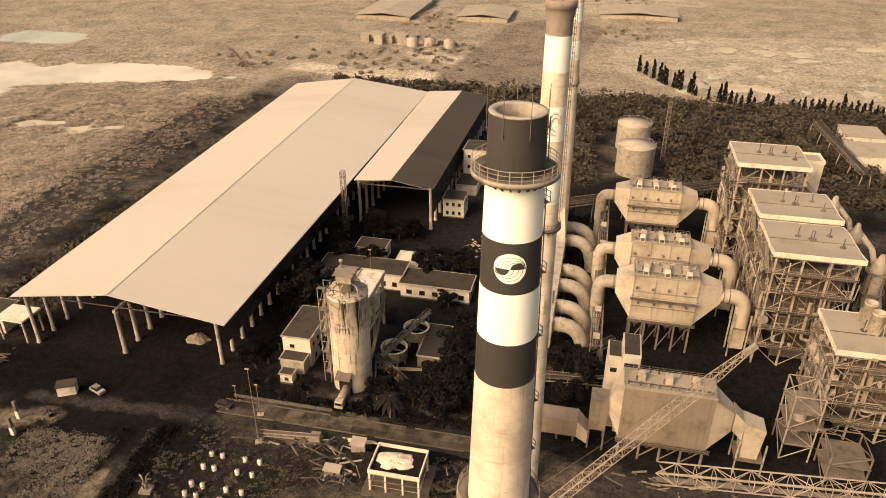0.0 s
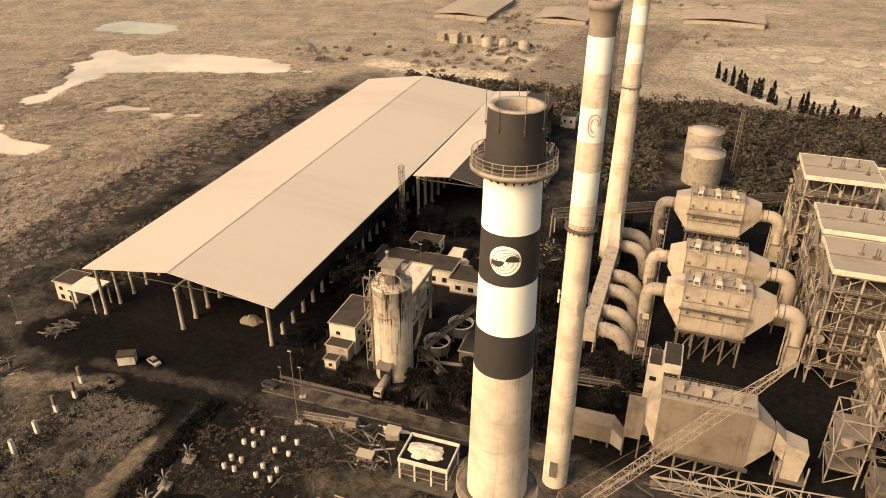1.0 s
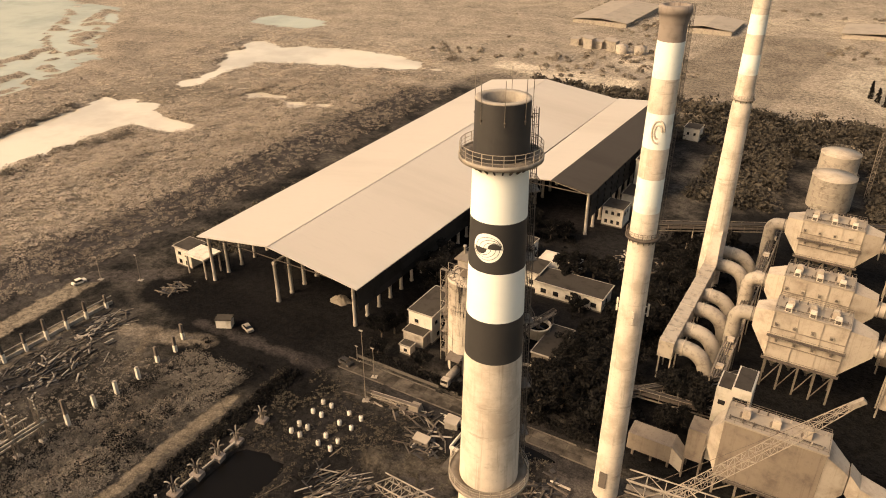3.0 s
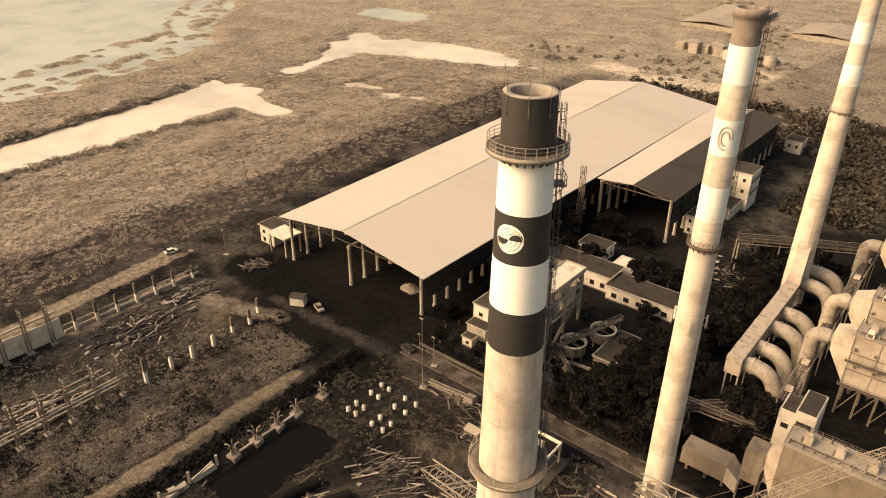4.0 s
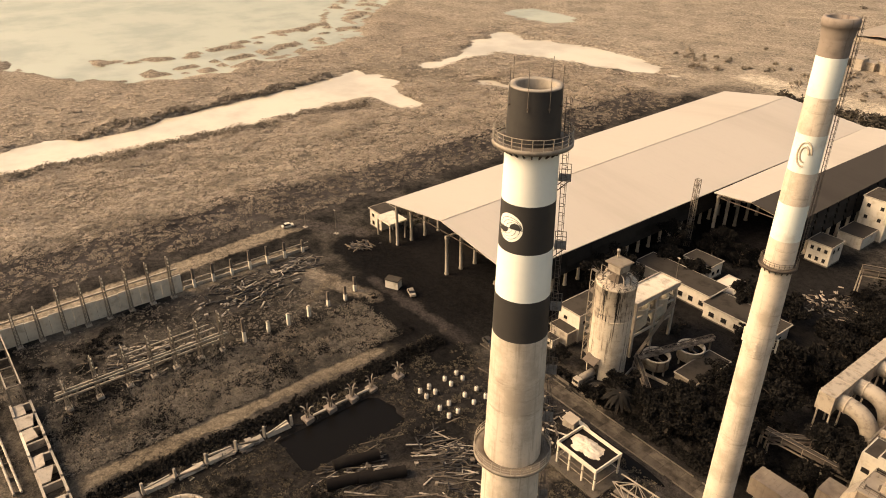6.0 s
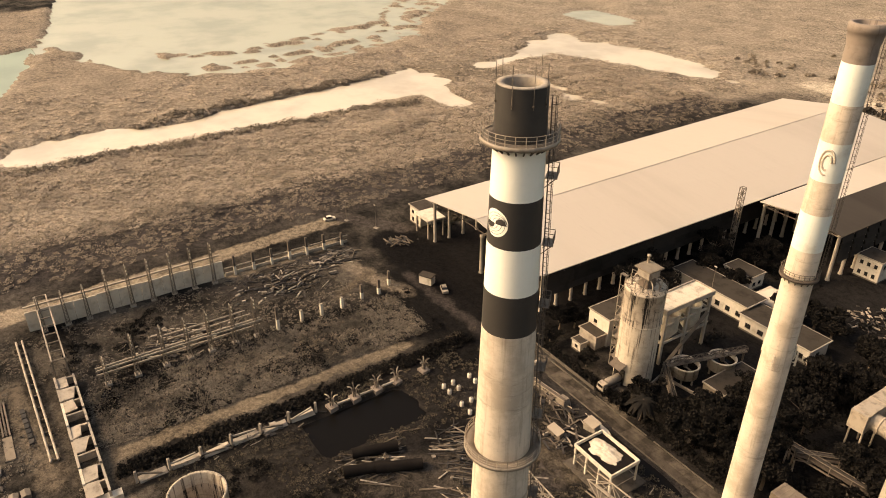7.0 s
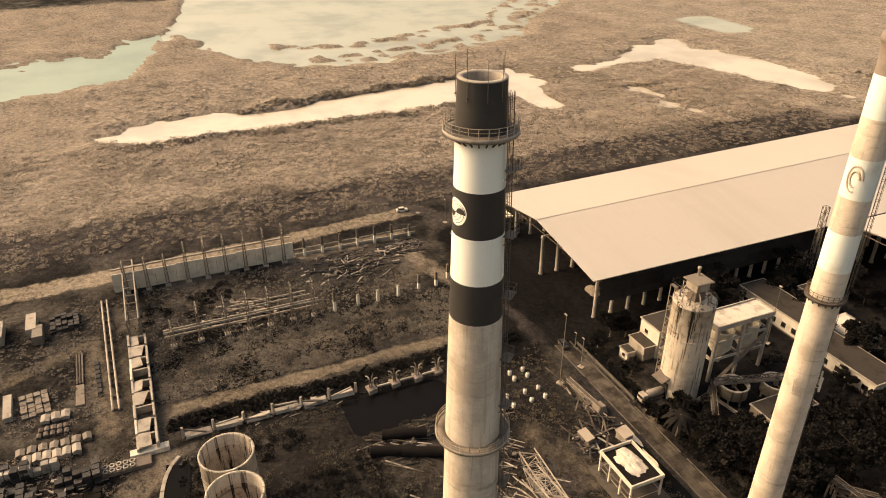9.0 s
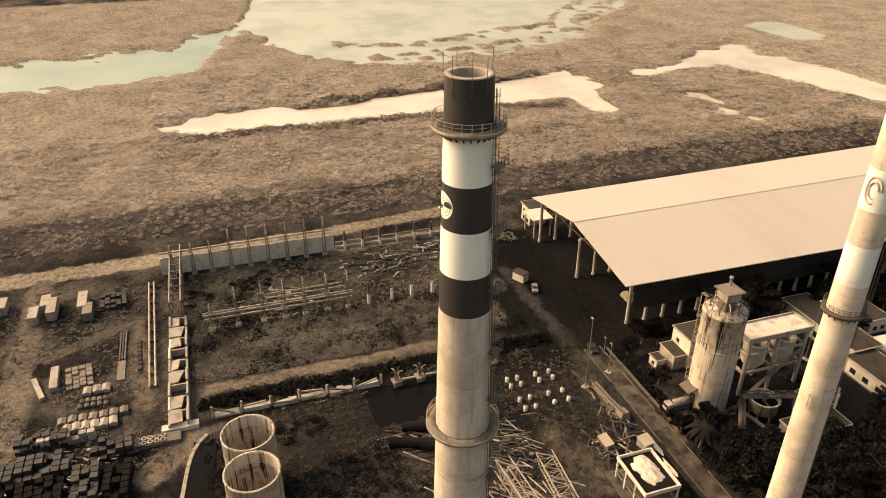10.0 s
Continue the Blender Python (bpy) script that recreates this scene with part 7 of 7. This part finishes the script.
def crate_row(x, y0, y1, n, size, mat, label):
    """A row of crates with low gabled lids."""
    o = thing("crate_row", (x, (y0 + y1) / 2, 0), label, "crates", "crate rows")
    w, d, h = size
    me = Geo().box((0, 0, 0), (w * 0.96, d * 0.96, h)).add([(-w / 2, -d / 2, h), (w / 2, -d / 2, h), (w / 2, d / 2, h), (-w / 2, d / 2, h), (-w / 2, 0, h * 1.4), (w / 2, 0, h * 1.4)],
                                                          [(0, 1, 5, 4), (2, 3, 4, 5), (0, 4, 3), (1, 2, 5), (3, 2, 1, 0)]).mesh("crate", mat)
    for i in range(n):
        piece("crate", me, o, pose(x + 0.15 * math.sin(5 * i), y0 + (y1 - y0) * i / max(1, n - 1), 0, 0, 0, 4 * math.sin(3 * i + x)))
    return o


crate_row(-101.8, -8.0, -3.8, 3, (2.6, 1.9, 0.8), PALE_CONC, "row of three pale covered crates on the dirt yard")
crate_row(-98.2, -8.9, -3.7, 5, (1.4, 1.0, 0.5), STEEL_DARK, "row of small dark boxes on the dirt yard")
crate_row(-96.3, -9.2, -3.5, 5, (1.4, 1.0, 0.5), STEEL_DARK, "row of small dark boxes on the dirt yard")
crate_row(-91.7, -12.5, 0.8, 7, (2.2, 1.8, 0.8), STEEL, "row of dull covered crates on the dirt yard")
crate_row(-88.6, -11.1, -1.3, 6, (2.6, 1.8, 0.9), PALE_CONC, "row of pale crates with peaked lids on the dirt yard")
stack(-112, -13.5, 5, 4, 1.8, 1.6, (1.6, 1.4, 0.3), STEEL, "stack of concrete plates in the yard", 2, 8, 5)
stack(-146, -8.0, 5, 5, 1.6, 1.5, (1.4, 1.3, 0.5), SCRAP, "stack of scrap plates beside the containers", 3, 4, 6)
stack(-120, 3.0, 7, 1, 2.0, 1.5, (1.7, 1.0, 0.5), SCRAP, "line of dark blocks along the track", 1, 3, 7)
for i in range(3):
    single("long_slab", Geo().box((-119.3, -1.6 + 0.65 * i, 0), (13.2, 0.35, 0.6), 1), STEEL_DARK, (-119.3, -1.6 + 0.65 * i, 0), "long dark steel beam lying in the yard", "beam", "yard beams")
single("long_slab", Geo().box((-108.4, -0.8, 0), (8.2, 1.9, 0.3), 1), SAND, (-108.4, -0.8, 0), "pale slab lying beside the dirt track", "slab")
single("long_slab", Geo().box((-106, -19.5, 0), (9, 1.2, 1.0), 20), STEEL_PALE, (-106, -19.5, 0), "long concrete beam lying in the yard", "beam", "yard beams")
single("long_slab", Geo().box((-109, -16.2, 0), (9, 1.8, 1.4), 4), PALE_CONC, (-109, -16.2, 0), "long concrete beam lying in the yard", "beam", "yard beams")
rack2 = thing("ring_rack", (-78.7, 7, 0), "long low rack carrying pale rings", "rack")
part("bed", Geo().span(-80.3, -77.3, 0.5, 13.5, 0, 0.9), STEEL_DARK, rack2)
for i in range(6):
    for j in range(2):
        part("ring", Geo().lathe((-79.5 + 1.4 * j, 3 + 1.35 * i, 0), [(0.35, 0.92), (0.62, 0.92), (0.62, 1.2), (0.35, 1.2)], 16, closed=True), STEEL_PALE, rack2)
part("tank_end", Geo().tube([(-78.6, -0.6, 1.0), (-78.6, 0.45, 1.0)], 1.0, 14), PALE_CONC, rack2)


MIX = (SCRAP, TIMBER, SCRAP_PALE, SCRAP, STEEL_DARK)
WOOD = (TIMBER, TIMBER, SCRAP, SCRAP, SCRAP_PALE)
junk(-70, -46, 107, 113, 60, 1, "scrap_pile", "heap of scrap steel and planks beside the road", "scrap pile", MIX, (1.5, 6.5), (0.12, 0.4), bias=-12)
junk(-52, -42, 98, 108, 40, 2, "scrap_pile", "scattered scrap and crates near the ash basin", "scrap pile", MIX)
junk(-62, -44, 76, 90, 130, 3, "timber_pile", "heap of pale planks and timber offcuts", "timber pile", WOOD, (2.5, 8.0), (0.12, 0.34), bias=60)
junk(-68, -54, 56, 74, 70, 4, "timber_pile", "scattered long timbers beside the pond", "timber pile", WOOD, (3, 10), (0.12, 0.34), bias=75)
junk(-48, -24, 62, 90, 170, 5, "scrap_pile", "wide scatter of steel sections and planks", "scrap pile", (SCRAP, STEEL_PALE, TIMBER, SCRAP_PALE), (2.5, 9.0), (0.12, 0.36), bias=40)
junk(-26, -12, 96, 110, 40, 6, "scrap_pile", "scatter of scrap near the crane", "scrap pile", MIX)
junk(-153, -132, 60, 92, 190, 7, "scrap_pile", "large spread of broken concrete and scrap in the switchyard", "scrap pile", (SCRAP, TIMBER, SCRAP, SCRAP_PALE, STEEL_DARK), (1.0, 4.2), bias=100)
junk(-153, -143, 86, 104, 100, 8, "scrap_pile", "long heap of pale beams at the yard edge", "scrap pile", (TIMBER, SCRAP_PALE, SCRAP, SCRAP), (2, 6), bias=75)
junk(-138, -121, 28, 56, 140, 9, "scrap_pile", "dismantled steel lying between the switchyard posts", "scrap pile", (SCRAP, STEEL_PALE, TIMBER), (1.5, 4.5), bias=85)
for q, (x, y, n, m) in enumerate(((-79, -22, 4, 8), (-71, -21, 5, 7), (-80, -4.5, 3, 5), (-73, -7, 6, 3), (-72, -0.5, 6, 3), (-64, -20, 4, 8), (-86, -20, 2, 6))):
    stack(x, y, n, m, 1.7, 1.8, (1.5, 1.55, 0.9), COAL if q % 3 == 1 else SCRAP, "close rows of dark crates and machine parts in the yard", 3, 4 * math.sin(q), 40 + q)
junk(-82, -62, -22, 6, 90, 10, "scrap_pile", "steel offcuts lying over the crate rows", "scrap pile", (SCRAP, STEEL_DARK, STEEL_PALE), (0.8, 3.0), (0.12, 0.5), bias=80, base=0.9)
stack(-84.5, -19, 1, 9, 1.7, 1.7, (1.4, 1.5, 1.2), SCRAP_PALE, "row of pale sacks along the crate yard", 2, 0, 51)
canal = thing("drain_channel", (-67, 17.5, 0), "dark water channel with a worn concrete edge", "channel")
part("water", Geo().hull([(-76, 16.2, -0.2), (-58, 13.4, -0.2), (-57, 19, -0.2), (-74, 21, -0.2)], [(-76, 16.2, 0.34), (-58, 13.4, 0.34), (-57, 19, 0.34), (-74, 21, 0.34)]), POND, canal)
for k in range(9):
    t0, t1 = k / 9, (k + 0.94) / 9
    f = lambda t_: (-77.5 + 20.5 * t_, 16.0 - 2.9 * t_ + 3.0 * (1 - t_) ** 6)
    part("edge_stone", Geo().beam((*f(t0), 0.3), (*f(t1), 0.3), 0.8, 0.5), PALE_CONC, canal)
junk(-40, -22, 196, 222, 110, 11, "scrap_pile", "scrap scattered on open ground north of the workshop", "scrap pile", MIX, (0.8, 2.4))
junk(-150, -142, 112, 126, 24, 12, "timber_pile", "rows of rails and sleepers beside the gatehouse", "timber pile", (SCRAP, TIMBER), (4, 7), bias=20)
junk(10, 40, 112, 119, 40, 13, "scrap_pile", "stored pipes and boxes along the plant road", "scrap pile", MIX, (1, 5), bias=5)
ld = thing("loader_boom", (-59, 110.6, 0), "dismantled belt loader lying beside the road", "loader")
lattice_girder(ld, (-66, 110.1, 0.9), (-53, 110.9, 1.5), 1.1, 0.9, 10, STEEL_PALE, 0.6, 0.13)
part("belt", Geo().beam((-66, 110.1, 1.45), (-53, 110.9, 2.05), 0.7, 0.1), STEEL_DARK, ld)
part("hopper", Geo().box((-54.2, 111.3, 0), (3.0, 2.6, 1.9), 4, (0.7, 0.7)), STEEL, ld)
part("motor_box", Geo().box((-56.6, 109.5, 0), (1.6, 1.2, 1.1), 12), STEEL_DARK, ld)
for x, y, w, d, h, m_ in ((-47.1, 102.8, 3.4, 1.7, 1.4, STEEL), (-44.1, 111.0, 3.0, 2.2, 1.8, PALE_CONC)):
    kb = thing("tool_hut", (x, y, 0), "small hut with a sloping sheet lid in the work yard", "hut", "tool huts")
    part("wall", Geo().box((x, y, 0), (w, d, h), 14), m_, kb)
    part("lid", Geo().hull([(x - w / 2 - 0.2, y - d / 2 - 0.2, h + 0.02), (x + w / 2 + 0.2, y - d / 2 - 0.2, h + 0.02), (x + w / 2 + 0.2, y + d / 2 + 0.2, h + 0.5), (x - w / 2 - 0.2, y + d / 2 + 0.2, h + 0.5)], [(x - w / 2 - 0.2, y - d / 2 - 0.2, h + 0.1), (x + w / 2 + 0.2, y - d / 2 - 0.2, h + 0.1), (x + w / 2 + 0.2, y + d / 2 + 0.2, h + 0.58), (x - w / 2 - 0.2, y + d / 2 + 0.2, h + 0.58)]), ROOF_TAN, kb)
lt = thing("steel_truss", (-36, 82, 0), "pale lattice truss section lying among scrap", "steel truss")
lattice_girder(lt, (-48, 88.2, 1.0), (-31, 87.2, 1.3), 3.6, 1.8, 8, STEEL_PALE, 1.0, 0.22)
lt2 = thing("steel_truss", (-28, 74, 0), "pale lattice truss section lying among scrap", "steel truss")
lattice_girder(lt2, (-40, 68, 0.9), (-20, 74, 1.0), 1.8, 1.6, 10, STEEL_PALE, 1.0, 0.2)
for i, (x, y, a) in enumerate(((-60, 62, 70), (-64, 66, 72), (-57, 68, 66))):
    single("old_boiler_shell", Geo().tube([(x - 5 * math.cos(radians(a)), y - 5 * math.sin(radians(a)), 1.1), (x + 5 * math.cos(radians(a)), y + 5 * math.sin(radians(a)), 1.1)], 1.2, 16), COAL, (x, y, 0), "rusty black pipe section lying by the pond", "pipe", "old pipe sections")


# ---- planting ----
rng = np.random.default_rng(7)


def tree_model(name, x, y, h, spread, seed, leaf, label, per=40):
    """A tapered trunk with limbs, and a crown of leaf clumps on the limb ends."""
    r_ = random.Random(seed)
    o = thing(name, (x, y, 0), label, "tree", "trees")
    part("trunk", Geo().tube([(x, y, -0.3), (x + 0.1, y, h * 0.25), (x + 0.25 * r_.uniform(-1, 1), y + 0.2, h * 0.5), (x, y, h * 0.75)], [0.38, 0.3, 0.22, 0.1], 8), BARK, o)
    cs, rs = [], []
    for k in range(11):
        a = 2 * math.pi * k / 11 + r_.uniform(-0.3, 0.3)
        z0 = h * r_.uniform(0.3, 0.6)
        d = spread * r_.uniform(0.45, 1.0)
        z1 = h * r_.uniform(0.55, 0.95)
        tip = (x + d * math.cos(a), y + d * math.sin(a), z1)
        part("limb", Geo().tube([(x, y, z0), (x + d * 0.5 * math.cos(a), y + d * 0.5 * math.sin(a), (z0 + z1) / 2 + 0.3), tip], [0.14, 0.09, 0.03], 5), BARK, o)
        for q in range(5):
            cs.append((tip[0] + r_.gauss(0, spread * 0.16), tip[1] + r_.gauss(0, spread * 0.16), tip[2] + r_.gauss(0, h * 0.05)))
            s = spread * r_.uniform(0.14, 0.30)
            rs.append((s, s, s * 0.65))
    for q in range(10):
        cs.append((x + r_.gauss(0, spread * 0.25), y + r_.gauss(0, spread * 0.25), h * r_.uniform(0.75, 1.0)))
        s = spread * r_.uniform(0.18, 0.32)
        rs.append((s, s, s * 0.6))
    cs = [(a - x, b - y, c) for a, b, c in cs]
    crown = new("crown", leaf_cloud("crown", leaf, cs, rs, per, 0.34, np.random.default_rng(seed)))
    crown.parent = o
    BASE[crown.name] = (x, y, 0)
    return o


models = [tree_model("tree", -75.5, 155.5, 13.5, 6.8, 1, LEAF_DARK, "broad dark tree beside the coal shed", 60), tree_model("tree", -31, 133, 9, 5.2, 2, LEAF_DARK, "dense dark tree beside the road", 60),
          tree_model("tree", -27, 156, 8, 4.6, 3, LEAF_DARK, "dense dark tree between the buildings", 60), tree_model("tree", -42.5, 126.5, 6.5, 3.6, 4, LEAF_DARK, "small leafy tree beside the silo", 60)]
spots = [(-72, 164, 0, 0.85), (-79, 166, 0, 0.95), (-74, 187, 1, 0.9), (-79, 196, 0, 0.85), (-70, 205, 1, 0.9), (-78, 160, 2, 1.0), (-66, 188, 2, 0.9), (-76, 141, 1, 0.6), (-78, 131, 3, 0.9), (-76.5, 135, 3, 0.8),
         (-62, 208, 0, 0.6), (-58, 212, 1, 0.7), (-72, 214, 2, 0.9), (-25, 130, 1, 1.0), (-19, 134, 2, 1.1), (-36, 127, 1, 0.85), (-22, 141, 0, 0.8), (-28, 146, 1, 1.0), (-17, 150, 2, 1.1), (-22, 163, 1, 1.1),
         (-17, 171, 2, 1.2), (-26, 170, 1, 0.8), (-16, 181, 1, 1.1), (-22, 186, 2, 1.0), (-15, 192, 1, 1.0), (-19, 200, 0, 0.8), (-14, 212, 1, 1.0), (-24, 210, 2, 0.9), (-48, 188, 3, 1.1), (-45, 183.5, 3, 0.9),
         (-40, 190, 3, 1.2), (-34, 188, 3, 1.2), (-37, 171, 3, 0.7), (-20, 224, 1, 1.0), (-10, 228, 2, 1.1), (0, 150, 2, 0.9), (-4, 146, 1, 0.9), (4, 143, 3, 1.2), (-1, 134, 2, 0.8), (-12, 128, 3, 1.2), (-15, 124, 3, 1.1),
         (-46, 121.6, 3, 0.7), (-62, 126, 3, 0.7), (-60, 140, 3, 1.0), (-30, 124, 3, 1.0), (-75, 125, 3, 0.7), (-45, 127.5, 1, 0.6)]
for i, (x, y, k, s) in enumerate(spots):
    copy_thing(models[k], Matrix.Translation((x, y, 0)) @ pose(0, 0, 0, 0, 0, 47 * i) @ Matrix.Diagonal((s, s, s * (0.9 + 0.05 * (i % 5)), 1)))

palm = thing("palm", (-40.2, 122.4, 0), "tall palm with long drooping fronds beside the road", "palm")
part("trunk", Geo().tube([(-40.2, 122.4, 0), (-40.0, 122.5, 3.4), (-40.1, 122.4, 6.4)], [0.3, 0.24, 0.2], 8), BARK, palm)
for k in range(18):
    a = radians(20 * k)
    e = 0.35 + 0.5 * ((k * 7) % 5) / 5
    pts = [(-40.1 + 4.2 * t_ * math.cos(a), 122.4 + 4.2 * t_ * math.sin(a), 6.3 + 2.2 * e * t_ - 5.5 * t_ * t_ * (0.5 + 0.4 * (1 - e))) for t_ in (0, 0.25, 0.5, 0.75, 1.0)]
    g = Geo()
    w = [0.1, 0.42, 0.5, 0.36, 0.05]
    u = Vector((-math.sin(a), math.cos(a), 0))
    vs = []
    for p, ww in zip(pts, w):
        vs += [tuple(Vector(p) - u * ww + Vector((0, 0, -0.25 * ww))), p, tuple(Vector(p) + u * ww + Vector((0, 0, -0.25 * ww)))]
    g.add(vs, [(3 * i + j, 3 * i + j + 1, 3 * i + j + 4, 3 * i + j + 3) for i in range(4) for j in range(2)], True)
    part("frond", g, LEAF_DARK, palm)


def scatter(name, label, leaf, n, where, rad, per, size, flat=0.7, category="scrub", lay=0.6):
    cs, rs = [], []
    tries = 0
    while len(cs) < n and tries < n * 8:
        tries += 1
        x, y = where(rng.random(), rng.random())
        z = height(x, y)
        if z < -0.25:
            continue
        s = rad[0] + (rad[1] - rad[0]) * rng.random() ** 2
        cs.append((x, y, z + s * 0.3))
        rs.append((s, s, s * flat))
    ob = new(name, leaf_cloud(name, leaf, cs, rs, per, size, rng, lay))
    return tagged(ob, label, category, kind="stuff")


def clustered(x0, x1, y0, y1, cut=0.0, scale=0.02):
    def f(u, v):
        for _ in range(12):
            x, y = x0 + (x1 - x0) * rng.random(), y0 + (y1 - y0) * rng.random()
            if noise.fractal(Vector((x * scale, y * scale, 3.0)), 1.0, 2.0, 3) > cut:
                return x, y
        return x, y
    return f


scatter("marsh_scrub", "dry marsh scrub in dense uneven clumps, paled for haze", LEAF_PALE, 6600, clustered(-287, -203, -90, 345, -2), (1.0, 3.6), 40, 0.23, 0.22, lay=0.14)
scatter("marsh_scrub", "taller dry bushes dotted through the marsh, paled for haze", LEAF_PALE, 420, clustered(-290, -205, -60, 340, 0.12, 0.012), (1.6, 3.4), 60, 0.36, 0.5, lay=0.3)
scatter("road_scrub", "darker scrub along the far side of the dirt road", LEAF_REED, 2600, clustered(-214, -180, -90, 345, -2), (0.8, 2.8), 40, 0.23, 0.25, lay=0.15)
scatter("shore_reeds", "reeds and palms along the lake shore", LEAF_REED, 520, lambda u, v: (-280 + 7 * (u - 0.5) + 3 * math.sin(v * 21), 12 + 196 * v), (0.9, 2.8), 44, 0.4, 0.6, lay=0.35)
scatter("shore_reeds", "dark scrub on the far lake shore", LEAF_REED, 420, lambda u, v: (-310 - 9 * u - 22 * v + 3 * math.sin(v * 31), 70 + 150 * v), (0.8, 2.2), 34, 0.4, 0.5, lay=0.3)
scatter("far_scrub", "far scrub between the lakes", LEAF_PALE, 2600, clustered(-385, -205, 0, 430, -2), (1.2, 3.4), 22, 0.42, 0.15, lay=0.1)
scatter("yard_scrub", "low scrub overgrowing the old yard", LEAF_SCRUB, 2500, clustered(-118, -97, 16, 101, -2), (0.5, 2.0), 40, 0.16, 0.3, lay=0.3)
scatter("yard_bushes", "pale dry bushes on the bank beside the dirt track", LEAF_REED, 260, clustered(-118, -97, 20, 104, 0.05, 0.06), (0.6, 1.8), 70, 0.18, 0.6, lay=0.5)
scatter("dark_shrubs", "dark shrubs on the overgrown bank", LEAF_DARK, 240, clustered(-119, -97, 18, 106, 0.1, 0.07), (0.7, 2.4), 60, 0.2, 0.45, lay=0.6)
scatter("dark_shrubs", "dark shrubs round the open silos", LEAF_DARK, 380, clustered(-76, -30, 18, 58, 0.0, 0.05), (0.6, 2.2), 50, 0.2, 0.4, lay=0.6)
scatter("dark_shrubs", "dark shrubs between the ruined posts", LEAF_DARK, 160, clustered(-150, -110, 14, 40, 0.1, 0.08), (0.6, 2.0), 50, 0.2, 0.4, lay=0.6)
scatter("yard_weeds", "weeds and small bushes among the ruins", LEAF_SCRUB, 2000, clustered(-153, -97, 16, 92, -0.4, 0.05), (0.3, 1.4), 26, 0.15, 0.3, lay=0.3)
scatter("yard_weeds", "weeds over the disused ground", LEAF_MID, 2600, clustered(-92, -20, 24, 112, -0.25, 0.06), (0.3, 1.4), 28, 0.15, 0.4, lay=0.4)
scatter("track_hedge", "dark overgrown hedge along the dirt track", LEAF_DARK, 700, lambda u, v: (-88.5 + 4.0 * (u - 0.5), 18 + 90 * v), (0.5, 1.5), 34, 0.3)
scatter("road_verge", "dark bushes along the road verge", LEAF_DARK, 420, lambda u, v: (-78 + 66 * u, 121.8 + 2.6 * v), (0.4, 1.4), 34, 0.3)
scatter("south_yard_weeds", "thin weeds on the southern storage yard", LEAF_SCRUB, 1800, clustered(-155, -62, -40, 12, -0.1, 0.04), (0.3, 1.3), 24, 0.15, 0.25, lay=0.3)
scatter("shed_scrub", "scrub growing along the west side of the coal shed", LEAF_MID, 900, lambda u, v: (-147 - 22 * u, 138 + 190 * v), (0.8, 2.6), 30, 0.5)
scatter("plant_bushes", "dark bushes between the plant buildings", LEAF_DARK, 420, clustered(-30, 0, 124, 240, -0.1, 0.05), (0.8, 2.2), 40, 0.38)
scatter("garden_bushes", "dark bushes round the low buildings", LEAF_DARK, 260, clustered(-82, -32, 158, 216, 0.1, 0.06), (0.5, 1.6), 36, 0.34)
scatter("wood", "dense dark wood north of the plant", LEAF_WOOD, 1900, lambda u, v: ((-32 + 170 * u), 268 + 118 * v) if not (-2 < -32 + 170 * u < 30 and 268 + 118 * v < 334) else (40 + 100 * u, 280 + 100 * v), (1.8, 5.0), 80, 0.7, 1.1, "wood")
scatter("wood", "scattered dark trees behind the sheds", LEAF_WOOD, 420, lambda u, v: (-150 + 130 * u, 334 + 60 * v), (1.8, 4.5), 50, 0.9, 1.0, "wood")
scatter("far_trees", "distant groves and hedges over the fields", LEAF_REED, 220, clustered(-260, 30, 400, 700, 0.2, 0.012), (1.6, 3.6), 50, 0.7, 0.6, "trees")


def slim_tree(x, y, h, seed):
    """A narrow upright tree: bare trunk below a tall spindle of leaf clumps."""
    r_ = random.Random(seed)
    o = thing("slim_tree", (x, y, 0), "slim dark upright tree in a row along the far beds", "tree", "row of slim trees")
    part("trunk", Geo().tube([(x, y, -0.3), (x, y, h * 0.8)], [0.25, 0.08], 6), BARK, o)
    cs = [(r_.gauss(0, 0.25), r_.gauss(0, 0.25), h * (0.14 + 0.82 * k / 13)) for k in range(14)]
    rs = [(1.25 * (1 - (k / 14) ** 2) + 0.2,) * 2 + (h * 0.07,) for k in range(14)]
    crown = new("crown", leaf_cloud("crown", LEAF_DARK, cs, rs, 34, 0.45, np.random.default_rng(seed)))
    crown.parent = o
    BASE[crown.name] = (x, y, 0)
    return o


slim = [slim_tree(20.3, 447, 11, 61), slim_tree(24, 441, 9, 62), slim_tree(28, 434, 12, 63)]
row_r = random.Random(5)
bends = ((31, 428), (55, 398.5), (76, 386), (138, 381))
for (xa, ya), (xb, yb) in zip(bends, bends[1:]):
    n = int(math.hypot(xb - xa, yb - ya) / 2.9)
    for i in range(n):
        if row_r.random() < 0.22:
            continue
        k = (i + 0.3 * row_r.random()) / n
        sc = row_r.uniform(0.65, 1.1)
        copy_thing(row_r.choice(slim), Matrix.Translation((xa + (xb - xa) * k, ya + (yb - ya) * k, 0)) @ pose(0, 0, 0, 0, 0, row_r.uniform(0, 360)) @ Matrix.Diagonal((sc, sc, sc, 1)))
